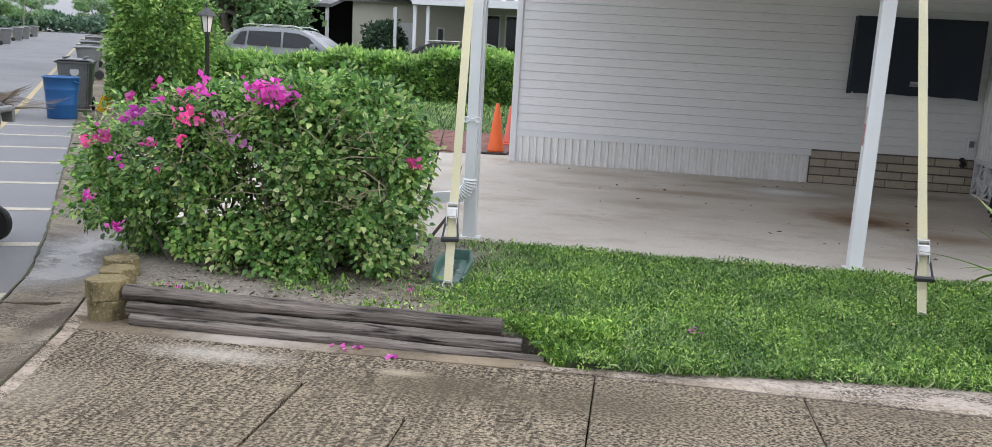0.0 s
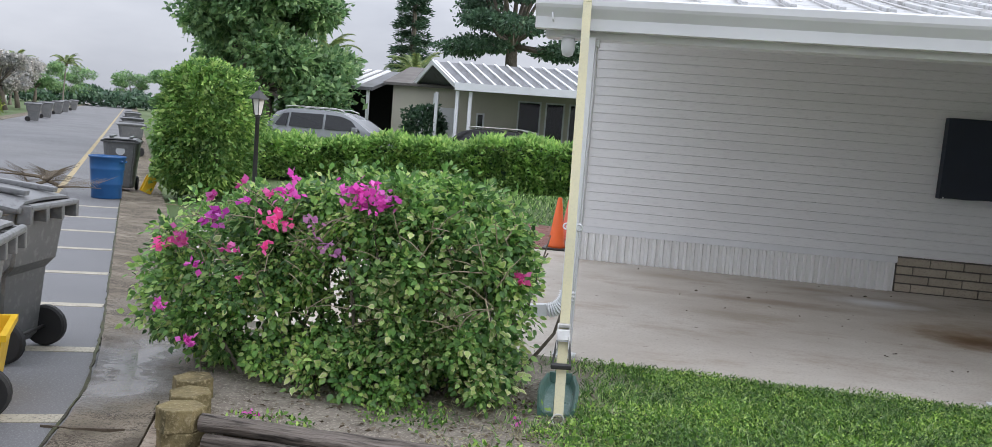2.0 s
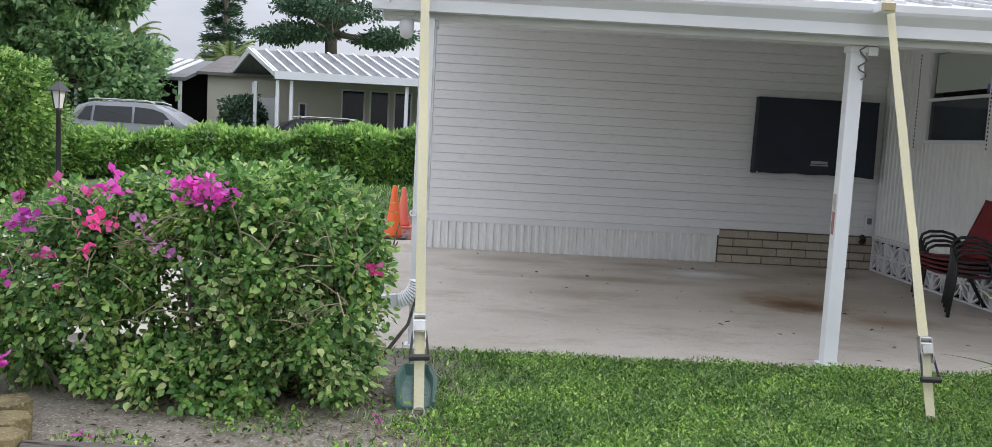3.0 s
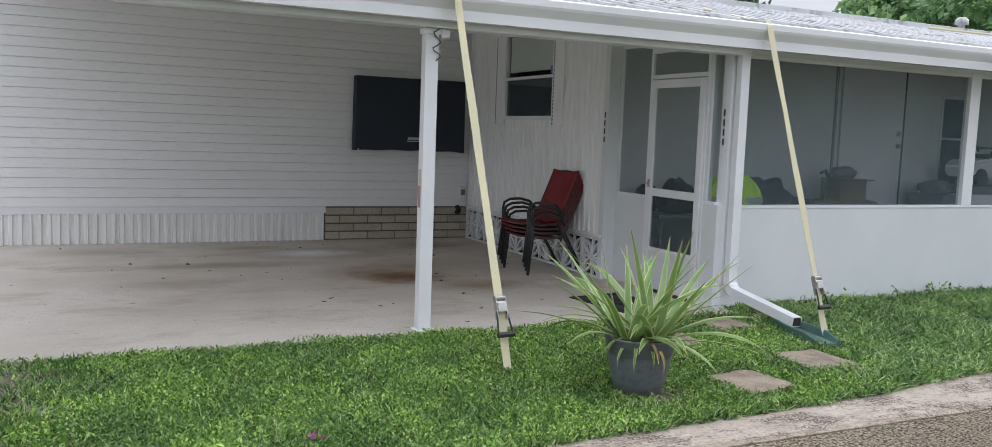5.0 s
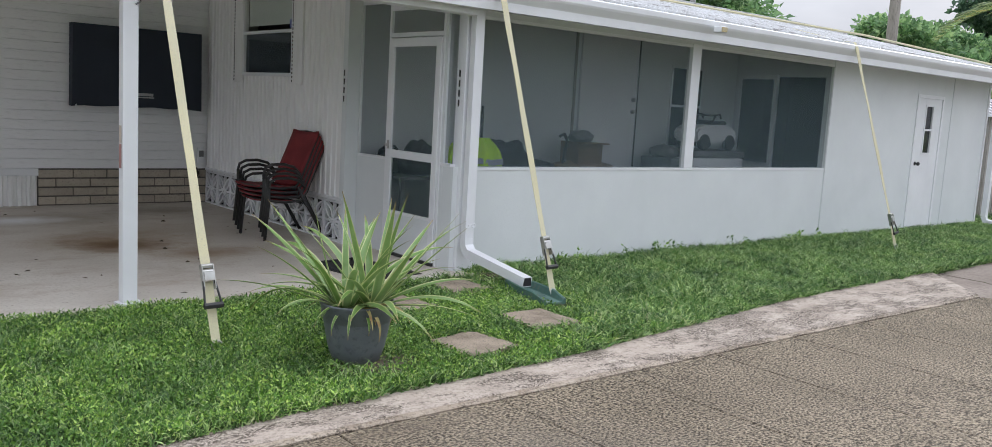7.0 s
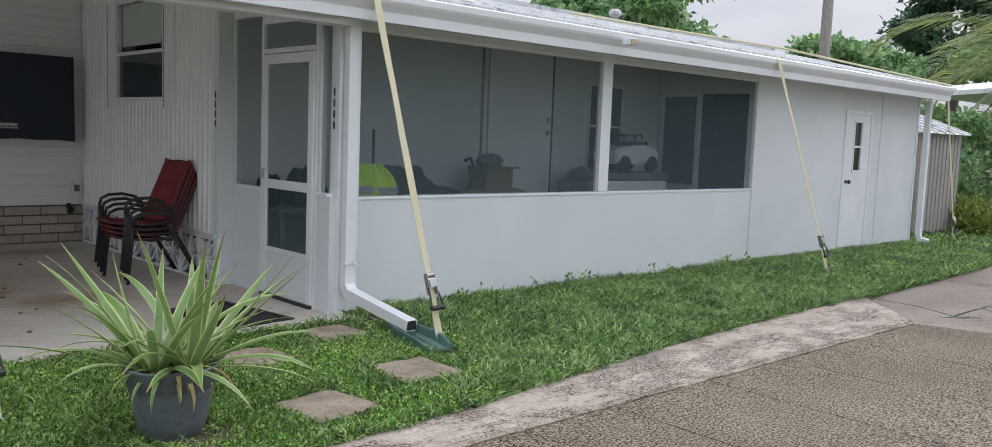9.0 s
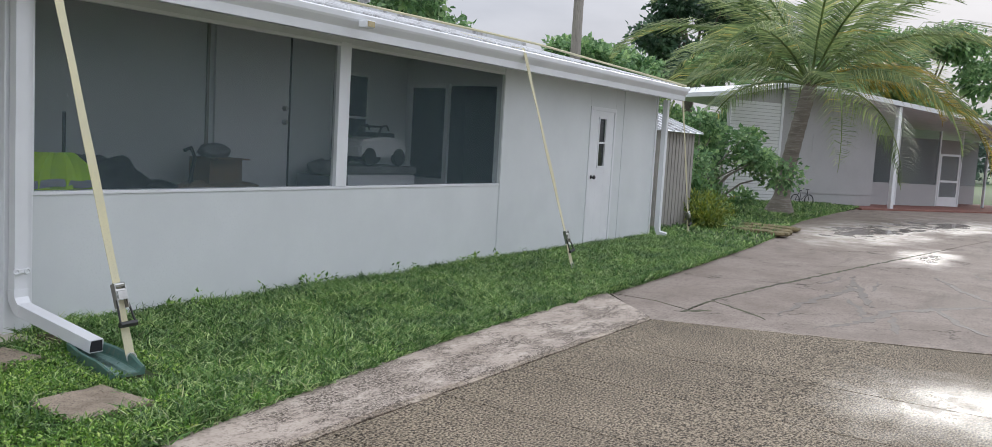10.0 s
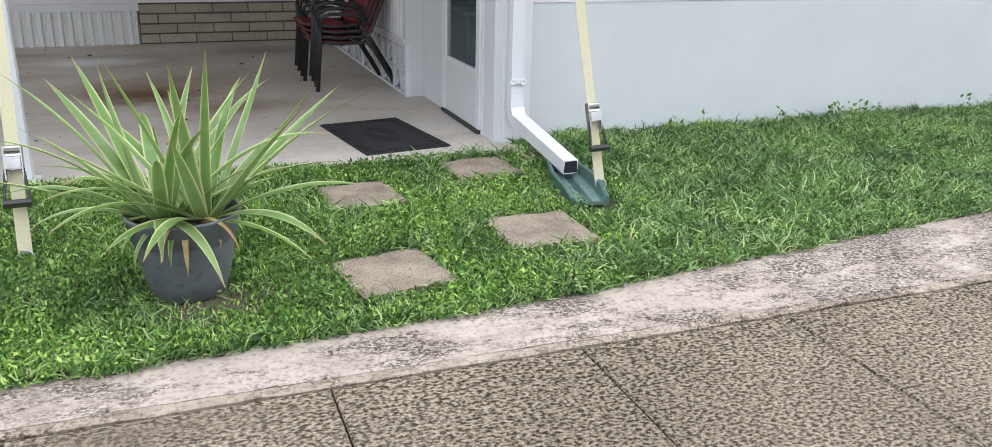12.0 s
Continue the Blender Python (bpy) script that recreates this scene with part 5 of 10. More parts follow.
def build_roof():
    roof = thing("roof", (0, 0, 0), "low white coated metal roof with shallow ribs and a box gutter", "roof", kind="structure")
    x0, x1 = -1.25, 15.85
    bm = bmesh.new()
    vs = []
    for x in (x0, x1):
        vs.append([bm.verts.new(p) for p in ((x, EAVE_Y + 0.04, EAVE_Z - 0.02), (x, RIDGE_Y, RIDGE_Z), (x, 17.7, EAVE_Z), (x, 17.7, EAVE_Z - 0.06), (x, RIDGE_Y, RIDGE_Z - 0.07), (x, EAVE_Y + 0.04, EAVE_Z - 0.10))])
    for k in range(6):
        bm.faces.new((vs[0][k], vs[1][k], vs[1][(k + 1) % 6], vs[0][(k + 1) % 6]))
    bm.faces.new(vs[0])
    bm.faces.new(vs[1][::-1])
    bmesh.ops.recalc_face_normals(bm, faces=bm.faces)
    part("roof_deck", bm, M["roof"], roof)
    # raised seams
    bm = bmesh.new()
    box(bm, -0.022, 0.022, 0, 5.5, 0, 0.03, bevel=0.008)
    sh = pose(0, 0, 0, math.degrees(math.atan(SLOPE)))
    bmesh.ops.transform(bm, matrix=sh, verts=bm.verts)
    me = mesh_of("roof_seam", bm, M["roof"])
    x = x0 + 0.1
    while x < x1:
        ob = new("roof_seam", me)
        ob.parent = roof
        ob.location = (x, EAVE_Y + 0.1, roof_z(EAVE_Y + 0.1) - 0.004)
        x += 0.305
    # lap strip part of the way up
    bm = bmesh.new()
    tube(bm, [(5.5, 9.6, roof_z(9.6) + 0.015), (15.85, 9.6, roof_z(9.6) + 0.015)], 0.02, flat=(0.10, 0.045))
    part("lap_strip", bm, M["roof"], roof)
    # box gutter, stepped profile
    prof = [(0.0, 0.0), (-0.004, 0.075), (-0.012, 0.088), (-0.045, 0.135), (-0.054, 0.155), (-0.056, 0.2), (-0.045, 0.212), (0.06, 0.212), (0.09, 0.19), (0.09, 0.0)]
    bm = bmesh.new()
    ends = []
    for x in (x0 - 0.04, x1 + 0.04):
        ends.append([bm.verts.new((x, EAVE_Y + 0.05 + a, 2.26 + b)) for a, b in prof])
    for k in range(len(prof)):
        bm.faces.new((ends[0][k], ends[1][k], ends[1][(k + 1) % len(prof)], ends[0][(k + 1) % len(prof)]))
    bm.faces.new(ends[0])
    bm.faces.new(ends[1][::-1])
    bmesh.ops.recalc_face_normals(bm, faces=bm.faces)
    part("gutter", bm, M["trim"], roof, "stepped white box gutter")
    part("header_beam", boxes((x0 + 0.02, 4.80, 6.50, 6.66, 2.215, 2.42), bevel=0.006), M["trim"], roof)
    part("soffit", boxes((4.80, x1, 6.44, 6.80, 2.31, 2.33)), M["trim"], roof)
    # verge boards
    bm = bmesh.new()
    for xa, xb in ((x0 - 0.03, x0), (x1, x1 + 0.03)):
        for (ya, za), (yb, zb) in (((EAVE_Y + 0.05, EAVE_Z - 0.02), (RIDGE_Y, RIDGE_Z)), ((RIDGE_Y, RIDGE_Z), (17.7, EAVE_Z))):
            v = [bm.verts.new(p) for p in ((xa, ya, za - 0.17), (xb, ya, za - 0.17), (xb, ya, za + 0.015), (xa, ya, za + 0.015), (xa, yb, zb - 0.17), (xb, yb, zb - 0.17), (xb, yb, zb + 0.015), (xa, yb, zb + 0.015))]
            for f in ((0, 1, 2, 3), (4, 5, 6, 7), (0, 1, 5, 4), (1, 2, 6, 5), (2, 3, 7, 6), (3, 0, 4, 7)):
                bm.faces.new([v[i] for i in f])
    bmesh.ops.recalc_face_normals(bm, faces=bm.faces)
    part("verge_board", bm, M["trim"], roof)
    # carport ceiling, an object of its own, ribbed along the slope
    bm = bmesh.new()
    rows = []
    x = x0 + 0.03
    while x < WX - 0.05:
        for dx, dz in ((0, 0), (0.13, 0), (0.14, 0.012), (0.29, 0.012)):
            rows.append((min(x + dx, WX - 0.02), dz))
        x += 0.3
    pa = [[bm.verts.new((x, y, roof_z(y) - 0.115 - dz)) for y in (6.62, WY + 0.02)] for x, dz in rows]
    pb = [[bm.verts.new((x, y, roof_z(y) - 0.10)) for y in (6.62, WY + 0.02)] for x, dz in rows]
    for i in range(len(rows) - 1):
        bm.faces.new((pa[i][0], pa[i][1], pa[i + 1][1], pa[i + 1][0]))
        bm.faces.new((pb[i][0], pb[i + 1][0], pb[i + 1][1], pb[i][1]))
    structure("ceiling", bm, M["ceiling"], "white ribbed panel ceiling over the carport", "ceiling")
    # rest of the house behind, closing walls
    rest = thing("wall_rest", (0, 0, 0), "plain white outer walls of the house", "wall", kind="structure")
    part("west_wall", boxes((-1.36, -1.28, WY + 0.14, 16.9, 0, 2.6)), M["siding"], rest)
    part("back_wall", boxes((-1.36, 15.7, 16.8, 16.9, 0, 2.6)), M["siding"], rest)
    # vent cap on the roof
    bm = bmesh.new()
    lathe(bm, [(0.05, 0.0), (0.05, 0.12), (0.10, 0.13), (0.10, 0.2), (0.06, 0.24)], 14)
    solo("roof_vent", bm, M["roof"], "small white capped vent pipe on the roof", "vent", at=(12.4, 10.4, roof_z(10.4) - 0.02), smooth=True)


build_long_wall()
build_end_wall()
build_lanai()
build_roof()


# ---- things by the carport ----
def build_posts():
    def post(at, label):
        p = thing("carport_post", at, label, "post", "carport posts")
        part("shaft", boxes((-0.05, 0.05, -0.045, 0.045, 0.012, 2.215), bevel=0.008), M["trim"], p)
        part("base_plate", boxes((-0.075, 0.085, -0.06, 0.06, 0.0, 0.012), bevel=0.003), M["trim"], p)
        part("cap", boxes((-0.062, 0.062, -0.055, 0.055, 2.17, 2.2148), bevel=0.006), M["trim"], p)
        return p

    p = post((-0.92, 6.56, 0), "white square carport post with a corrugated downspout elbow")
    # downspout strapped to the post, turning to the street
    bm = bmesh.new()
    tube(bm, [(0.0, -0.092, 2.22), (0.0, -0.092, 0.48)], 0.04, flat=(0.04, 0.03))
    part("downspout", bm, M["trim"], p, "white rectangular downspout")
    bm = bmesh.new()
    pts, n = [], 22
    for k in range(n + 1):
        a = math.pi / 2 * 0.92 * k / n
        pts.append((-0.14 + 0.14 * math.cos(a), -0.095, 0.48 - 0.14 * math.sin(a) * 1.1))
    tube(bm, pts, [0.058 if k % 2 else 0.046 for k in range(n + 1)], seg=10)
    part("elbow", bm, M["trim"], p, "corrugated white elbow")
    bm = bmesh.new()
    tube(bm, [(-0.13, -0.095, 0.33), (-0.34, -0.095, 0.30)], 0.05, flat=(0.03, 0.042))
    part("outlet", bm, M["trim"], p)
    bm = bmesh.new()
    for s in (-1, 1):
        tube(bm, [(s * 0.045 + 0.02 * math.cos(a), -0.128, 0.93 + 0.02 * math.sin(a)) for a in np.linspace(0, 6.28, 13)], 0.006, seg=6)
    box(bm, -0.05, 0.05, -0.13, -0.12, 0.92, 0.94)
    part("bracket", bm, M["trim"], p)
    p2 = post((1.985, 6.60, 0), "white square carport post with a red reflector")
    part("reflector", boxes((-0.054, -0.051, -0.02, 0.02, 0.92, 1.08)), plain("faded_red_reflector", (0.34, 0.16, 0.15), 0.5), p2, "faded red reflector strip")
    part("reflector", boxes((-0.0535, -0.051, -0.02, 0.02, 1.085, 1.2)), plain("dull_white_reflector", (0.5, 0.42, 0.36), 0.4), p2, "dull pale reflector strip")
    bm = bmesh.new()
    pts = [(0.03 + 0.03 * math.sin(k * 1.3), -0.06 - 0.012 * math.cos(k * 2.1), 2.36 - 0.022 * k) for k in range(18)]
    tube(bm, pts, 0.006, seg=6)
    part("cable", bm, M["bin_grey"], p2, "tangled grey cable")
    part("junction_box", boxes((0.065, 0.135, -0.05, 0.02, 2.15, 2.213), bevel=0.008), M["trim"], p2, "small white junction box")


def flood_light(name, at, label):
    """Small weathered floodlight housing on the gutter."""
    f = thing(name, at, label, "light fitting", "eave lights")
    part("housing", boxes((-0.055, 0.055, -0.045, 0.05, -0.03, 0.035), bevel=0.01), M["trim"], f)
    part("lens", boxes((-0.045, 0.045, -0.053, -0.0455, -0.022, 0.027), bevel=0.003), surface("aged_amber_lens", (0.5, 0.42, 0.24), (0.38, 0.31, 0.17), big=9, fine=60, rough=0.3), f, "aged amber lens")
    part("bracket", boxes((-0.02, 0.02, 0.05, 0.075, -0.02, 0.02), bevel=0.004), M["trim"], f)
    return f


def strap(top, ring, ratchet_at, label, tail=None, width=0.056):
    """Ratchet strap from the eave down to a ground ring."""
    top, ring = Vector(top), Vector(ring)
    s = thing("tie_down_strap", ring, label, "ratchet strap", "hurricane straps")
    d = top - ring
    length = d.length
    d.normalize()
    side = Vector((1, 0, 0)) - d * d.x
    side.normalize()
    front = d.cross(side)
    if front.y < 0:
        front = -front
    frame3 = Matrix((side, front, d)).transposed().to_4x4()
    h = width / 2
    rz = ratchet_at

    def strip(a, b, off, wob):
        bm = bmesh.new()
        rows = []
        n = 24
        for k in range(n + 1):
            f = a + (b - a) * k / n
            tw = 0.012 * wob * math.sin(f * 5.1 + ring.x)
            ya = off + 0.006 * wob * math.sin(f * 9 + 1)
            rows.append([bm.verts.new(p) for p in ((-h, ya - tw, f), (h, ya + tw, f), (h, ya + tw + 0.003, f), (-h, ya - tw + 0.003, f))])
        for r0, r1 in zip(rows, rows[1:]):
            for k in range(4):
                bm.faces.new((r0[k], r0[(k + 1) % 4], r1[(k + 1) % 4], r1[k]))
        bm.faces.new(rows[0])
        bm.faces.new(rows[-1][::-1])
        bmesh.ops.recalc_face_normals(bm, faces=bm.faces)
        bmesh.ops.transform(bm, matrix=frame3, verts=bm.verts)
        return bm

    part("webbing", strip(rz + 0.12, length, 0.0, 0.3), M["strap"], s)
    part("lower_webbing", strip(0.045, rz + 0.05, 0.004, 0.4), M["strap"], s)
    # over the gutter and a little way up the roof
    bm = bmesh.new()
    w0 = top - ring
    over = [w0, w0 + Vector((0, 0.03, 0.06)), w0 + Vector((0, 0.25, 0.09)), w0 + Vector((0, 0.9, 0.09 + 0.65 * SLOPE + 0.02))]
    tube(bm, over, 0.02, flat=(h, 0.002))
    part("roof_webbing", bm, M["strap"], s)
    bm = bmesh.new()
    for sx in (-1, 1):
        box(bm, sx * 0.034 - 0.003, sx * 0.034 + 0.003, -0.03, 0.012, rz, rz + 0.15, bevel=0.001)
    for k, (ry, zz) in enumerate(((0.014, 0.14), (0.016, 0.105), (0.010, 0.07))):
        tube(bm, [(-0.036, -0.014, rz + zz), (0.036, -0.014, rz + zz)], ry, seg=10)
    box(bm, -0.03, 0.03, -0.04, -0.034, rz + 0.05, rz + 0.1, bevel=0.001)
    bmesh.ops.transform(bm, matrix=frame3, verts=bm.verts)
    part("ratchet", bm, M["steel"], s, "zinc-plated ratchet buckle")
    bm = bmesh.new()
    for sx in (-1, 1):
        tube(bm, [(sx * 0.034, -0.02, rz + 0.05), (sx * 0.05, -0.035, rz - 0.09)], 0.007, seg=6)
    tube(bm, [(-0.056, -0.035, rz - 0.1), (0.056, -0.035, rz - 0.1)], 0.018, seg=8)
    bmesh.ops.transform(bm, matrix=frame3, verts=bm.verts)
    part("ratchet_handle", bm, M["black_metal"], s, "black-gripped ratchet handle")
    bm = bmesh.new()
    ringp = [(0.032 * math.cos(a), 0.0, 0.03 + 0.028 * math.sin(a)) for a in np.linspace(-0.2, 3.34, 10)]
    tube(bm, ringp + [(-0.012, 0, -0.01), (0.012, 0, -0.01), ringp[0]], 0.005, seg=6)
    bmesh.ops.transform(bm, matrix=frame3, verts=bm.verts)
    part("ground_ring", bm, M["steel"], s, "steel ground anchor ring")
    return s


def build_straps():
    strap((-0.945, 6.33, 2.44), (-0.79, 5.13, -0.05), 0.42, "pale yellow ratchet strap from the eave down beside the bush")
    strap((2.07, 6.33, 2.44), (2.115, 5.37, -0.035), 0.36, "pale yellow ratchet strap tied down in the lawn before the carport")
    strap((4.88, 6.33, 2.44), (4.965, 5.555, -0.01), 0.33, "pale yellow ratchet strap tied down beside the splash block")
    strap((10.57, 6.33, 2.44), (11.03, 5.77, -0.01), 0.30, "pale yellow ratchet strap tied down before the utility room")
    strap((15.78, 6.4, 2.44), (17.0, 6.55, -0.03), 0.30, "pale yellow ratchet strap tied down past the house corner")
    bm = bmesh.new()
    tube(bm, [(9.0, 8.2, roof_z(8.2) + 0.07), (12.5, 7.3, roof_z(7.3) + 0.12), (15.82, 6.36, 2.50)], 0.016, seg=6)
    solo("roof_strap", bm, M["strap"], "pale strap lying across the white roof edge", "strap")


def tray_width(f):
    """Share of the full width: a narrower back end, nearly parallel sides, a slightly drawn-in front."""
    return 0.76 + 0.28 * smooth01(f / 0.4) - 0.14 * smooth01((f - 0.6) / 0.4)


def splash_block(at, label):
    b = thing("splash_block", at, label, "splash block", "splash blocks")
    L, W = 0.61, 0.20
    bm = bmesh.new()
    rows = []
    for k in range(9):
        f = k / 8
        w = W * tray_width(f) / 2
        y = -f * L
        z = 0.03 - 0.014 * f
        hi = 0.062 - 0.03 * smooth01((f - 0.75) / 0.25)
        rows.append([bm.verts.new(p) for p in ((-w - 0.014, y, 0), (-w - 0.018, y, z + hi - 0.006), (-w - 0.008, y, z + hi), (-w + 0.004, y, z + hi - 0.008), (-w + 0.016, y, z + 0.004), (-w + 0.03, y, z),
                                               (w - 0.03, y, z), (w - 0.016, y, z + 0.004), (w - 0.004, y, z + hi - 0.008), (w + 0.008, y, z + hi), (w + 0.018, y, z + hi - 0.006), (w + 0.014, y, 0))])
    for r0, r1 in zip(rows, rows[1:]):
        for k in range(12):
            bm.faces.new((r0[k], r0[(k + 1) % 12], r1[(k + 1) % 12], r1[k]))
    bm.faces.new(rows[0])
    bm.faces.new(rows[-1][::-1])
    bmesh.ops.recalc_face_normals(bm, faces=bm.faces)
    part("tray", bm, M["green_plastic"], b)
    # wet floor, with sky sheen also put into its paler colour
    bm = bmesh.new()
    wet = [[bm.verts.new((x * (W * tray_width(f) / 2 - 0.026), -f * L, 0.0315 - 0.014 * f + dz)) for x, dz in ((-1, -0.008), (-1, 0), (-0.3, -0.0015), (0.3, -0.0015), (1, 0), (1, -0.008))] for f in (0.06, 0.25, 0.45, 0.65, 0.82, 0.97)]
    for r0, r1 in zip(wet, wet[1:]):
        for k in range(5):
            bm.faces.new((r0[k], r1[k], r1[k + 1], r0[k + 1]))
    bmesh.ops.recalc_face_normals(bm, faces=bm.faces)
    part("tray_floor", bm, M["green_wet"], b, "wet grey-green tray floor, its colour paled for the sky's sheen")
    part("end_lip", boxes((-W * 0.36, W * 0.36, -0.012, 0.012, 0.0, 0.1), bevel=0.004), M["green_plastic"], b)
    return b


def build_downspout():
    d = thing("downspout", (4.86, 6.60, 0), "white downspout kicked out over a green splash block", "downspout")
    bm = bmesh.new()
    tube(bm, [(0, 0.0, 2.26), (0, 0.0, 0.30)], 0.04, flat=(0.042, 0.035))
    part("pipe", bm, M["trim"], d)
    bm = bmesh.new()
    tube(bm, [(0, 0.0, 0.301), (0, -0.005, 0.24), (0, -0.045, 0.19), (0, -0.08, 0.17)], 0.045, flat=(0.046, 0.039))
    part("elbow", bm, M["trim"], d)
    bm = bmesh.new()
    a, b = Vector((0.0, -0.07, 0.178)), Vector((0.03, -0.80, 0.06))
    for dx, dz, fx, fz in ((0, 0.036, 0.045, 0.003), (0, -0.036, 0.045, 0.003), (0.042, 0, 0.003, 0.036), (-0.042, 0, 0.003, 0.036)):
        off = Vector((dx, 0, dz))
        tube(bm, [a + off, b + off], 0.04, flat=(fx, fz))
    part("outlet", bm, M["trim"], d)
    # black panel painted as the shade inside the hollow outlet
    part("mouth_shade_panel", boxes((-0.011, 0.071, -0.801, -0.795, 0.027, 0.094)), M["shade_black"], d)
    bm = bmesh.new()
    for s in (-1, 1):
        tube(bm, [(s * 0.035 + 0.018 * math.cos(t), -0.045, 0.42 + 0.016 * math.sin(t)) for t in np.linspace(0, 6.28, 12)], 0.006, seg=6)
    box(bm, -0.05, 0.05, -0.046, -0.036, 0.408, 0.432)
    part("bracket", bm, M["trim"], d)
    splash_block(pose(4.92, 5.99, -0.035, 0, 0, -10), "green plastic splash block under the downspout mouth")
    splash_block(pose(-0.86, 5.86, -0.045, 0, 0, 4), "green plastic splash block on the soil beside the bush")
    d2 = thing("downspout", (15.74, 6.72, 0), "white downspout at the far house corner", "downspout")
    bm = bmesh.new()
    tube(bm, [(0.06, -0.05, 2.26), (0.06, -0.05, 0.12)], 0.04, flat=(0.045, 0.04))
    part("pipe", bm, M["trim"], d2)
    bm = bmesh.new()
    tube(bm, [(0.06, -0.05, 0.121), (0.06, -0.08, 0.04), (0.10, -0.2, 0.01)], 0.045, flat=(0.045, 0.04))
    part("elbow", bm, M["trim"], d2)


def build_pavers():
    bm = bmesh.new()
    bmesh.ops.create_icosphere(bm, subdivisions=4, radius=1)
    for v in bm.verts:
        n_ = 1 + 0.35 * noise.noise(v.co * 2.1) + 0.16 * noise.noise(v.co * 6)
        v.co = Vector((v.co.x * 0.22 * n_, v.co.y * 0.17 * n_, max(v.co.z, 0) * 0.055 * n_))
    solo("soil_heap", bm, M["dirt"], "low heap of dark crumbly soil behind the downspout foot", "soil heap", kind="structure", at=(5.0, 6.42, -0.04))
    spots = [((3.59, 4.85), 9, 0.43), ((4.41, 5.13), 1, 0.45), ((3.66, 5.82), 4, 0.41), ((4.46, 6.15), 6, 0.41)]
    for (x, y), rot, s in spots:
        bm = bmesh.new()
        bmesh.ops.create_grid(bm, x_segments=10, y_segments=10, size=s / 2)
        for v in bm.verts:
            v.co.z = 0.024 + 0.006 * noise.noise(v.co * 9 + Vector((x, y, 0)))
            if max(abs(v.co.x), abs(v.co.y)) > s * 0.49:
                v.co.xy *= 1 + 0.025 * noise.noise(v.co * 14 + Vector((x, 0, y)))
                v.co.z -= 0.006
        ext = bmesh.ops.extrude_face_region(bm, geom=bm.faces[:])
        for v in ext["geom"]:
            if isinstance(v, bmesh.types.BMVert):
                v.co.z = -0.04
        bmesh.ops.recalc_face_normals(bm, faces=bm.faces)
        solo("stepping_stone", bm, M["paver"], "rough square pebbled concrete stepping stone set in grass", "stepping stone", "stepping stones", at=pose(x, y, lawn_z(x, y) + 0.012, 0, 0, rot))


def build_mat():
    m = thing("door_mat", pose(4.10, 7.08, 0.0, 0, 0, 8.5), "black rubber door mat with a raised border", "door mat")
    bm = bmesh.new()
    box(bm, -0.29, 0.29, -0.45, 0.45, 0.0, 0.008, bevel=0.003)
    part("sheet", bm, M["rubber"], m)
    bm = bmesh.new()
    for k in range(20):
        y = -0.42 + k * 0.0442
        for x in (-0.25, 0.25):
            box(bm, x - 0.03, x + 0.03, y - 0.012, y + 0.012, 0.0075, 0.014)
    for k in range(12):
        x = -0.19 + k * 0.0345
        for y in (-0.40, 0.40):
            box(bm, x - 0.01, x + 0.01, y - 0.03, y + 0.03, 0.0075, 0.014)
    part("border", bm, M["rubber"], m)
    bm = bmesh.new()
    for k in range(3):
        tube(bm, [((0.1 - 0.03 * k) * math.cos(a), (0.18 - 0.05 * k) * math.sin(a), 0.010) for a in np.linspace(0, 6.28, 25)], 0.005, seg=5)
    part("crest", bm, M["rubber"], m, "raised oval ornament")


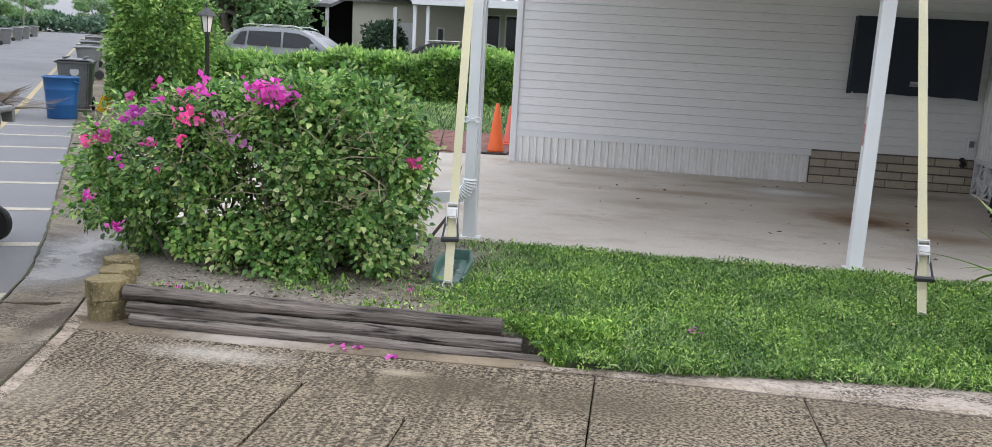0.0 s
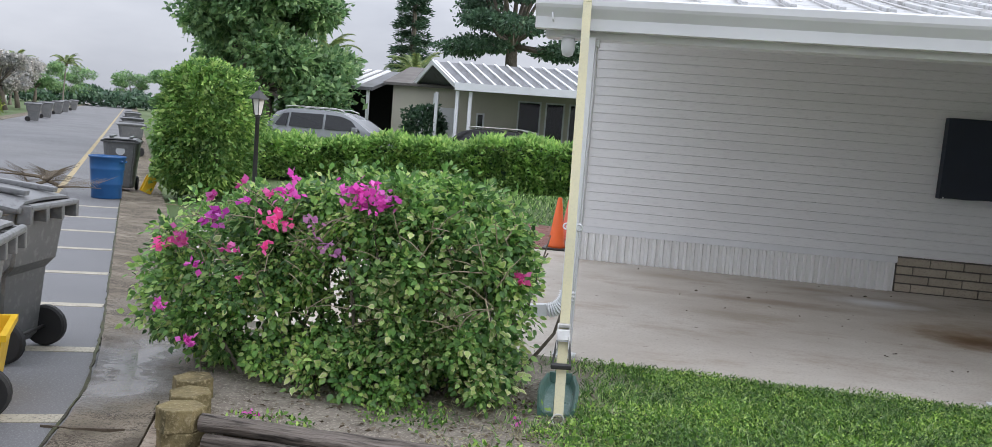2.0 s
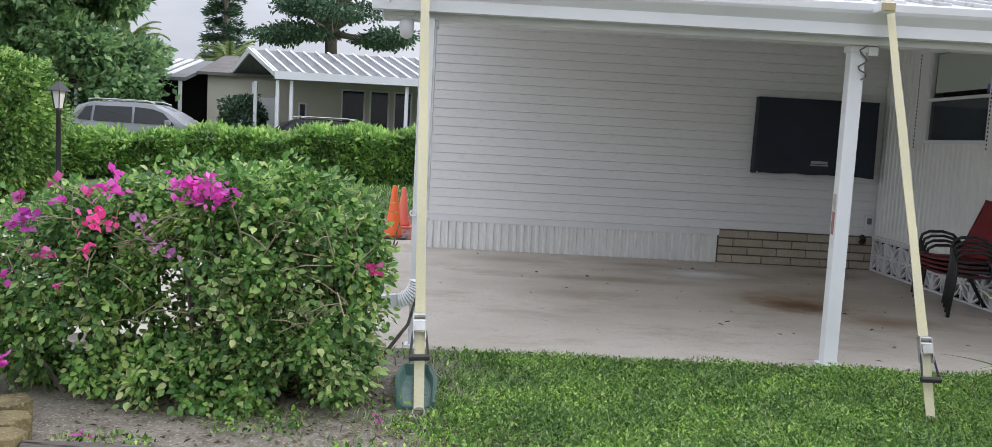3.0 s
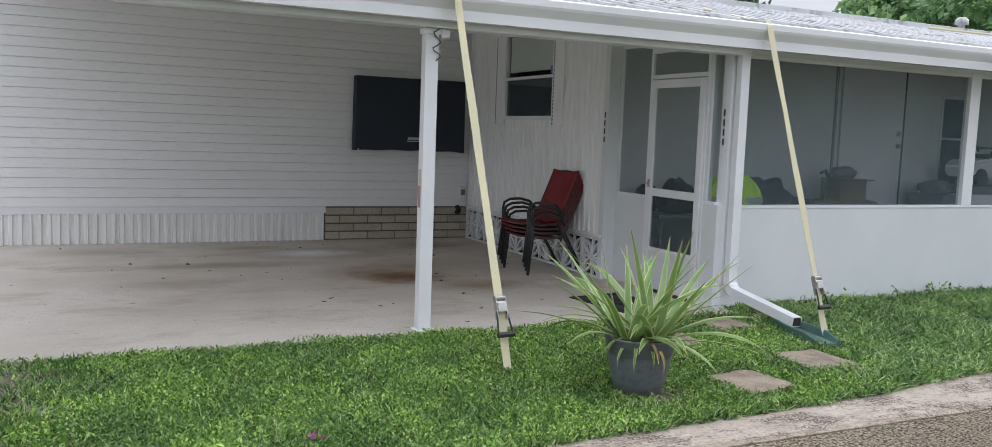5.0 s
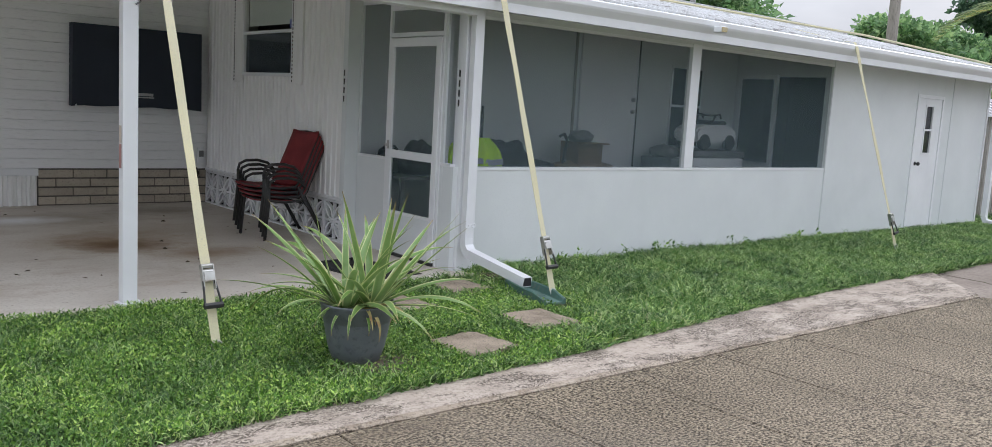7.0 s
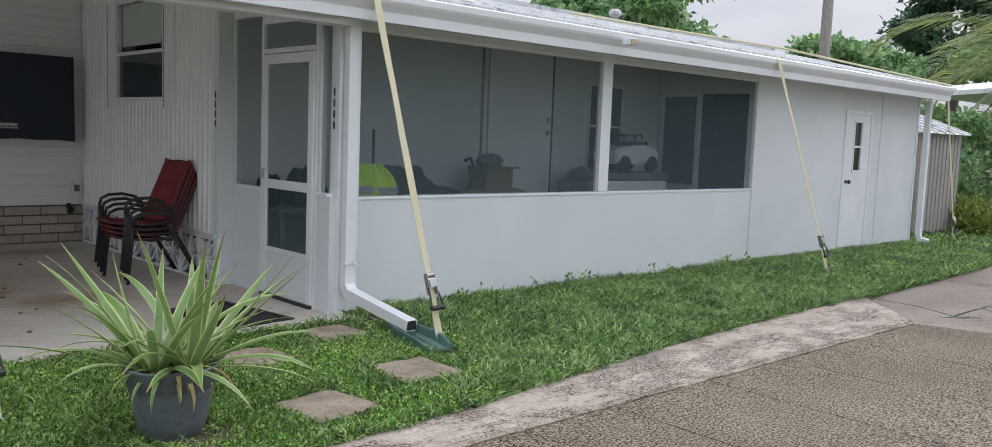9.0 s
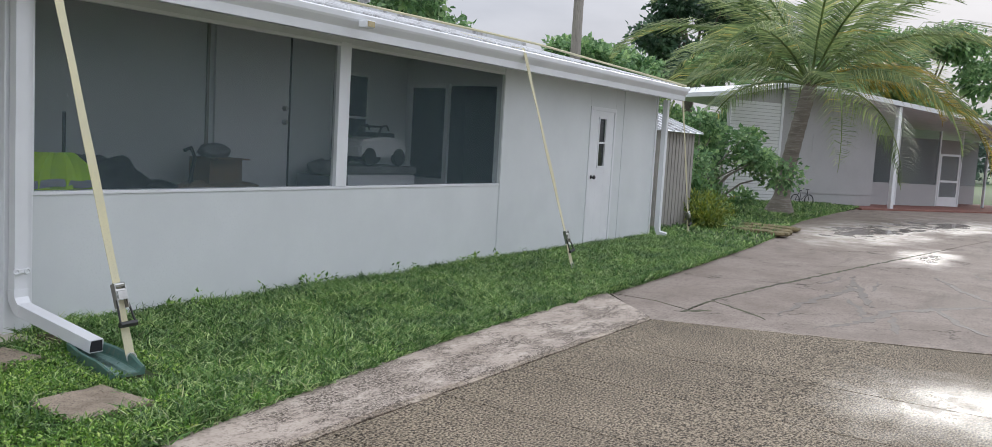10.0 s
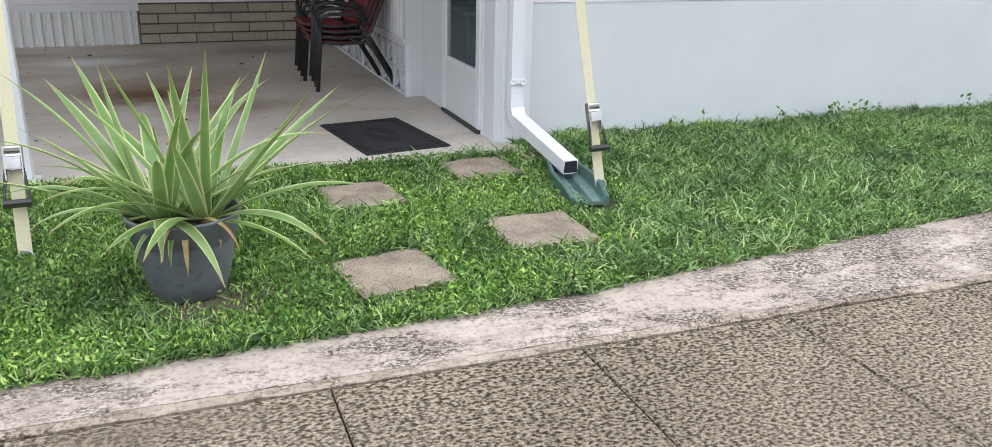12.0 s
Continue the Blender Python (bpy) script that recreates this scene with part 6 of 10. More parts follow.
def build_chairs():
    ch = thing("patio_chair", pose(0, 0, 0), "red sling patio chair with black metal frame, stacked with others", "chair", "stacked patio chairs")
    w = 0.29
    for s in (-1, 1):
        y = s * w
        bm = bmesh.new()
        tube(bm, [(-0.27, y, 0.0), (-0.23, y, 0.42), (-0.235, y, 0.56)], 0.017, seg=8)
        part("front_leg", bm, M["black_metal"], ch, smooth=True)
        bm = bmesh.new()
        tube(bm, [(0.42, y * 0.92, 0.0), (0.22, y * 0.95, 0.34), (0.16, y * 0.96, 0.41)], 0.017, seg=8)
        part("back_leg", bm, M["black_metal"], ch, smooth=True)
        bm = bmesh.new()
        tube(bm, [(-0.235, y, 0.56), (-0.22, y, 0.62), (-0.15, y, 0.655), (-0.02, y, 0.66), (0.10, y, 0.63), (0.18, y * 0.97, 0.55)], 0.015, seg=8)
        part("armrest", bm, M["black_metal"], ch, smooth=True)
        bm = bmesh.new()
        tube(bm, [(-0.26, y * 0.9, 0.43), (-0.05, y * 0.9, 0.40), (0.14, y * 0.9, 0.41), (0.2, y * 0.9, 0.5), (0.40, y * 0.86, 0.98)], 0.015, seg=8)
        part("side_rail", bm, M["black_metal"], ch, smooth=True)
    bm = bmesh.new()
    tube(bm, [(0.40, -w * 0.86, 0.98), (0.405, 0, 0.995), (0.40, w * 0.86, 0.98)], 0.015, seg=8)
    part("top_rail", bm, M["black_metal"], ch, smooth=True)
    for x, z in ((-0.26, 0.42), (0.14, 0.39)):
        bm = bmesh.new()
        tube(bm, [(x, -w * 0.9, z), (x, w * 0.9, z)], 0.013, seg=8)
        part("cross_rail", bm, M["black_metal"], ch, smooth=True)

    def sling(path, name):
        bm = bmesh.new()
        rows = []
        for x, z in path:
            row = []
            for j in range(9):
                f = j / 8 * 2 - 1
                row.append(bm.verts.new((x, f * w * 0.91, z - 0.022 * (1 - f * f))))
            rows.append(row)
        for r0, r1 in zip(rows, rows[1:]):
            for j in range(8):
                bm.faces.new((r0[j], r0[j + 1], r1[j + 1], r1[j]))
        ext = bmesh.ops.extrude_face_region(bm, geom=bm.faces[:])
        for v in ext["geom"]:
            if isinstance(v, bmesh.types.BMVert):
                v.co += Vector((-0.012, 0, 0.012))
        bmesh.ops.recalc_face_normals(bm, faces=bm.faces)
        part(name, bm, M["red_mesh"], ch, smooth=True)

    sling([(-0.275, 0.425), (-0.2, 0.43), (-0.05, 0.41), (0.1, 0.41)], "seat")
    sling([(0.15, 0.44), (0.2, 0.515), (0.3, 0.75), (0.39, 0.97), (0.40, 1.005)], "backrest")
    base = pose(4.215, 9.0, 0.0, 0, 0, 2) @ Matrix.Diagonal((1.0, 0.93, 0.955, 1.0))
    ch.matrix_basis = base
    for k in range(1, 4):
        copy_thing(ch, pose(4.215 - 0.020 * k, 9.0 + 0.006 * k, 0.046 * k, 0, 0, 2 + 0.6 * k))


def build_tv():
    t = thing("outdoor_television", (3.70, 11.83, 1.68), "wall-mounted outdoor television under a black fabric cover", "television")
    bm = bmesh.new()
    w, h, d = 0.765, 0.475, 0.075
    n = 26
    front = []
    for j in range(15):
        z = -h + 2 * h * j / 14
        row = []
        for i in range(n + 1):
            x = -w + 2 * w * i / n
            f = 0.006 * noise.noise(Vector((x * 3, z * 4, 3))) + 0.004 * noise.noise(Vector((x * 9, z * 3, 1)))
            zz = z
            if j == 0:
                zz += 0.005 * math.sin(i * 0.9) - 0.014 * abs(x / w) ** 3
            xx = x * (1 + 0.012 * (0.5 - j / 14))
            row.append(bm.verts.new((xx, -d - f, zz)))
        front.append(row)
    for r0, r1 in zip(front, front[1:]):
        for i in range(n):
            bm.faces.new((r0[i], r0[i + 1], r1[i + 1], r1[i]))
    ext = bmesh.ops.extrude_face_region(bm, geom=bm.faces[:])
    for v in ext["geom"]:
        if isinstance(v, bmesh.types.BMVert):
            v.co.y = d
    bmesh.ops.recalc_face_normals(bm, faces=bm.faces)
    part("cover", bm, M["cover"], t, smooth=False)
    part("logo_bar", boxes((-0.06, 0.17, -d - 0.009, -d - 0.003, -0.36, -0.345), (-0.05, 0.16, -d - 0.009, -d - 0.003, -0.335, -0.30)), plain("pale_grey_print", (0.42, 0.42, 0.43), 0.6), t, "pale printed bars on the cover")
    part("wall_bracket", boxes((-0.2, 0.2, d, 0.115, -0.2, 0.2), bevel=0.006), M["black_metal"], t, "black wall bracket")
    part("tag", boxes((-w + 0.03, -w + 0.045, -d - 0.006, -d - 0.001, -h - 0.028, -h + 0.01)), M["trim"], t, "small white tag")


def build_small_wall_things():
    # outlet with a tap and a short hose in the wall's corner
    o = thing("outdoor_outlet", (4.52, 11.90, 0.62), "white weatherproof outlet box in the wall corner", "outlet")
    part("box", boxes((-0.04, 0.04, -0.03, 0.025, -0.1, 0.1), bevel=0.006), M["trim"], o)
    part("cover", boxes((-0.03, 0.03, -0.038, -0.0305, -0.02, 0.06), bevel=0.003), M["bin_grey"], o)
    bm = bmesh.new()
    tube(bm, [(0, 0.06, 0.0), (0, -0.03, 0.0), (-0.02, -0.10, 0.04), (-0.07, -0.16, 0.09)], [0.025, 0.025, 0.03, 0.034], seg=10)
    solo("hose_stub", bm, M["rubber"], "short black hose stub sticking out of the brickwork", "hose", at=(4.45, 11.88, 0.36))
    # rows of dark digits replaced by plain bars
    for x, y, z, w in ((4.606, 8.38, 1.74, 0.016), (4.797, 6.73, 1.76, 0.016)):
        s = thing("house_number", (x, y, z), "upright row of small dark number bars on the wall", "house number", "house numbers")
        for k in range(4):
            part("digit_bar", boxes((-0.006, 0.0, -w / 2, w / 2, -0.085 * k - 0.058, -0.085 * k), bevel=0.001), M["black_metal"], s)
    flood_light("eave_light", (2.0, 6.24, 2.42), "weathered amber floodlight on the gutter above the post")
    flood_light("eave_light", (7.72, 6.24, 2.37), "weathered amber floodlight on the porch gutter")
    c = thing("security_camera", (-1.07, 6.52, 2.20), "white round security camera hanging under the eave", "camera")
    bm = bmesh.new()
    lathe(bm, [(0.02, 0.02), (0.045, 0.01), (0.05, -0.02), (0.048, -0.06), (0.036, -0.1), (0.01, -0.112)], 16)
    part("dome", bm, M["trim"], c, smooth=True)
    bm = bmesh.new()
    tube(bm, [(0, 0, 0.015), (0, 0, 0.07)], 0.016)
    box(bm, -0.05, 0.05, -0.05, 0.05, 0.035, 0.06)
    part("mount", bm, M["trim"], c)
    c2 = thing("security_camera", (15.92, 6.45, 2.40), "white bullet camera on the far eave corner", "camera")
    bm = bmesh.new()
    tube(bm, [(-0.02, 0, 0.05), (0.14, -0.05, 0.07)], 0.035, seg=10)
    part("body", bm, M["trim"], c2)
    bm = bmesh.new()
    tube(bm, [(-0.04, 0.0, 0.0), (0.02, -0.01, 0.05)], 0.015)
    box(bm, -0.09, -0.03, -0.05, 0.05, -0.05, 0.05)
    part("mount", bm, M["trim"], c2)
    # soffit cable
    bm = bmesh.new()
    tube(bm, [(-1.2, 6.4, 2.47), (-1.17, 6.36, 2.32), (-1.16, 6.48, 2.26)], 0.006, seg=6)
    solo("camera_cable", bm, M["trim"], "thin white cable hanging from the eave", "cable")


def build_cones():
    def cone(at, mat, h, label):
        c = thing("traffic_cone", at, label, "traffic cone", "traffic cones")
        bm = bmesh.new()
        lathe(bm, [(0.125 * h / 0.7, 0.03), (0.115 * h / 0.7, 0.06), (0.03, h - 0.01), (0.02, h), (0.008, h - 0.004)], 20)
        part("cone", bm, mat, c, smooth=True)
        part("base", boxes((-0.18, 0.18, -0.18, 0.18, 0, 0.03), bevel=0.01), M["black_metal"] if mat is M["orange"] else mat, c, "dark square base")
    cone((-1.70, 12.72, 0.0), M["orange"], 0.73, "orange plastic traffic cone with a dark base beside the house")
    cone((-1.70, 14.2, 0.0), M["red_cone"], 0.62, "faded red traffic cone behind the house corner")


build_posts()
build_straps()
build_downspout()
build_pavers()
build_mat()
build_chairs()
build_tv()
build_small_wall_things()
build_cones()


# ---- planting by the drive ----
def build_edging():
    e = thing("timber_edging", (0, 0, 0), "three stacked weathered round timbers edging the planting bed", "timber edging")
    for (xa, ya, xb, yb, z, r) in ((-2.46, 4.285, -0.32, 4.335, -0.008, 0.046), (-2.42, 4.245, -0.20, 4.275, -0.085, 0.042), (-2.38, 4.205, -0.07, 4.20, -0.133, 0.036)):
        bm = bmesh.new()
        n = 26
        pts = [(xa + (xb - xa) * k / n, ya + (yb - ya) * k / n + 0.008 * noise.noise(Vector((k * 0.2, z * 40, 0))), z + 0.007 * noise.noise(Vector((k * 0.17, 5, z * 30)))) for k in range(n + 1)]
        tube(bm, pts, [r * (1 + 0.13 * noise.noise(Vector((k * 0.6, z * 20, 2)))) for k in range(n + 1)], seg=14)
        part("log", bm, M["wood_log"], e)
    part("backing_soil", boxes((-2.36, -0.3, 4.315, 4.345, -0.2, -0.045)), M["dirt"], e, "dark soil packed behind the timbers")
    # mossy blocks at the corner, in two courses that curve back along the street
    spots = [(-2.57, 4.28, 10), (-2.65, 4.51, 55), (-2.77, 4.75, 60)]
    for k, (x, y, rot) in enumerate(spots):
        for c in range(2):
            bm = bmesh.new()
            lathe(bm, [(0.103, 0.0), (0.107, 0.006), (0.106, 0.110), (0.102, 0.115)], 6)
            bmesh.ops.subdivide_edges(bm, edges=bm.edges, cuts=1)
            for v in bm.verts:
                v.co += Vector((1, 1, 0.4)) * 0.007 * noise.noise(v.co * 12 + Vector((k, c, 0)))
                v.co.x *= 1.12
            solo("edging_block", bm, M["stump"], "mossy brown concrete edging block at the bed corner", "edging block", "edging blocks", at=pose(x, y, -0.165 + 0.116 * c, 0, 0, rot + 13 * c))


def build_bougainvillea():
    bush = thing("bougainvillea", (-2.1, 5.55, -0.06), "clipped bougainvillea bush with magenta and coral bracts", "bush")
    # stems
    rng = random.Random(4)
    for k in range(26):
        bm = bmesh.new()
        x, y = rng.uniform(-0.7, 0.95), rng.uniform(-0.3, 0.3)
        tip = Vector((x * 1.25 + rng.uniform(-0.2, 0.2), y * 1.6 + rng.uniform(-0.2, 0.2), rng.uniform(0.55, 1.2)))
        a = Vector((x, y, -0.05))
        mid = a.lerp(tip, 0.5) + Vector((rng.uniform(-0.12, 0.12), rng.uniform(-0.12, 0.12), 0.05))
        tube(bm, [a, mid, tip], [0.016, 0.011, 0.004], seg=5)
        part("stem", bm, M["bark"], bush, "thin brown stem")
    # leaves grow in sprays: a spray's centre sits on the outer skin, its leaves fan out round one direction
    rng2 = np.random.default_rng(8)
    seats, outs = [], []
    for n, cc, rr, sd in ((420, (0.26, -0.02, 0.62), (0.76, 0.50, 0.60), 11), (330, (-0.64, 0.0, 0.50), (0.70, 0.50, 0.46), 12), (210, (0.42, 0.05, 0.86), (0.56, 0.42, 0.37), 13), (110, (0.48, -0.28, 0.20), (0.52, 0.27, 0.22), 14), (170, (-0.15, 0.0, 0.80), (0.60, 0.42, 0.40), 15), (60, (-0.95, 0.05, 0.66), (0.36, 0.36, 0.36), 16), (40, (0.05, -0.36, 0.14), (0.36, 0.2, 0.13), 17)):
        p, d = blob_points(n, cc, rr, sd, hollow=0.84, power=2.5, lump=0.17, lumps=3.6)
        seats.append(p)
        outs.append(d)
    seats, outs = np.concatenate(seats), np.concatenate(outs)
    keep = (seats[:, 2] > 0.05) & (seats[:, 1] < 0.42)

    def open_spots(p):
        """Where the growth is so thin that the pale slab behind shows through."""
        back = p[:, 1] + 0.25
        return sum(k * np.exp(-(((p[:, 0] - x + 0.35 * back) / rx) ** 2 + ((p[:, 2] - z + 0.22 * back) / rz) ** 2)) for x, z, rx, rz, k in ((-0.26, 0.39, 0.10, 0.11, 1.0), (-0.12, 0.68, 0.13, 0.10, 0.85), (0.10, 0.80, 0.16, 0.08, 0.82), (-0.58, 0.31, 0.12, 0.08, 0.95), (0.02, 0.46, 0.14, 0.12, 0.85)))

    keep &= rng2.random(len(seats)) > open_spots(seats)
    seats, outs = seats[keep], unit(outs[keep] + np.array([0, -0.15, 0.25]))
    cream = (seats[:, 0] > -0.35) & (seats[:, 2] < 0.95) & (rng2.random(len(seats)) < 0.38)
    for chosen, mat, words, sd in ((~cream, "leaf_boug", "dense green leaves in sprays", 5), (cream, "leaf_varieg", "green leaves with cream edges", 6)):
        c0, d0 = seats[chosen], outs[chosen]
        per = 36
        c1, d1 = np.repeat(c0, per, 0), np.repeat(d0, per, 0)
        q = rng2.normal(0, 1, c1.shape)
        fan = np.abs(rng2.normal(0, 1, (len(c1), 1)))
        p = c1 + q * 0.038 + d1 * (np.minimum(fan, 1.6) * 0.04 - 0.03) + np.repeat(rng2.normal(0, 0.02, c0.shape), per, 0)
        # the blades hang out of the spray with their upper sides to the light
        w = d1 * 0.45 + q * 0.6 + np.array([0, 0, -0.35])
        look_way = d1 * 0.8 + np.array([0, -0.1, 0.55])
        ok = (p[:, 2] > 0.0) & (rng2.random(len(p)) > 0.8 * open_spots(p))
        p, w, look_way = p[ok], w[ok], look_way[ok]
        ob = new("foliage", leaves("foliage", p, w, rng2.uniform(0.028, 0.058, len(p)), M[mat], width=0.70, seed=sd, oval=True, face=look_way))
        ob.parent = bush
        tagged(ob, words, kind="stuff")
    # sparse shaded leaves further in
    p, d = blob_points(3600, (-0.12, 0.05, 0.56), (1.0, 0.42, 0.50), 19, hollow=0.35, power=3.0, lump=0.1)
    ok = (p[:, 2] > 0.08) & (rng2.random(len(p)) > 1.3 * open_spots(p))
    ob = new("inner_foliage", leaves("inner_foliage", p[ok], look_out(d[ok], 3, 0.9, 0.2), rng2.uniform(0.035, 0.06, ok.sum()), M["leaf_boug"], width=0.7, seed=7, oval=True))
    ob.parent = bush
    tagged(ob, "shaded green leaves inside the bush", kind="stuff")
    # long shoots standing out of the outline
    bm = bmesh.new()
    sp, sw = [], []
    for k in range(120):
        a = rng.uniform(0, 6.28)
        base = Vector((rng.uniform(-1.2, 0.95), rng.uniform(-0.46, 0.3), rng.uniform(0.55, 1.0)))
        base.z += 0.13 * smooth01((base.x + 0.6) / 0.8)
        d = Vector((math.cos(a) * 0.5, math.sin(a) * 0.5 - 0.2, rng.uniform(0.1, 1.0))).normalized()
        L = rng.uniform(0.10, 0.27)
        tube(bm, [base, base + d * L * 0.6, base + d * L + Vector((0, 0, -0.03))], [0.004, 0.003, 0.002], seg=4)
        for q in range(8):
            f = rng.uniform(0.2, 1)
            sp.append(base + d * L * f)
            sw.append(Vector((rng.uniform(-1, 1), rng.uniform(-1, 1), rng.uniform(-0.4, 0.8))))
    for k in range(60):
        base = Vector((rng.uniform(-1.0, 0.95), rng.uniform(-0.52, -0.35), rng.uniform(0.45, 1.05)))
        d = Vector((rng.uniform(-1, 1), rng.uniform(-0.5, 0.0), rng.uniform(-0.2, 0.8))).normalized() * rng.uniform(0.12, 0.3)
        tube(bm, [base, base + d * 0.5 + Vector((0, -0.02, 0.02)), base + d], [0.004, 0.003, 0.002], seg=4)
    tagged(part("twig_growth", bm, M["twig"], bush), kind="stuff")
    ob = new("shoot_leaves", leaves("shoot_leaves", np.array(sp), np.array(sw), rng2.uniform(0.035, 0.06, len(sp)), M["leaf_boug"], width=0.7, seed=6, oval=True))
    ob.parent = bush
    tagged(ob, kind="stuff")
    # bract clusters: place on the front and top, spread, how many, colour
    spots = [(0.15, -0.44, 1.13, 0.12, 100, "magenta"), (0.29, -0.45, 1.09, 0.07, 40, "magenta"), (-0.33, -0.42, 1.10, 0.05, 30, "magenta"), (-0.33, -0.36, 1.20, 0.03, 8, "magenta"), (-0.76, -0.48, 0.93, 0.06, 32, "magenta"),
             (-0.33, -0.54, 0.94, 0.07, 36, "coral"), (-0.95, -0.48, 0.78, 0.06, 28, "coral"), (-1.10, -0.44, 0.74, 0.05, 18, "coral"), (-0.62, -0.54, 0.76, 0.035, 12, "coral"), (-0.80, -0.42, 1.03, 0.03, 10, "coral"), (-0.38, -0.57, 0.80, 0.03, 10, "coral"),
             (-1.0, -0.58, 0.41, 0.03, 14, "magenta"), (-0.78, -0.64, 0.24, 0.035, 18, "magenta"), (-0.10, -0.53, 0.96, 0.04, 12, "lilac"), (1.05, -0.2, 0.72, 0.035, 14, "coral"), (-0.55, -0.48, 1.04, 0.025, 9, "magenta"), (0.0, -0.57, 0.86, 0.05, 14, "lilac"), (-0.45, -0.42, 1.08, 0.03, 9, "coral"), (-0.79, -0.6, 0.66, 0.03, 9, "magenta"), (0.1, -0.58, 0.80, 0.03, 7, "lilac"), (-0.62, -0.40, 1.12, 0.025, 7, "coral"), (-0.5, -0.6, 0.62, 0.02, 5, "coral")]
    for k, (x, y, z, s, n, col) in enumerate(spots):
        r3 = np.random.default_rng(100 + k)
        q = np.array([x - (0.0 if x < -0.2 else 0.04), y - 0.03, z + 0.05]) + r3.normal(0, 1, (n, 3)) * np.array([s, s * 0.7, s * 0.62]) * 0.58
        ob = new("flower_head", leaves("flower_head", q, r3.normal(0, 1, (n, 3)) + np.array([0, -0.6, 0.3]), r3.uniform(0.036, 0.058, n), M[col], width=0.85, seed=k))
        ob.parent = bush
        tagged(ob, {"coral": "coral pink", "lilac": "faded lilac"}.get(col, col) + " bracts", kind="stuff")


def fallen(at, col, k):
    rr = np.random.default_rng(300 + k)
    q = np.array([0, 0, 0.012]) + rr.normal(0, 1, (6, 3)) * np.array([0.018, 0.018, 0.006])
    ob = new("fallen_bract", leaves("fallen_bract", q, rr.normal(0, 1, (6, 3)) * np.array([1, 1, 0.2]), 0.035, M[col], width=0.85, seed=k))
    ob.location = at
    tagged(ob, "fallen magenta bract lying on the ground", "flower petal", "fallen bracts")


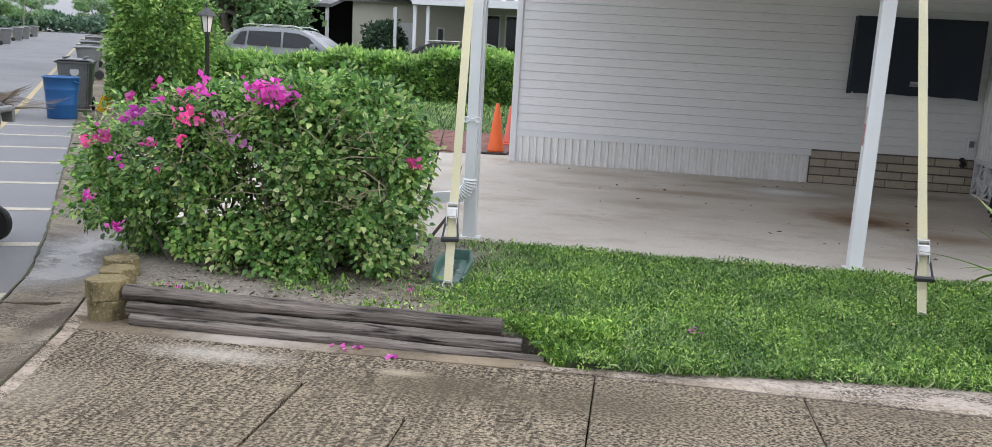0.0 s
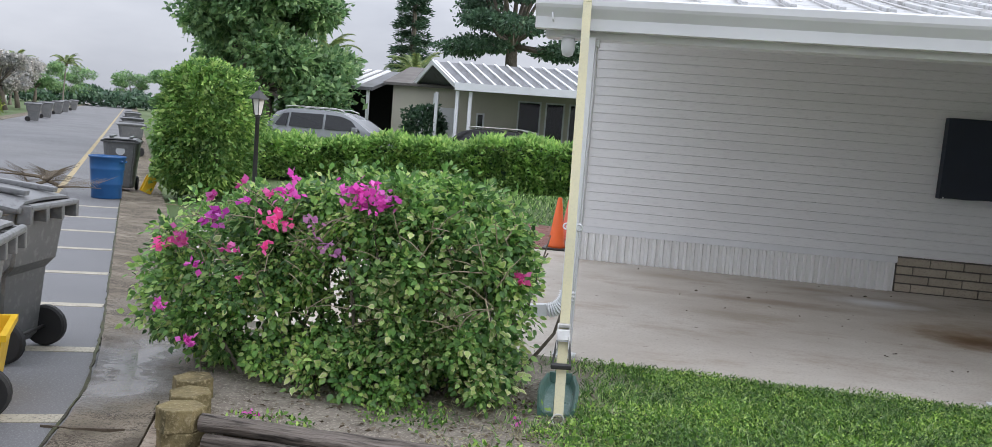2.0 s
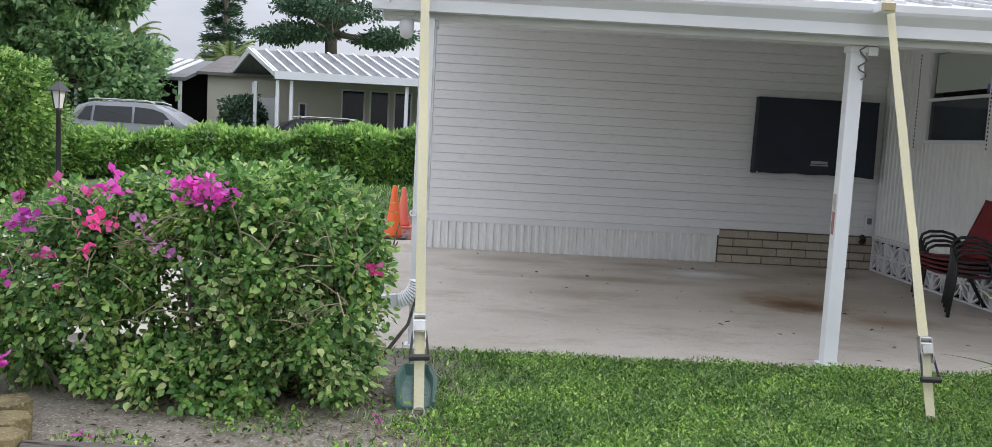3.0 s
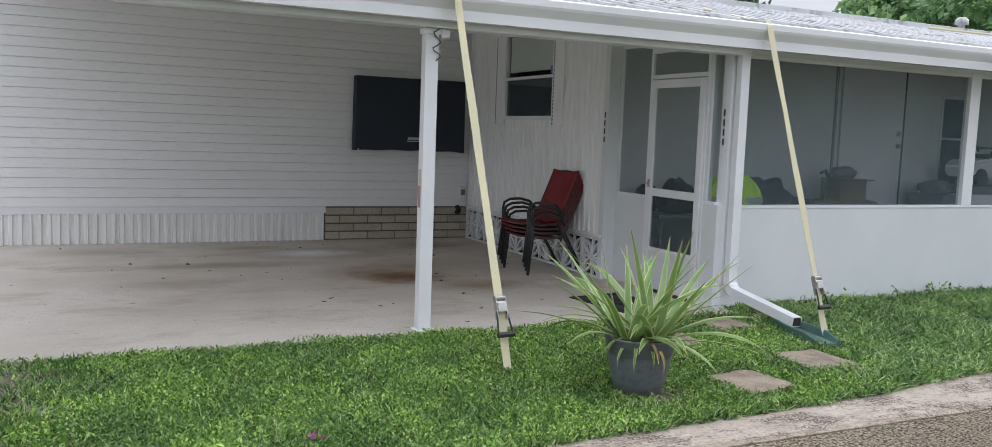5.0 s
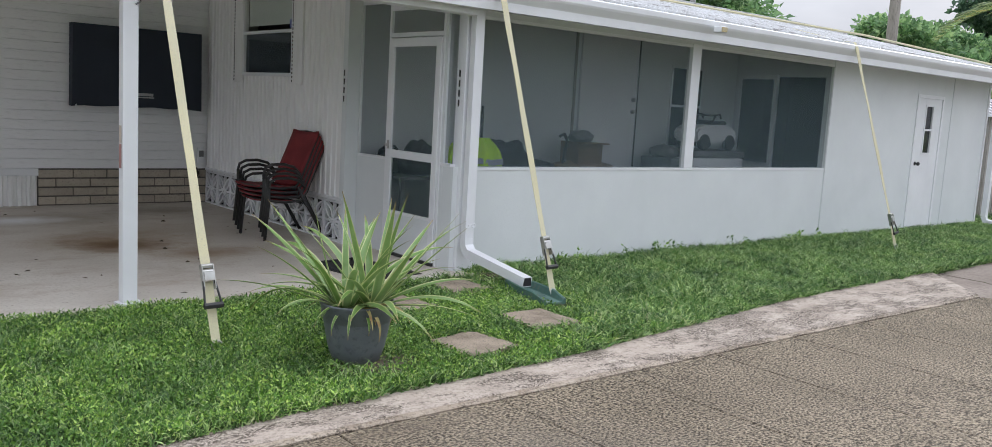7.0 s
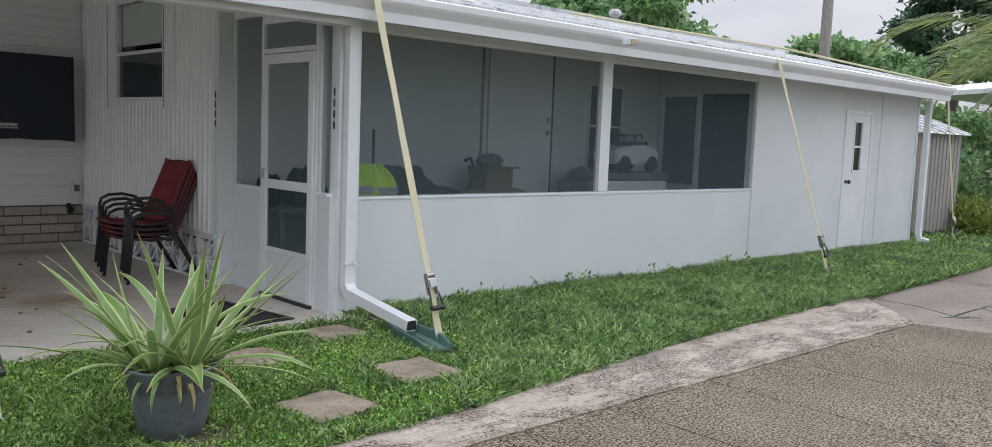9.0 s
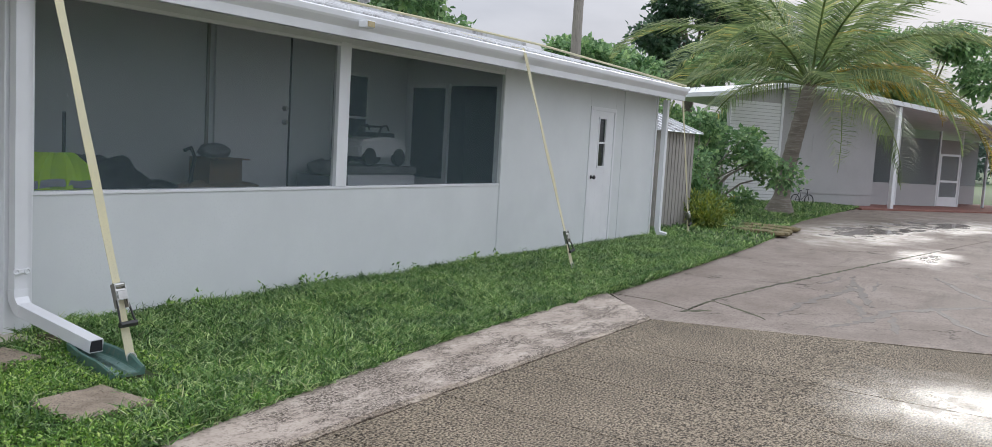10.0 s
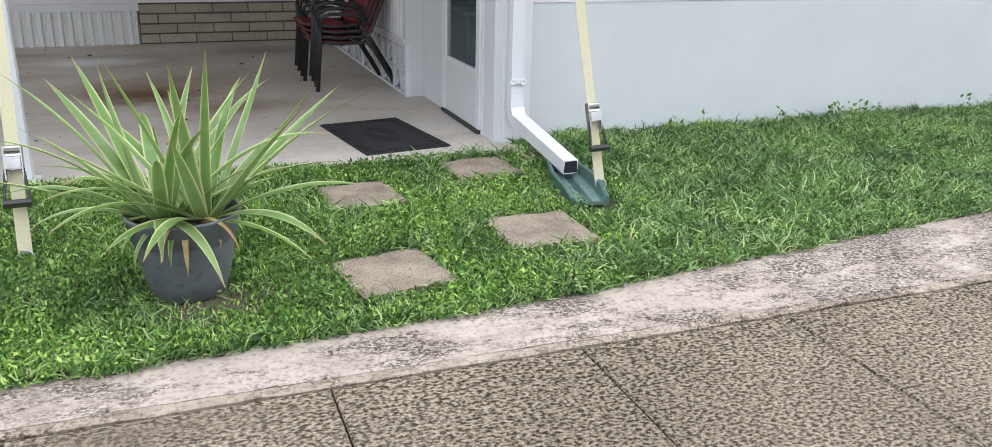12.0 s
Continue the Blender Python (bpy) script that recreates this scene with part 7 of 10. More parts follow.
def build_potted_plant():
    pot = thing("potted_plant", (2.76, 4.90, -0.05), "spiky striped pineapple plant in a grey plastic pot", "potted plant")
    bm = bmesh.new()
    lathe(bm, [(0.13, 0.0), (0.142, 0.006), (0.168, 0.09), (0.196, 0.235), (0.20, 0.247), (0.205, 0.25), (0.214, 0.33), (0.221, 0.338), (0.219, 0.348), (0.207, 0.345), (0.20, 0.30), (0.02, 0.296)], 36)
    part("pot", bm, M["pot"], pot, "dull grey plastic pot", smooth=True)
    bm = bmesh.new()
    lathe(bm, [(0.199, 0.285), (0.199, 0.302), (0.08, 0.315), (0.01, 0.32)], 24)
    part("soil", bm, M["soil"], pot)
    rng = random.Random(9)
    m, n, l, b = nodes_of("striped_sword_leaf")
    at = n.new("ShaderNodeAttribute")
    at.attribute_name = "across"
    cr = n.new("ShaderNodeValToRGB")
    e = cr.color_ramp.elements
    e[0].color, e[1].color = (0.12, 0.24, 0.04, 1), (0.66, 0.66, 0.33, 1)
    e[0].position, e[1].position = 0.25, 0.95
    x = cr.color_ramp.elements.new(0.7)
    x.color = (0.15, 0.28, 0.06, 1)
    l.new(at.outputs["Fac"], cr.inputs["Fac"])
    t = noise_node(n, l, 9, 4)
    side = n.new("ShaderNodeAttribute")
    side.attribute_name = "bloom"
    col = mix(n, l, ramp(n, l, t.outputs["Fac"], 0.50, 0.85, cb=(0.5, 0.5, 0.5, 1)), cr.outputs["Color"], (0.38, 0.44, 0.22))
    # the pale waxy bloom is strongest towards the heart and on some leaves
    col = mix(n, l, side.outputs["Fac"], col, (0.40, 0.47, 0.30))
    tip = n.new("ShaderNodeAttribute")
    tip.attribute_name = "along"
    col = mix(n, l, ramp(n, l, tip.outputs["Fac"], 0.86, 1.0), col, (0.30, 0.19, 0.09))
    l.new(col, b.inputs["Base Color"])
    b.inputs["Roughness"].default_value = 0.33
    trn = n.new("ShaderNodeBsdfTranslucent")
    l.new(col, trn.inputs["Color"])
    ms = n.new("ShaderNodeMixShader")
    ms.inputs["Fac"].default_value = 0.22
    l.new(b.outputs["BSDF"], ms.inputs[1])
    l.new(trn.outputs["BSDF"], ms.inputs[2])
    l.new(ms.outputs["Shader"], n["Material Output"].inputs["Surface"])

    dry, dn, dl, db = nodes_of("browned_sword_leaf")
    dt = noise_node(dn, dl, 14, 4)
    dl.new(mix(dn, dl, ramp(dn, dl, dt.outputs["Fac"], 0.4, 0.6), (0.34, 0.20, 0.09), (0.40, 0.36, 0.15)), db.inputs["Base Color"])
    db.inputs["Roughness"].default_value = 0.7

    def sword(az, rise, length, width, bend, lean_twist, heart=(0.0, 0.0), mat=m):
        bm = bmesh.new()
        al, ac, abl = [], [], []
        waxy = rng.uniform(0.0, 0.5)
        n_ = 14
        p = Vector((heart[0] + 0.045 * math.cos(az), heart[1] + 0.045 * math.sin(az), 0.31))
        el = rise
        rows = []
        side0 = Vector((-math.sin(az), math.cos(az), 0))
        for k in range(n_ + 1):
            f = k / n_
            d = Vector((math.cos(az) * math.cos(el), math.sin(az) * math.cos(el), math.sin(el)))
            up = d.cross(side0).normalized()
            if up.z < 0:
                up = -up
            w = width * (0.75 + 0.6 * f - 1.35 * f ** 2.2) if f < 1 else 0.001
            w = max(w, 0.0015)
            row = []
            for j, c in enumerate((-1, -0.7, 0, 0.7, 1)):
                q = p + side0 * c * w + up * (abs(c) ** 1.5) * w * 0.34
                row.append(bm.verts.new(q))
                al.append(f)
                ac.append(abs(c))
                abl.append(waxy * (1 - f) ** 0.7 * (1 - 0.5 * abs(c)))
            rows.append(row)
            p = p + d * (length / n_)
            el -= bend / n_ * (0.35 + 1.6 * f)
            side0 = (side0 + Vector((0, 0, lean_twist / n_))).normalized()
        for r0, r1 in zip(rows, rows[1:]):
            for j in range(4):
                bm.faces.new((r0[j], r0[j + 1], r1[j + 1], r1[j]))
        me = bpy.data.meshes.new("leaf")
        bm.to_mesh(me)
        bm.free()
        for nm, vals in (("along", al), ("across", ac), ("bloom", abl)):
            a = me.attributes.new(nm, "FLOAT", "POINT")
            a.data.foreach_set("value", vals)
        me.materials.append(mat)
        me.shade_smooth()
        ob = new("leaf", me)
        ob.parent = pot

    az = 0.3
    for k in range(54):
        az += 2.39996 + rng.uniform(-0.25, 0.25)
        f = k / 53
        rise = radians(76 - 62 * f ** 0.85 + rng.uniform(-12, 12))
        length = rng.uniform(0.58, 0.84) if f < 0.75 else rng.uniform(0.38, 0.72)
        sword(az, rise, length, rng.uniform(0.026, 0.036), rng.uniform(-0.15, 0.7) + 0.75 * f * f, rng.uniform(-0.45, 0.45), ((-0.075, 0.01), (0.08, -0.02))[k % 2])
    # short leaves drooping over the rim, half of them browned
    for k in range(20):
        sword(rng.uniform(0, 6.28), radians(rng.uniform(8, 25)), rng.uniform(0.2, 0.34), 0.016, rng.uniform(1.4, 2.4), 0, mat=dry if k % 2 else m)
    bm = bmesh.new()
    lathe(bm, [(0.24, 0.0), (0.2, 0.012), (0.05, 0.016)], 18)
    for v in bm.verts:
        v.co.x *= 1.25
        v.co.xy *= 1 + 0.2 * noise.noise(v.co * 8)
    solo("bare_patch", bm, M["dirt"], "bare brown soil patch around the pot", "soil patch", kind="structure", at=(2.84, 4.80, -0.068))


def build_grass():
    """Close-cropped weeds before the carport, longer grass blades along the porch."""
    rng = np.random.default_rng(21)

    def free(x, y):
        ok = np.ones(len(x), bool)
        for (px, py), rot, s in (((3.59, 4.85), 9, 0.43), ((4.41, 5.13), 1, 0.45), ((3.66, 5.82), 4, 0.41), ((4.46, 6.15), 6, 0.41)):
            c, q = math.cos(radians(rot)), math.sin(radians(rot))
            u, v = (x - px) * c + (y - py) * q, -(x - px) * q + (y - py) * c
            ok &= ~((np.abs(u) < s / 2 - 0.012) & (np.abs(v) < s / 2 - 0.012))
        ok &= ((x - 2.76) ** 2 + (y - 4.90) ** 2) > 0.13 ** 2
        bare = np.exp(-(((x - 2.86) / 0.26) ** 2 + ((y - 4.76) / 0.18) ** 2)) + np.exp(-(((x - 4.95) / 0.25) ** 2 + ((y - 6.3) / 0.2) ** 2))
        ok &= rng.random(len(x)) > 0.85 * bare
        ok &= ~((x < 0.06) & (y < 4.38))
        ok &= ~((x > 4.80) & (x < 5.0) & (y > 5.3) & (y < 6.0))
        ok &= ~((x > -1.04) & (x < -0.72) & (y > 5.08) & (y < 6.0))
        return ok

    kx = np.array([p[0] for p in KERB_IN])
    ky = np.array([p[1] for p in KERB_IN])

    def scatter(n, xa, xb):
        x = rng.uniform(xa, xb, n)
        ya = np.maximum(np.interp(x, kx, ky) - np.where(x > 9.3, 0.07, 0.03) + 0.03 * np.sin(x * 19 + 2 * np.sin(x * 5)) * np.sin(x * 43) + 0.035 * np.sin(x * 7) * np.sin(x * 3.1), 4.09)
        yb = np.where(x < 4.86, 6.475, np.where(x < 15.8, 6.80, 12.0))
        y = ya + (yb - ya) * rng.random(n)
        k = free(x, y)
        x, y = x[k], y[k]
        z = np.array([lawn_z(a, b) for a, b in zip(x, y)])
        return np.stack([x, y, z], 1)

    # small broad leaves of lawn weeds
    p = scatter(165000, -1.35, 5.2)
    patchy = 0.22 * np.sin(p[:, 1] * 4) + 0.16 * np.sin(p[:, 0] * 13 + p[:, 1] * 9) + 0.10 * np.sin(p[:, 1] * 23 - p[:, 0] * 17)
    thin = np.clip((p[:, 0] + 0.85 + patchy + 0.3 * np.clip(5.0 - p[:, 1], 0, 0.7)) / 0.6, 0.0, 1) ** 1.6
    keep = rng.random(len(p)) < thin * np.clip((5.6 - p[:, 0]) / 2.2, 0, 1)
    p = p[keep]
    lump = 0.5 + 0.5 * np.sin(p[:, 0] * 6.3 + 1) * np.sin(p[:, 1] * 7.1) + 0.3 * rng.random(len(p))
    p[:, 2] += rng.random(len(p)) * (0.035 + 0.03 * lump)
    d = rng.normal(0, 1, p.shape) + np.array([0, 0, 0.45])
    ob = new("lawn_weeds", leaves("lawn_weeds", p, d, rng.uniform(0.012, 0.032, len(p)), M["weed_leaf"], width=0.44, seed=3))
    tagged(ob, "close mat of small green lawn weeds", "lawn", kind="stuff")

    x, y = rng.uniform(-0.4, 0.3, 9000), rng.uniform(4.1, 4.55, 9000)
    ok = (y > 4.39 - 0.28 * np.clip((x + 0.24) / 0.22, 0, 1)) & (rng.random(9000) < np.clip((x + 0.45) / 0.3, 0, 1))
    p = np.stack([x, y, -0.14 + 0.10 * np.clip((y - 4.08) / 0.25, 0, 1) + 0.06 * rng.random(9000)], 1)[ok]
    ob = new("lawn_weeds", leaves("lawn_weeds", p, rng.normal(0, 1, p.shape) + np.array([-0.2, -0.5, 0.3]), rng.uniform(0.02, 0.05, len(p)), M["weed_leaf"], width=0.3, seed=31))
    tagged(ob, "green weeds creeping over the ends of the timbers", "lawn", kind="stuff")

    def blades(name, p, h, w, material, label, lean=0.6):
        n = len(p)
        d = unit(rng.normal(0, lean, (n, 3)) * np.array([1, 1, 0.1]) + np.array([0, 0, 1.0]))
        side = unit(np.cross(d, rng.normal(0, 1, (n, 3))))
        out = unit(rng.normal(0, 1, (n, 3)) * np.array([1, 1, 0]))
        h = h[:, None]
        v = np.empty((n, 5, 3))
        v[:, 0] = p - side * w
        v[:, 1] = p + side * w
        mid = p + d * h * 0.55
        v[:, 2] = mid - side * w * 0.8
        v[:, 3] = mid + side * w * 0.8
        v[:, 4] = p + d * h * 0.85 + out * h * 0.45
        t = np.array([[0, 1, 3], [0, 3, 2], [2, 3, 4]])[None]
        ob = new(name, tri_mesh(name, v.reshape(-1, 3), ((np.arange(n) * 5)[:, None, None] + t).reshape(-1, 3), material))
        return tagged(ob, label, "lawn", kind="stuff")

    p = scatter(125000, 2.6, 11.0)
    keep = rng.random(len(p)) < np.clip((p[:, 0] - 2.6) / 2.4, 0.1, 1)
    p = p[keep]
    clump = np.sin(p[:, 0] * 11 + 2 * np.sin(p[:, 1] * 7)) * np.sin(p[:, 1] * 13 + 2 * np.sin(p[:, 0] * 5))
    keep = rng.random(len(p)) < 0.72 + 0.28 * clump
    p, clump = p[keep], clump[keep]
    h = rng.uniform(0.045, 0.115, len(p)) * (1 + 0.35 * np.sin(p[:, 0] * 2.3) * np.sin(p[:, 1] * 3.7)) * (1 + 0.25 * clump)
    blades("lawn_grass", p, h, 0.0044, M["grass_blade"], "longer green grass blades along the porch wall", 0.85)
    p = scatter(58000, -1.4, 3.6)
    keep = rng.random(len(p)) < np.clip((p[:, 0] + 1.1 + 0.2 * np.sin(p[:, 1] * 9)) / 1.1, 0.04, 1)
    blades("lawn_grass", p[keep], rng.uniform(0.035, 0.10, keep.sum()), 0.0036, M["grass_blade"], "short grass blades among the weeds")
    p = scatter(38000, 11.0, 17.0)
    blades("lawn_grass", p, rng.uniform(0.05, 0.11, len(p)), 0.006, M["grass_blade"], "green grass by the utility room")
    p = scatter(30000, 15.9, 33.0)
    blades("lawn_grass", p, rng.uniform(0.05, 0.13, len(p)), 0.011, M["grass_blade"], "green grass past the house")
    # coarse tufts among the weeds
    cx, cy = rng.uniform(0.3, 2.4, 26), rng.uniform(4.3, 6.2, 26)
    x, y = np.repeat(cx, 26) + rng.normal(0, 0.035, 676), np.repeat(cy, 26) + rng.normal(0, 0.035, 676)
    p = np.stack([x, y, np.array([lawn_z(a, b) for a, b in zip(x, y)])], 1)
    blades("lawn_grass", p, rng.uniform(0.07, 0.15, len(p)), 0.0034, M["grass_blade"], "coarse grass tufts among the weeds", 0.8)
    # fringe hanging over the lawn's edge
    x = rng.uniform(0.2, 31.0, 12000)
    e = np.interp(x, kx, ky) - rng.random(12000) * 0.05 + 0.015
    p = np.stack([x, np.maximum(e, 4.1), np.where(x > 9.6, -0.128, -0.094)], 1)
    blades("lawn_grass", p, rng.uniform(0.03, 0.09, len(p)), 0.004, M["grass_blade"], "grass fringe creeping over the kerb", 0.9)
    # taller tufts against the wall
    x = rng.uniform(5.1, 15.6, 900)
    p = np.stack([x, 6.77 - rng.random(900) ** 2 * 0.1, np.full(900, -0.04)], 1)
    keep = rng.random(900) < 0.35 + 0.65 * (np.sin(p[:, 0] * 3.3) > 0.2)
    blades("lawn_grass", p[keep], rng.uniform(0.08, 0.17, keep.sum()), 0.003, M["grass_blade"], "taller grass tufts against the porch wall", 0.4)
    # broad weeds sprouting at the foot of the porch wall
    rr = np.random.default_rng(77)
    cx = np.repeat(rr.uniform(5.6, 11.6, 16), 14)
    q = np.stack([cx + rr.normal(0, 0.03, len(cx)), 6.74 - np.abs(rr.normal(0, 0.02, len(cx))), -0.03 + rr.random(len(cx)) * 0.13], 1)
    ob = new("wall_weeds", leaves("wall_weeds", q, rr.normal(0, 0.7, q.shape) + np.array([0, -0.4, 0.5]), rr.uniform(0.03, 0.06, len(q)), M["weed_leaf"], width=0.5, seed=14))
    tagged(ob, "small green weeds sprouting at the wall's foot", "weeds", kind="stuff")
    # sparse weeds and dry litter in the bed
    q = np.stack([rng.uniform(-2.4, -0.4, 2600), rng.uniform(4.38, 5.3, 2600), np.full(2600, -0.05)], 1)
    keep = (np.sin(q[:, 0] * 5.3 + 0.6) * np.sin(q[:, 1] * 6.1) > 0.25) | (q[:, 0] > -0.75)
    q = q[keep]
    ob = new("bed_weeds", leaves("bed_weeds", q + rng.random(q.shape) * np.array([0, 0, 0.05]), rng.normal(0, 1, q.shape) + np.array([0, 0, 0.7]), rng.uniform(0.02, 0.045, len(q)), M["weed_leaf"], width=0.55, seed=9))
    tagged(ob, "scattered small weeds on the sandy bed", "weeds", kind="stuff")
    # dark scraps of leaf blown over the slab
    q = np.stack([rng.uniform(-0.6, 4.4, 46), rng.uniform(6.6, 11.7, 46), np.full(46, 0.004)], 1)
    ob = new("leaf_litter", leaves("leaf_litter", q, rng.normal(0, 1, q.shape) * np.array([1, 1, 0.06]), rng.uniform(0.02, 0.06, len(q)), M["dirt"], width=0.5, seed=12))
    tagged(ob, "dark scraps of dry leaf on the carport slab", "leaf litter", kind="stuff")
    q = np.stack([rng.uniform(-2.5, -0.4, 1100), rng.uniform(4.38, 5.9, 1100), np.full(1100, -0.042)], 1)
    ob = new("leaf_litter", leaves("leaf_litter", q, rng.normal(0, 1, q.shape) * np.array([1, 1, 0.12]), rng.uniform(0.02, 0.045, len(q)), M["frond_dry"], width=0.5, seed=10))
    tagged(ob, "dry brown leaf litter under the bush", "leaf litter", kind="stuff")
    x, y = rng.uniform(-1.6, -0.2, 2600), 4.4 + 1.3 * rng.random(2600) ** 1.5
    keep = rng.random(2600) < np.clip((x + 1.7) / 1.0, 0, 1) * (0.5 + 0.5 * np.sin(x * 11) * np.sin(y * 13 + 1))
    keep &= ~((x > -1.02) & (x < -0.74) & (y > 5.22))
    p = np.stack([x, y, np.full(2600, -0.045)], 1)[keep]
    blades("dry_grass", p, rng.uniform(0.03, 0.09, len(p)), 0.0022, M["straw"], "straw-coloured dry grass on the sandy bed", 1.4)


build_edging()
build_bougainvillea()
for i, spot in enumerate(((-0.85, 4.05, -0.145), (-1.12, 4.12, -0.145), (0.70, 4.63, -0.02), (-1.0, 5.03, -0.05), (-2.35, 4.6, -0.05), (-1.05, 4.14, -0.145))):
    fallen(spot, "magenta", i)
build_potted_plant()
build_grass()


# ---- inside the screened porch ----
def build_porch_things():
    v = thing("safety_vest", (5.72, 7.62, 0.30), "lime high-visibility vest with grey reflective bands hung up", "vest")
    bm = bmesh.new()
    rows = []
    for k in range(13):
        z = 0.84 * k / 12
        hw = 0.36 - 0.04 * (k / 12) - (0.16 * max(0, (k - 9) / 3) ** 2)
        row = []
        for i in range(13):
            f = i / 12 * 2 - 1
            row.append(bm.verts.new((f * hw, 0.025 * math.sin(f * 9 + k * 0.3) - 0.05 * (1 - f * f), z)))
        rows.append(row)
    for a, b in zip(rows, rows[1:]):
        for i in range(12):
            bm.faces.new((a[i], a[i + 1], b[i + 1], b[i]))
    ext = bmesh.ops.extrude_face_region(bm, geom=bm.faces[:])
    for q in ext["geom"]:
        if isinstance(q, bmesh.types.BMVert):
            q.co.y += 0.08
    bmesh.ops.recalc_face_normals(bm, faces=bm.faces)
    part("vest_body", bm, M["lime"], v)
    for z in (0.40, 0.60):
        bm = bmesh.new()
        tube(bm, [(-0.325 + 0.065 * k, -0.062 + 0.02 * abs(k - 5) / 5, z - 0.01 * math.sin(k)) for k in range(11)], 0.02, flat=(0.006, 0.03))
        part("reflective_band", bm, M["silver_tape"], v, "grey reflective band")
    stand = thing("clothes_stand", (5.72, 7.70, 0.012), "thin dark clothes stand behind the vest", "clothes stand")
    bm = bmesh.new()
    tube(bm, [(0.12, 0.0, 0.0), (0.12, 0.0, 1.45)], 0.014)
    part("pole", bm, M["black_metal"], stand)
    part("foot", boxes((-0.2, 0.35, -0.15, 0.15, 0, 0.03), bevel=0.01), M["black_metal"], stand)

    def heap(at, size, mat, label, cat, seed):
        bm = bmesh.new()
        bmesh.ops.create_icosphere(bm, subdivisions=4, radius=1)
        for q in bm.verts:
            n_ = 1 + 0.22 * noise.noise(q.co * 1.7 + Vector((seed, 0, 0))) + 0.08 * noise.noise(q.co * 5 + Vector((0, seed, 0)))
            q.co = Vector((q.co.x * size[0], q.co.y * size[1], max(q.co.z, -0.6) * size[2] + 0.6 * size[2])) * n_
            q.co.z = max(q.co.z, 0)
        return solo(cat.replace(" ", "_"), bm, mat, label, cat, at=at, smooth=True)

    def table(x0, x1, y0, y1, h, label):
        t = thing("work_table", ((x0 + x1) / 2, (y0 + y1) / 2, 0.012), label, "table")
        w, d = (x1 - x0) / 2, (y1 - y0) / 2
        part("tabletop", boxes((-w, w, -d, d, h - 0.03, h), bevel=0.004), M["bin_grey"], t)
        for sx in (-1, 1):
            for sy in (-1, 1):
                part("leg", boxes((sx * (w - 0.05) - 0.02, sx * (w - 0.05) + 0.02, sy * (d - 0.05) - 0.02, sy * (d - 0.05) + 0.02, 0, h - 0.03)), M["bin_grey"], t)

    table(4.90, 8.35, 7.75, 8.35, 0.72, "long grey folding table along the porch wall")
    heap((6.36, 8.02, 0.73), (0.42, 0.22, 0.24), M["dark_cloth"], "dark heaped bag on the porch table", "bag", 2)
    heap((6.9, 8.05, 0.73), (0.26, 0.2, 0.10), M["dark_cloth"], "low dark bundle on the porch table", "bag", 5)
    heap((5.30, 8.03, 0.73), (0.2, 0.2, 0.21), M["dark_cloth"], "dark rounded bag near the screen door", "bag", 8)
    heap((5.07, 8.24, 0.73), (0.13, 0.1, 0.18), M["dark_cloth"], "dark slumped bag in the corner of the porch table", "bag", 41)
    heap((7.62, 8.02, 0.73), (0.55, 0.22, 0.10), M["cardboard"], "flattened brown packing heap on the table", "packing", 11)
    b = thing("cardboard_box", (7.62, 8.02, 0.86), "open brown cardboard box full of clutter", "box")
    part("box_body", boxes((-0.2, 0.2, -0.15, 0.15, 0, 0.25), bevel=0.004), M["cardboard"], b)
    part("box_flap", boxes((-0.2, 0.2, -0.26, -0.15, 0.235, 0.25)), M["cardboard"], b)
    heap((7.60, 8.02, 1.105), (0.17, 0.12, 0.09), M["bin_grey"], "crumpled grey plastic on top of the box", "plastic bag", 14)
    s = thing("folded_stroller", (7.22, 7.95, 0.73), "dark folded stroller frame with a bent handle", "stroller")
    bm = bmesh.new()
    tube(bm, [(0.0, 0, 0.0), (0.05, 0, 0.2), (0.09, 0, 0.38), (0.04, 0, 0.47), (-0.03, 0, 0.44)], 0.018, seg=8)
    part("handle", bm, M["black_metal"], s)
    bm = bmesh.new()
    tube(bm, [(0.05, 0, 0.2), (0.16, 0.03, 0.0)], 0.012, seg=8)
    part("leg", bm, M["black_metal"], s)
    part("seat_cloth", boxes((-0.02, 0.14, -0.05, 0.05, 0.0, 0.08), bevel=0.02), M["dark_cloth"], s)
    w = thing("chest_freezer", (9.85, 8.05, 0.012), "white chest freezer under a toy car", "freezer")
    part("cabinet", boxes((-0.62, 0.62, -0.3, 0.3, 0, 0.94), bevel=0.02), M["trim"], w)
    part("lid", boxes((-0.63, 0.63, -0.31, 0.31, 0.945, 1.04), bevel=0.02), M["bin_grey"], w)
    part("vent", boxes((-0.32, -0.24, -0.306, -0.301, 0.62, 0.78)), M["black_metal"], w)
    car = thing("toy_car", (9.98, 8.05, 1.053), "white ride-on toy car with dark wheels", "toy car")
    bm = bmesh.new()
    prof = [(-0.42, 0.10), (-0.44, 0.24), (-0.38, 0.30), (-0.12, 0.33), (-0.02, 0.34), (0.22, 0.34), (0.40, 0.29), (0.44, 0.2), (0.42, 0.10)]
    vs = [[bm.verts.new((x, sy * 0.2, z)) for x, z in prof] for sy in (-1, 1)]
    bm.faces.new(vs[0])
    bm.faces.new(vs[1][::-1])
    for k in range(len(prof)):
        bm.faces.new((vs[0][k], vs[1][k], vs[1][(k + 1) % len(prof)], vs[0][(k + 1) % len(prof)]))
    bmesh.ops.recalc_face_normals(bm, faces=bm.faces)
    bmesh.ops.bevel(bm, geom=bm.edges[:], offset=0.03, segments=2, affect="EDGES")
    part("body", bm, M["trim"], car)
    bm = bmesh.new()
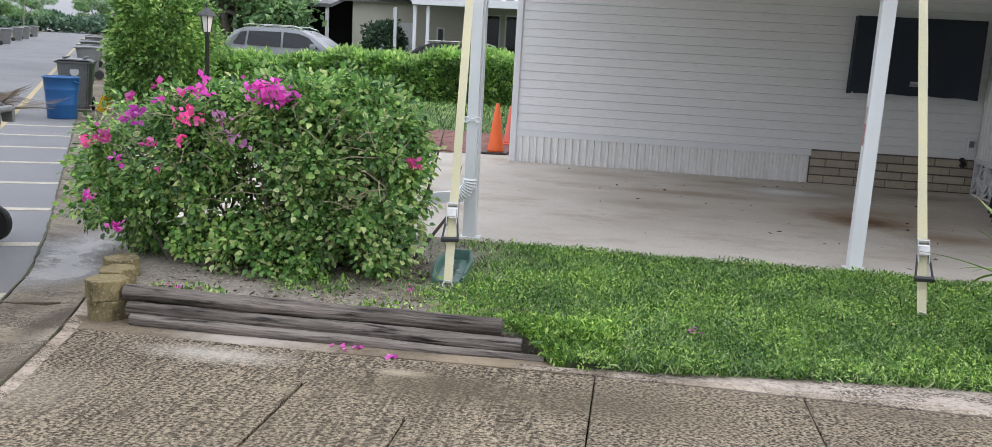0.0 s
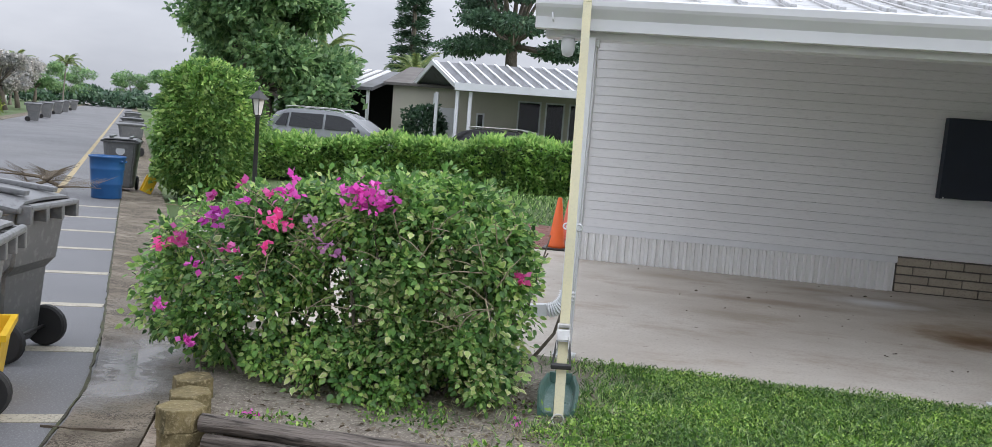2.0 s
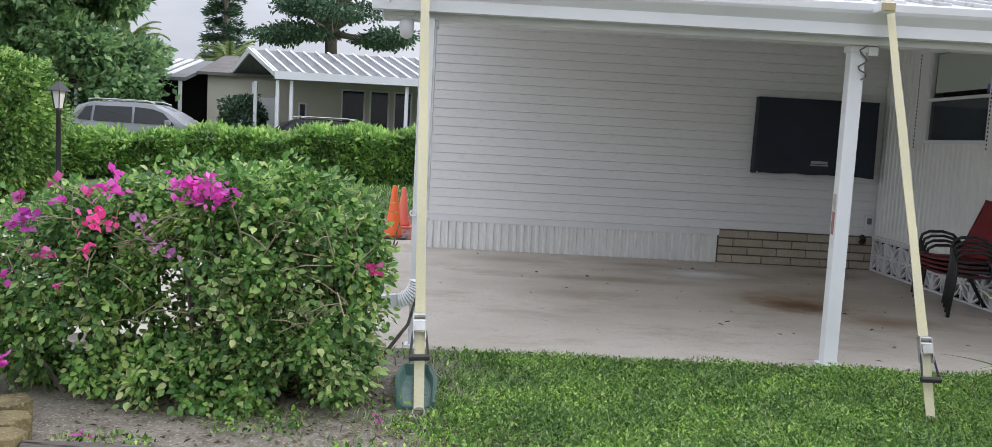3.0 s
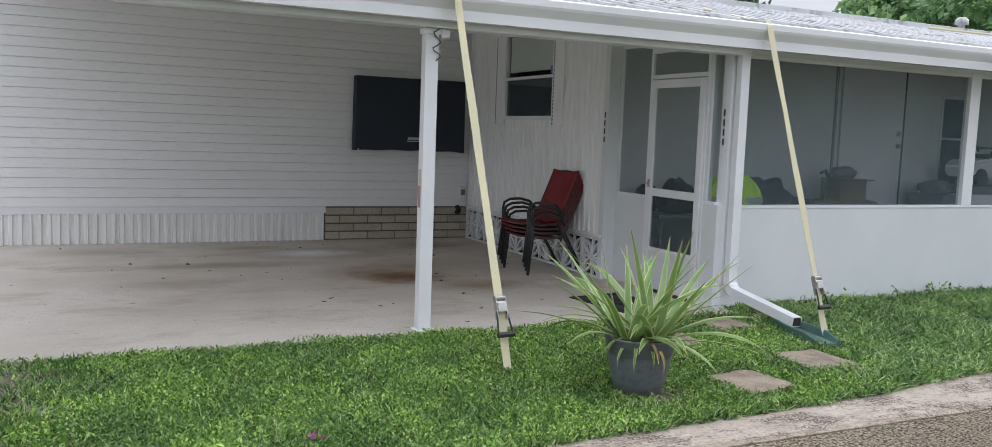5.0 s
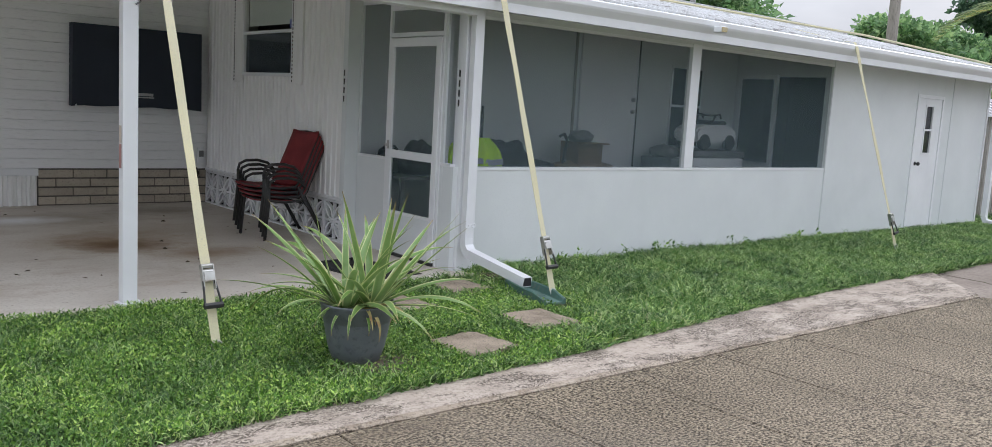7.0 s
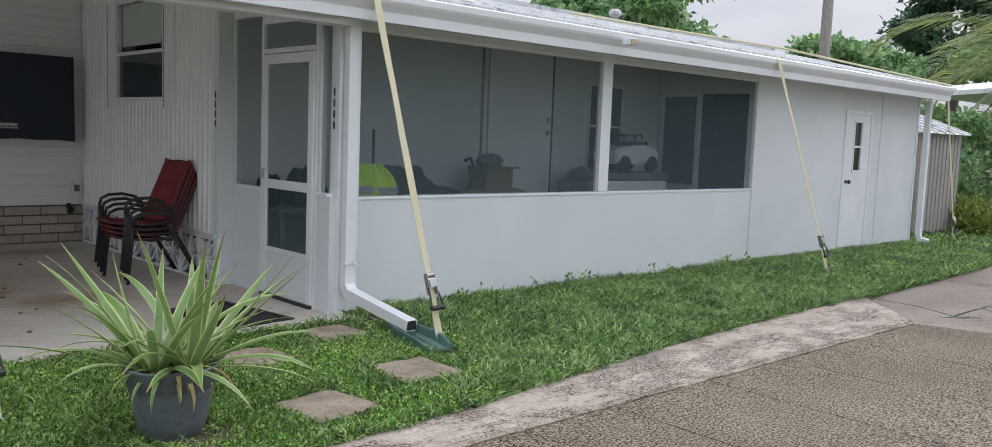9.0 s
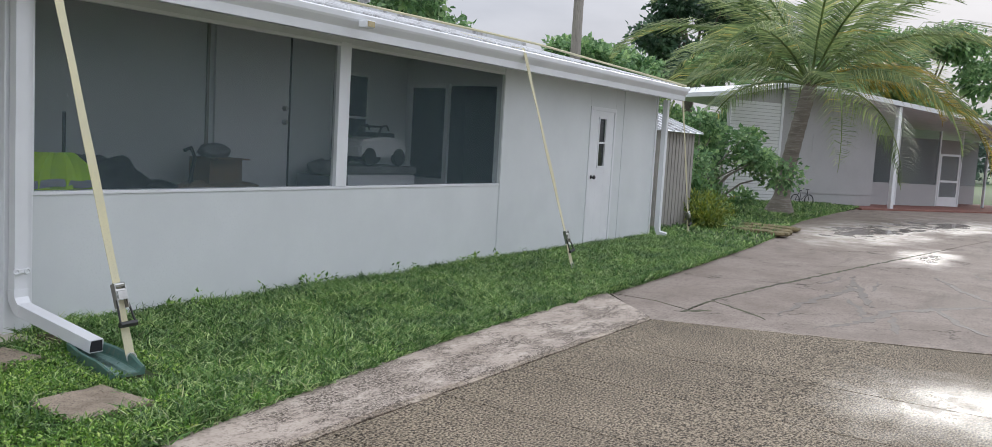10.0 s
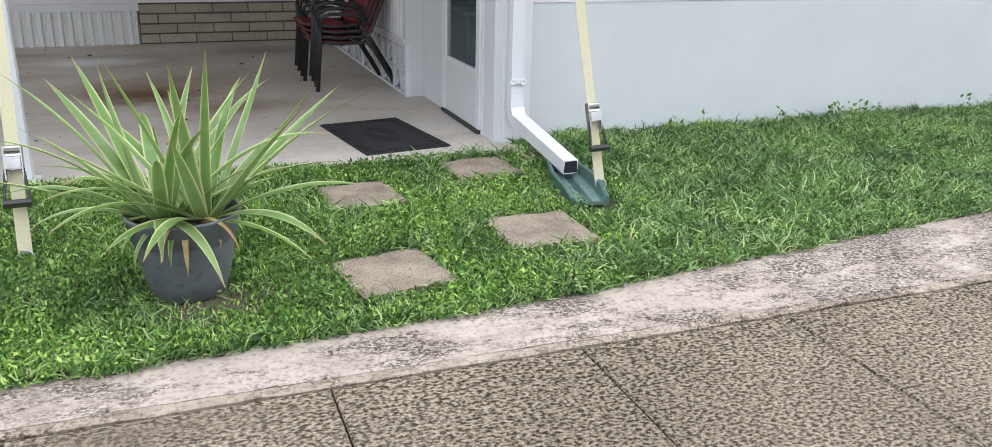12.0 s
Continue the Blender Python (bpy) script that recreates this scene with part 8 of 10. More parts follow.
    tube(bm, [(-0.12, -0.17, 0.33), (-0.02, -0.16, 0.46), (0.08, -0.15, 0.48), (0.12, -0.15, 0.42)], 0.012)
    tube(bm, [(-0.12, 0.17, 0.33), (-0.02, 0.16, 0.46), (0.08, 0.15, 0.48), (0.12, 0.15, 0.42)], 0.012)
    tube(bm, [(-0.02, -0.16, 0.46), (-0.02, 0.16, 0.46)], 0.012)
    part("windscreen_frame", bm, M["black_metal"], car)
    part("cockpit", boxes((-0.10, 0.25, -0.15, 0.15, 0.33, 0.39), bevel=0.02), M["dark_cloth"], car)
    for x in (-0.27, 0.27):
        for sy in (-1, 1):
            bm = bmesh.new()
            lathe(bm, [(0.05, -0.035), (0.1, -0.03), (0.105, 0), (0.1, 0.03), (0.05, 0.035)], 18)
            bmesh.ops.transform(bm, matrix=pose(x, sy * 0.19, 0.105, 90), verts=bm.verts)
            part("wheel", bm, M["rubber"], car)
    g = thing("storage_tub", (9.1, 8.0, 0.012), "dark storage tub with a pale bag on top", "storage tub")
    part("tub", boxes((-0.16, 0.16, -0.25, 0.25, 0, 0.93), bevel=0.02), M["pot"], g)
    heap((9.1, 8.0, 0.945), (0.16, 0.18, 0.10), M["bin_grey"], "pale crumpled bag on a storage tub", "plastic bag", 21)
    # things seen through the lower pane of the screen door
    sh = thing("low_shelf", (5.6, 7.3, 0.012), "low dark shelf with folded things behind the door", "shelf")
    for z in (0.35, 0.62):
        part("shelf_board", boxes((-0.35, 0.35, -0.2, 0.2, z, z + 0.025), bevel=0.004), M["bin_grey"], sh)
    for x in (-0.33, 0.33):
        part("side_panel", boxes((x - 0.012, x + 0.012, -0.2, 0.2, 0, 0.66)), M["pot"], sh)
    heap((5.6, 7.3, 0.66), (0.22, 0.14, 0.10), M["bin_grey"], "folded grey cloth on the low shelf", "cloth", 31)
    heap((5.55, 7.3, 0.39), (0.25, 0.14, 0.09), M["dark_cloth"], "dark folded cloth inside the low shelf", "cloth", 33)


build_porch_things()


# ---- street ----
def wheel_parts(parent, x, y, z, r, w, axis_rot, rim=None):
    bm = bmesh.new()
    lathe(bm, [(r * 0.45, -w / 2), (r * 0.9, -w / 2), (r, -w * 0.3), (r, w * 0.3), (r * 0.9, w / 2), (r * 0.45, w / 2)], 22)
    bmesh.ops.transform(bm, matrix=pose(x, y, z, 90), verts=bm.verts)
    t = part("wheel", bm, M["rubber"], parent)
    bm = bmesh.new()
    lathe(bm, [(r * 0.1, -w * 0.42), (r * 0.62, -w * 0.3), (r * 0.62, w * 0.3), (r * 0.1, w * 0.42)], 16)
    for k in range(5):
        a = k * 2 * math.pi / 5
        tube(bm, [(0, 0, w * 0.45), (math.cos(a) * r * 0.85, math.sin(a) * r * 0.85, w * 0.47)], r * 0.06, seg=5)
    bmesh.ops.transform(bm, matrix=pose(x, y, z, 90), verts=bm.verts)
    part("rim", bm, rim or M["black_metal"], t)


def wheelie_bin(at, label, open_lid=0.0, seal=True, scrawl=False):
    """Two-wheeled bin: local +x is its front, wheels and hinge at -x."""
    b = thing("wheelie_bin", at, label, "rubbish bin", "wheelie bins")
    bm = bmesh.new()
    rows = []
    for z, d0, d1, w in ((0.06, -0.24, 0.20, 0.23), (0.10, -0.27, 0.23, 0.25), (0.55, -0.30, 0.30, 0.285), (0.62, -0.36, 0.32, 0.30), (0.96, -0.40, 0.375, 0.325), (1.0, -0.41, 0.39, 0.335)):
        rows.append([(d0, -w * 0.94, z), (d0 + 0.05, -w, z), (d1 - 0.07, -w, z), (d1, -w * 0.8, z), (d1, w * 0.8, z), (d1 - 0.07, w, z), (d0 + 0.05, w, z), (d0, w * 0.94, z)])
    vr = [[bm.verts.new(p) for p in r] for r in rows]
    for a, c in zip(vr, vr[1:]):
        for k in range(8):
            bm.faces.new((a[k], a[(k + 1) % 8], c[(k + 1) % 8], c[k]))
    bm.faces.new(vr[0][::-1])
    bm.faces.new(vr[-1])
    bmesh.ops.bevel(bm, geom=[e for e in bm.edges if abs((e.verts[0].co - e.verts[1].co).z) > 0.02], offset=0.02, segments=2, affect="EDGES")
    part("body", bm, M["bin_grey"], b)
    part("rim_collar", boxes((-0.43, 0.41, -0.352, 0.352, 0.965, 1.005), bevel=0.012), M["bin_grey"], b)
    bm = bmesh.new()
    n = 12
    rws = []
    for i in range(n + 1):
        x = -0.42 + 0.86 * i / n
        row = []
        for j in range(9):
            f = j / 8 * 2 - 1
            zz = 0.02 + 0.018 * (1 - f * f) + 0.022 * math.sin(math.pi * i / n) + (0.0 if abs(f) < 0.99 else -0.035)
            row.append(bm.verts.new((x, f * 0.36, zz)))
        rws.append(row)
    for a, c in zip(rws, rws[1:]):
        for j in range(8):
            bm.faces.new((a[j], c[j], c[j + 1], a[j + 1]))
    ext = bmesh.ops.extrude_face_region(bm, geom=bm.faces[:])
    for v in ext["geom"]:
        if isinstance(v, bmesh.types.BMVert):
            v.co.z -= 0.018
    for j in (-0.18, 0.18):
        box(bm, -0.38, 0.36, j - 0.03, j + 0.03, 0.05, 0.085, bevel=0.01)
    bmesh.ops.recalc_face_normals(bm, faces=bm.faces)
    bmesh.ops.transform(bm, matrix=pose(-0.42, 0, 1.01) @ pose(0, 0, 0, 0, -open_lid) @ pose(0.42, 0, 0), verts=bm.verts)
    part("lid", bm, M["bin_lid"], b, "weathered pale grey lid")
    bm = bmesh.new()
    tube(bm, [(-0.46, -0.30, 1.0), (-0.46, 0.30, 1.0)], 0.024, seg=10)
    part("handle", bm, M["bin_lid"], b)
    for y in (-0.3, -0.1, 0.1, 0.3):
        part("handle_bracket", boxes((-0.48, -0.40, y - 0.02, y + 0.02, 0.90, 1.015), bevel=0.006), M["bin_grey"], b)
    for sy in (-1, 1):
        wheel_parts(b, -0.30, sy * 0.27, 0.14, 0.14, 0.06, 0)
    bm = bmesh.new()
    tube(bm, [(-0.30, -0.25, 0.14), (-0.30, 0.25, 0.14)], 0.012)
    part("axle", bm, M["black_metal"], b)
    if scrawl:
        # hand-painted mark on the side, as plain strokes
        for x0, z0, x1, z1 in ((-0.20, 0.86, -0.13, 0.80), (-0.13, 0.80, -0.19, 0.70), (-0.19, 0.70, -0.12, 0.62), (-0.21, 0.60, -0.14, 0.52), (-0.14, 0.52, -0.20, 0.44)):
            bm = bmesh.new()
            tube(bm, [(x, (0.300 + (z - 0.62) * 0.0735 if z > 0.62 else 0.285 + (z - 0.55) * 0.214 if z > 0.55 else 0.285 - (0.55 - z) * 0.078) + 0.001, z) for x, z in ((x0, z0), ((x0 + x1) / 2, (z0 + z1) / 2), (x1, z1))], 0.01, flat=(0.012, 0.003))
            part("paint_stroke", bm, plain("faded_white_brush_paint", (0.55, 0.56, 0.56), 0.7), b, "faded white brush stroke")
    if seal:
        bm = bmesh.new()
        lathe(bm, [(0.085, 0.0), (0.085, 0.003)], 20)
        bmesh.ops.transform(bm, matrix=pose(0.362, 0, 0.80, 0, 81, 0), verts=bm.verts)
        part("stencil", bm, plain("faded_white_stencil", (0.45, 0.46, 0.47), 0.7), b, "faded round white stencil mark")
    return b


def on_street(s, off, dz=0.0):
    x, y = street(s, off)
    return x, y, -0.165 + rise(s) + 0.03 * min(1, max(0, -off) / 3.3) + dz


def build_street_things():
    face = math.degrees(math.atan2(-N.y, -N.x))
    wheelie_bin(pose(-3.83, 3.90, -0.16, 0, 0, face - 6), "grey wheeled rubbish bin stuffed with branches beside the gutter", 7, False)
    wheelie_bin(pose(-4.64, 5.37, -0.16, 0, 0, face - 22), "grey wheeled rubbish bin with a weathered lid at the kerb", 5, False, True)
    wheelie_bin(pose(*on_street(12.75, -0.02), 0, 0, 298), "grey wheeled rubbish bin behind the blue barrel", 0)
    for s, off, rot in ((24.5, 0.1, face), (33.0, 0.1, face), (46, 0.1, face)):
        wheelie_bin(pose(*on_street(s, off), 0, 0, rot), "grey wheeled rubbish bin waiting at the street edge", 0, False)
    for s, off in ((50, -5.0), (58, -5.0), (70, -5.2), (78, -5.2), (90, -5.2)):
        wheelie_bin(pose(*on_street(s, off), 0, 0, face + 180), "grey wheeled rubbish bin on the opposite kerb", 0, False)
    # twigs spilling from the nearest bins
    bm = bmesh.new()
    rr = random.Random(3)
    for k in range(34):
        a = Vector((-3.83 + rr.uniform(-0.3, 0.2), 3.90 + rr.uniform(-0.3, 0.3), 0.855))
        d = Vector((rr.uniform(-1, 1), rr.uniform(-1, 1), rr.uniform(-0.02, 0.12))).normalized() * rr.uniform(0.15, 0.35)
        tube(bm, [a, a + d * 0.5 + Vector((0, 0, 0.01)), a + d], [0.006, 0.005, 0.002], seg=4)
    solo("twig_bundle", bm, M["frond_dry"], "dry brown twigs sticking out under the bin lid", "twigs", kind="stuff")
    y = thing("recycling_tub", pose(-4.05, 4.57, -0.16, 0, 0, face), "yellow recycling tub standing between two grey bins", "recycling tub")
    bm = bmesh.new()
    vs = [[bm.verts.new((sx * a, sy * b, z)) for sx, sy in ((-1, -1), (1, -1), (1, 1), (-1, 1))] for a, b, z in ((0.16, 0.20, 0), (0.21, 0.25, 0.36), (0.235, 0.275, 0.365), (0.235, 0.275, 0.40), (0.2, 0.24, 0.40), (0.15, 0.19, 0.03))]
    for a, c in zip(vs, vs[1:]):
        for k in range(4):
            bm.faces.new((a[k], a[(k + 1) % 4], c[(k + 1) % 4], c[k]))
    bm.faces.new(vs[0][::-1])
    bm.faces.new(vs[-1])
    part("tub", bm, M["yellow"], y)
    for s in (-1, 1):
        part("handle", boxes((-0.06, 0.06, s * 0.285 - 0.02, s * 0.285 + 0.02, 0.34, 0.375), bevel=0.006), M["yellow"], y)
    t2 = thing("caution_board", pose(*on_street(12.0, 0.44, 0.04), 0, 24, 50), "yellow folding caution board leaning by the bush", "caution board")
    part("panel", boxes((-0.1, 0.1, -0.012, 0.012, 0.0, 0.36), bevel=0.004), M["yellow"], t2)
    part("back_panel", boxes((-0.1, 0.1, 0.1, 0.124, 0.0, 0.33), bevel=0.004), M["yellow"], t2)
    b = thing("blue_barrel", Matrix.Translation(on_street(10.95, -0.24)) @ Matrix.Diagonal((1.03, 1.03, 0.91, 1)), "open blue plastic barrel standing at the street edge", "barrel")
    bm = bmesh.new()
    lathe(bm, [(0.24, 0.0), (0.25, 0.02), (0.255, 0.26), (0.265, 0.28), (0.262, 0.3), (0.275, 0.56), (0.285, 0.58), (0.282, 0.6), (0.295, 0.80), (0.315, 0.81), (0.315, 0.84), (0.29, 0.845), (0.275, 0.60), (0.24, 0.05)], 28)
    part("drum", bm, M["blue"], b, smooth=True)
    for sy in (-1, 1):
        bm = bmesh.new()
        tube(bm, [(0.30, sy * 0.07, 0.76), (0.34, sy * 0.05, 0.74), (0.34, -sy * 0.0, 0.73)], 0.012)
        part("handle", bm, M["blue"], b)
    # heap of dead palm fronds
    f = thing("palm_debris", on_street(10.9, -1.2), "heap of dry fallen palm fronds on the street", "palm debris")
    for k in range(9):
        rr2 = random.Random(40 + k)
        bm = bmesh.new()
        a = rr2.uniform(0, 6.28)
        base = Vector((rr2.uniform(-0.3, 0.3), rr2.uniform(-0.3, 0.3), 0.06 + 0.03 * k))
        d = Vector((math.cos(a), math.sin(a), rr2.uniform(0.0, 0.35)))
        pts = [base + d * (q / 6) * 0.95 + Vector((0, 0, -0.1 * (q / 6) ** 2)) for q in range(7)]
        tube(bm, pts, [0.035, 0.03, 0.022, 0.016, 0.012, 0.008, 0.004], seg=6)
        for q in range(26):
            g = 0.25 + 0.75 * q / 26
            p0 = base + d * g * 0.95
            sd = Vector((-d.y, d.x, 0.3)) * (1 if q % 2 else -1) + d * 0.7
            tube(bm, [p0, p0 + sd.normalized() * rr2.uniform(0.18, 0.42)], [0.006, 0.002], seg=3)
        part("dry_frond", bm, M["frond_dry"], f)


def build_lamp():
    z = far_z(-7.56, 15.4)
    l = thing("post_lamp", (-7.56, 15.4, z), "black garden lamp post with a frosted lantern", "street lamp")
    bm = bmesh.new()
    lathe(bm, [(0.09, 0), (0.09, 0.05), (0.05, 0.09), (0.042, 0.4), (0.036, 1.72), (0.05, 1.74), (0.05, 1.78)], 14)
    part("pole", bm, M["black_metal"], l, smooth=True)
    bm = bmesh.new()
    lathe(bm, [(0.07, 1.78), (0.12, 2.06)], 6)
    part("lantern_glass", bm, M["lamp_glass"], l, "frosted lantern panes")
    bm = bmesh.new()
    lathe(bm, [(0.2, 2.06), (0.19, 2.08), (0.05, 2.2), (0.02, 2.22), (0.025, 2.27), (0.005, 2.3)], 6)
    part("cap", bm, M["black_metal"], l)
    for k in range(6):
        a = math.pi / 3 * k
        bm = bmesh.new()
        tube(bm, [(0.073 * math.cos(a), 0.073 * math.sin(a), 1.78), (0.124 * math.cos(a), 0.124 * math.sin(a), 2.06)], 0.008, seg=5)
        part("rib", bm, M["black_metal"], l)


def leaf_thing(name, at, label, category, lumps_, material, size, width=0.55, stems=None, group="", spread=0.8, down=0.25, trunk_mat=None, power=2.3):
    """A shrub or crown: lumps_ rows of (count, centre, radii, hollow); stems: tubes as (points, radii)."""
    t = thing(name, at, label, category, group)
    P, W = [], []
    for k, (n, c, rr, hol) in enumerate(lumps_):
        p, d = blob_points(n, c, rr, 50 + k + int(abs(at[0]) * 7), hollow=hol, power=power, lump=0.2 if power < 3 else 0.16, floor=0.02)
        P.append(p)
        W.append(look_out(d, k, spread, down))
    p, w = np.concatenate(P), np.concatenate(W)
    rr_ = np.random.default_rng(len(p))
    ob = new("crown", leaves("crown", p, w, rr_.uniform(size * 0.65, size * 1.3, len(p)), material, width=width, seed=len(p)))
    ob.parent = t
    if stems:
        bm = bmesh.new()
        for pts, rad in stems:
            tube(bm, pts, rad, seg=8)
        part("trunk", bm, trunk_mat or M["bark"], t, smooth=True)
    return t


def hedge():
    """Clipped hedge behind the lamp: its top climbs to the right as the ground does."""
    h = thing("hedge", (-4.6, 21.3, 0.0), "long clipped green hedge along the neighbour's drive", "hedge")
    rng = np.random.default_rng(31)
    n = 26000
    x = rng.uniform(-6.6, 5.0, n)
    top = 0.90 + (x + 6) * 0.062 + 0.07 * np.sin(x * 2.1) + 0.05 * np.sin(x * 5.3 + 1)
    dep = 0.55
    face = rng.random(n)
    y = np.where(face < 0.62, -dep + 0.10 * np.sin(x * 3.3) + rng.normal(0, 0.07, n), rng.uniform(-dep, dep, n))
    low = np.array([far_z(a - 4.6, 21.0) for a in x])
    z = np.where(face < 0.62, low + (top - low) * rng.random(n), top + rng.normal(0, 0.06, n))
    p = np.stack([x, y, z], 1)
    d = np.where((face < 0.62)[:, None], np.array([[0, -1, 0.35]]), np.array([[0, -0.2, 1.0]])) + rng.normal(0, 0.55, (n, 3))
    ob = new("foliage", leaves("foliage", p, d, rng.uniform(0.09, 0.19, n), M["leaf_hedge"], width=0.45, seed=2))
    ob.parent = h
    # solid core, coloured dark as the shade deep in the foliage
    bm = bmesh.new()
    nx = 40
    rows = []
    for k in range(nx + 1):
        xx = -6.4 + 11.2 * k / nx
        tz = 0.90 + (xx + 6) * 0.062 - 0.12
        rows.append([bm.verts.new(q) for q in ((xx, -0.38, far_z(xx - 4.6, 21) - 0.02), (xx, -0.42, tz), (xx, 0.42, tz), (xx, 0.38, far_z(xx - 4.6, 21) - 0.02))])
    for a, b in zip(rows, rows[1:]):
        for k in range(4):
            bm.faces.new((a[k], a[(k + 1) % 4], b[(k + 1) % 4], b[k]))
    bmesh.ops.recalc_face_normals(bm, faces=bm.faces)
    part("hedge_core", bm, M["leaf_dark"], h, "solid dark core standing in for the hedge's shaded inside")


def suv(at, paint, label, length=4.5, height=1.62):
    """Side-on car: local +x is its front."""
    c = thing("parked_car", at, label, "car", "parked cars")
    L, H = length / 2, height
    prof = [(-L, 0.45), (-L + 0.02, 0.85), (-L + 0.12, 1.02), (-L + 0.5, H - 0.12), (-L + 0.85, H - 0.01), (-0.3, H), (0.35, H - 0.05), (0.75, H - 0.22), (1.25, 1.05), (1.55, 0.98), (L - 0.25, 0.86), (L - 0.02, 0.66), (L, 0.4), (L - 0.15, 0.25), (-L + 0.2, 0.25)]
    bm = bmesh.new()
    rows = []
    for f in (-1.0, -0.94, -0.5, 0.5, 0.94, 1.0):
        row = []
        for x, z in prof:
            tum = 0.90 - (0.16 * max(0, (z - 0.9)) / 0.7)
            yy = f * tum if abs(f) < 1 else f * tum * 0.99
            sh = 0.04 if abs(f) > 0.97 else 0
            row.append(bm.verts.new((x * (1 - sh * 0.3), yy, z - (0.03 if abs(f) > 0.9 and z > 1.2 else 0))))
        rows.append(row)
    for a, b in zip(rows, rows[1:]):
        for k in range(len(prof)):
            bm.faces.new((a[k], a[(k + 1) % len(prof)], b[(k + 1) % len(prof)], b[k]))
    bm.faces.new(rows[0][::-1])
    bm.faces.new(rows[-1])
    bmesh.ops.recalc_face_normals(bm, faces=bm.faces)
    part("body", bm, paint, c, smooth=False)
    for sy in (-1, 1):
        def glass_at(pts):
            bm = bmesh.new()
            v = [bm.verts.new((x, sy * (0.905 - 0.16 * max(0, z - 0.9) / 0.7), z)) for x, z in pts]
            bm.faces.new(v)
            ext = bmesh.ops.extrude_face_region(bm, geom=bm.faces[:])
            for q in ext["geom"]:
                if isinstance(q, bmesh.types.BMVert):
                    q.co.y -= sy * 0.03
            bmesh.ops.recalc_face_normals(bm, faces=bm.faces)
            part("side_window", bm, M["car_glass"], c)
        glass_at([(-L + 0.5, 1.08), (-L + 0.85, 1.06), (-L + 0.9, H - 0.16), (-L + 0.72, H - 0.2)])
        glass_at([(-L + 0.95, 1.06), (-0.25, 1.04), (-0.25, H - 0.14), (-L + 0.98, H - 0.15)])
        glass_at([(-0.17, 1.04), (0.95, 1.03), (0.62, H - 0.27), (0.3, H - 0.17), (-0.17, H - 0.14)])
        bm = bmesh.new()
        tube(bm, [(-L + 0.75, sy * 0.66, H + 0.015), (-L + 0.95, sy * 0.66, H + 0.05), (0.1, sy * 0.66, H + 0.05), (0.35, sy * 0.66, H - 0.02)], 0.018)
        part("roof_rail", bm, M["steel"], c, "bright roof rail")
        part("tail_light", boxes((-L - 0.01, -L + 0.22, sy * 0.8 - 0.08, sy * 0.8 + 0.095, 0.98, 1.12), bevel=0.02), plain("red_lamp", (0.4, 0.05, 0.03), 0.3), c, "red tail light")
        part("wing_mirror", boxes((0.75, 0.9, sy * 1.0 - 0.09, sy * 1.0 + 0.06, 1.02, 1.16), bevel=0.03), paint, c)
        for x in (-L + 0.85, L - 0.9):
            wheel_parts(c, x, sy * 0.82, 0.33, 0.33, 0.2, 0, M["steel"])
    return c


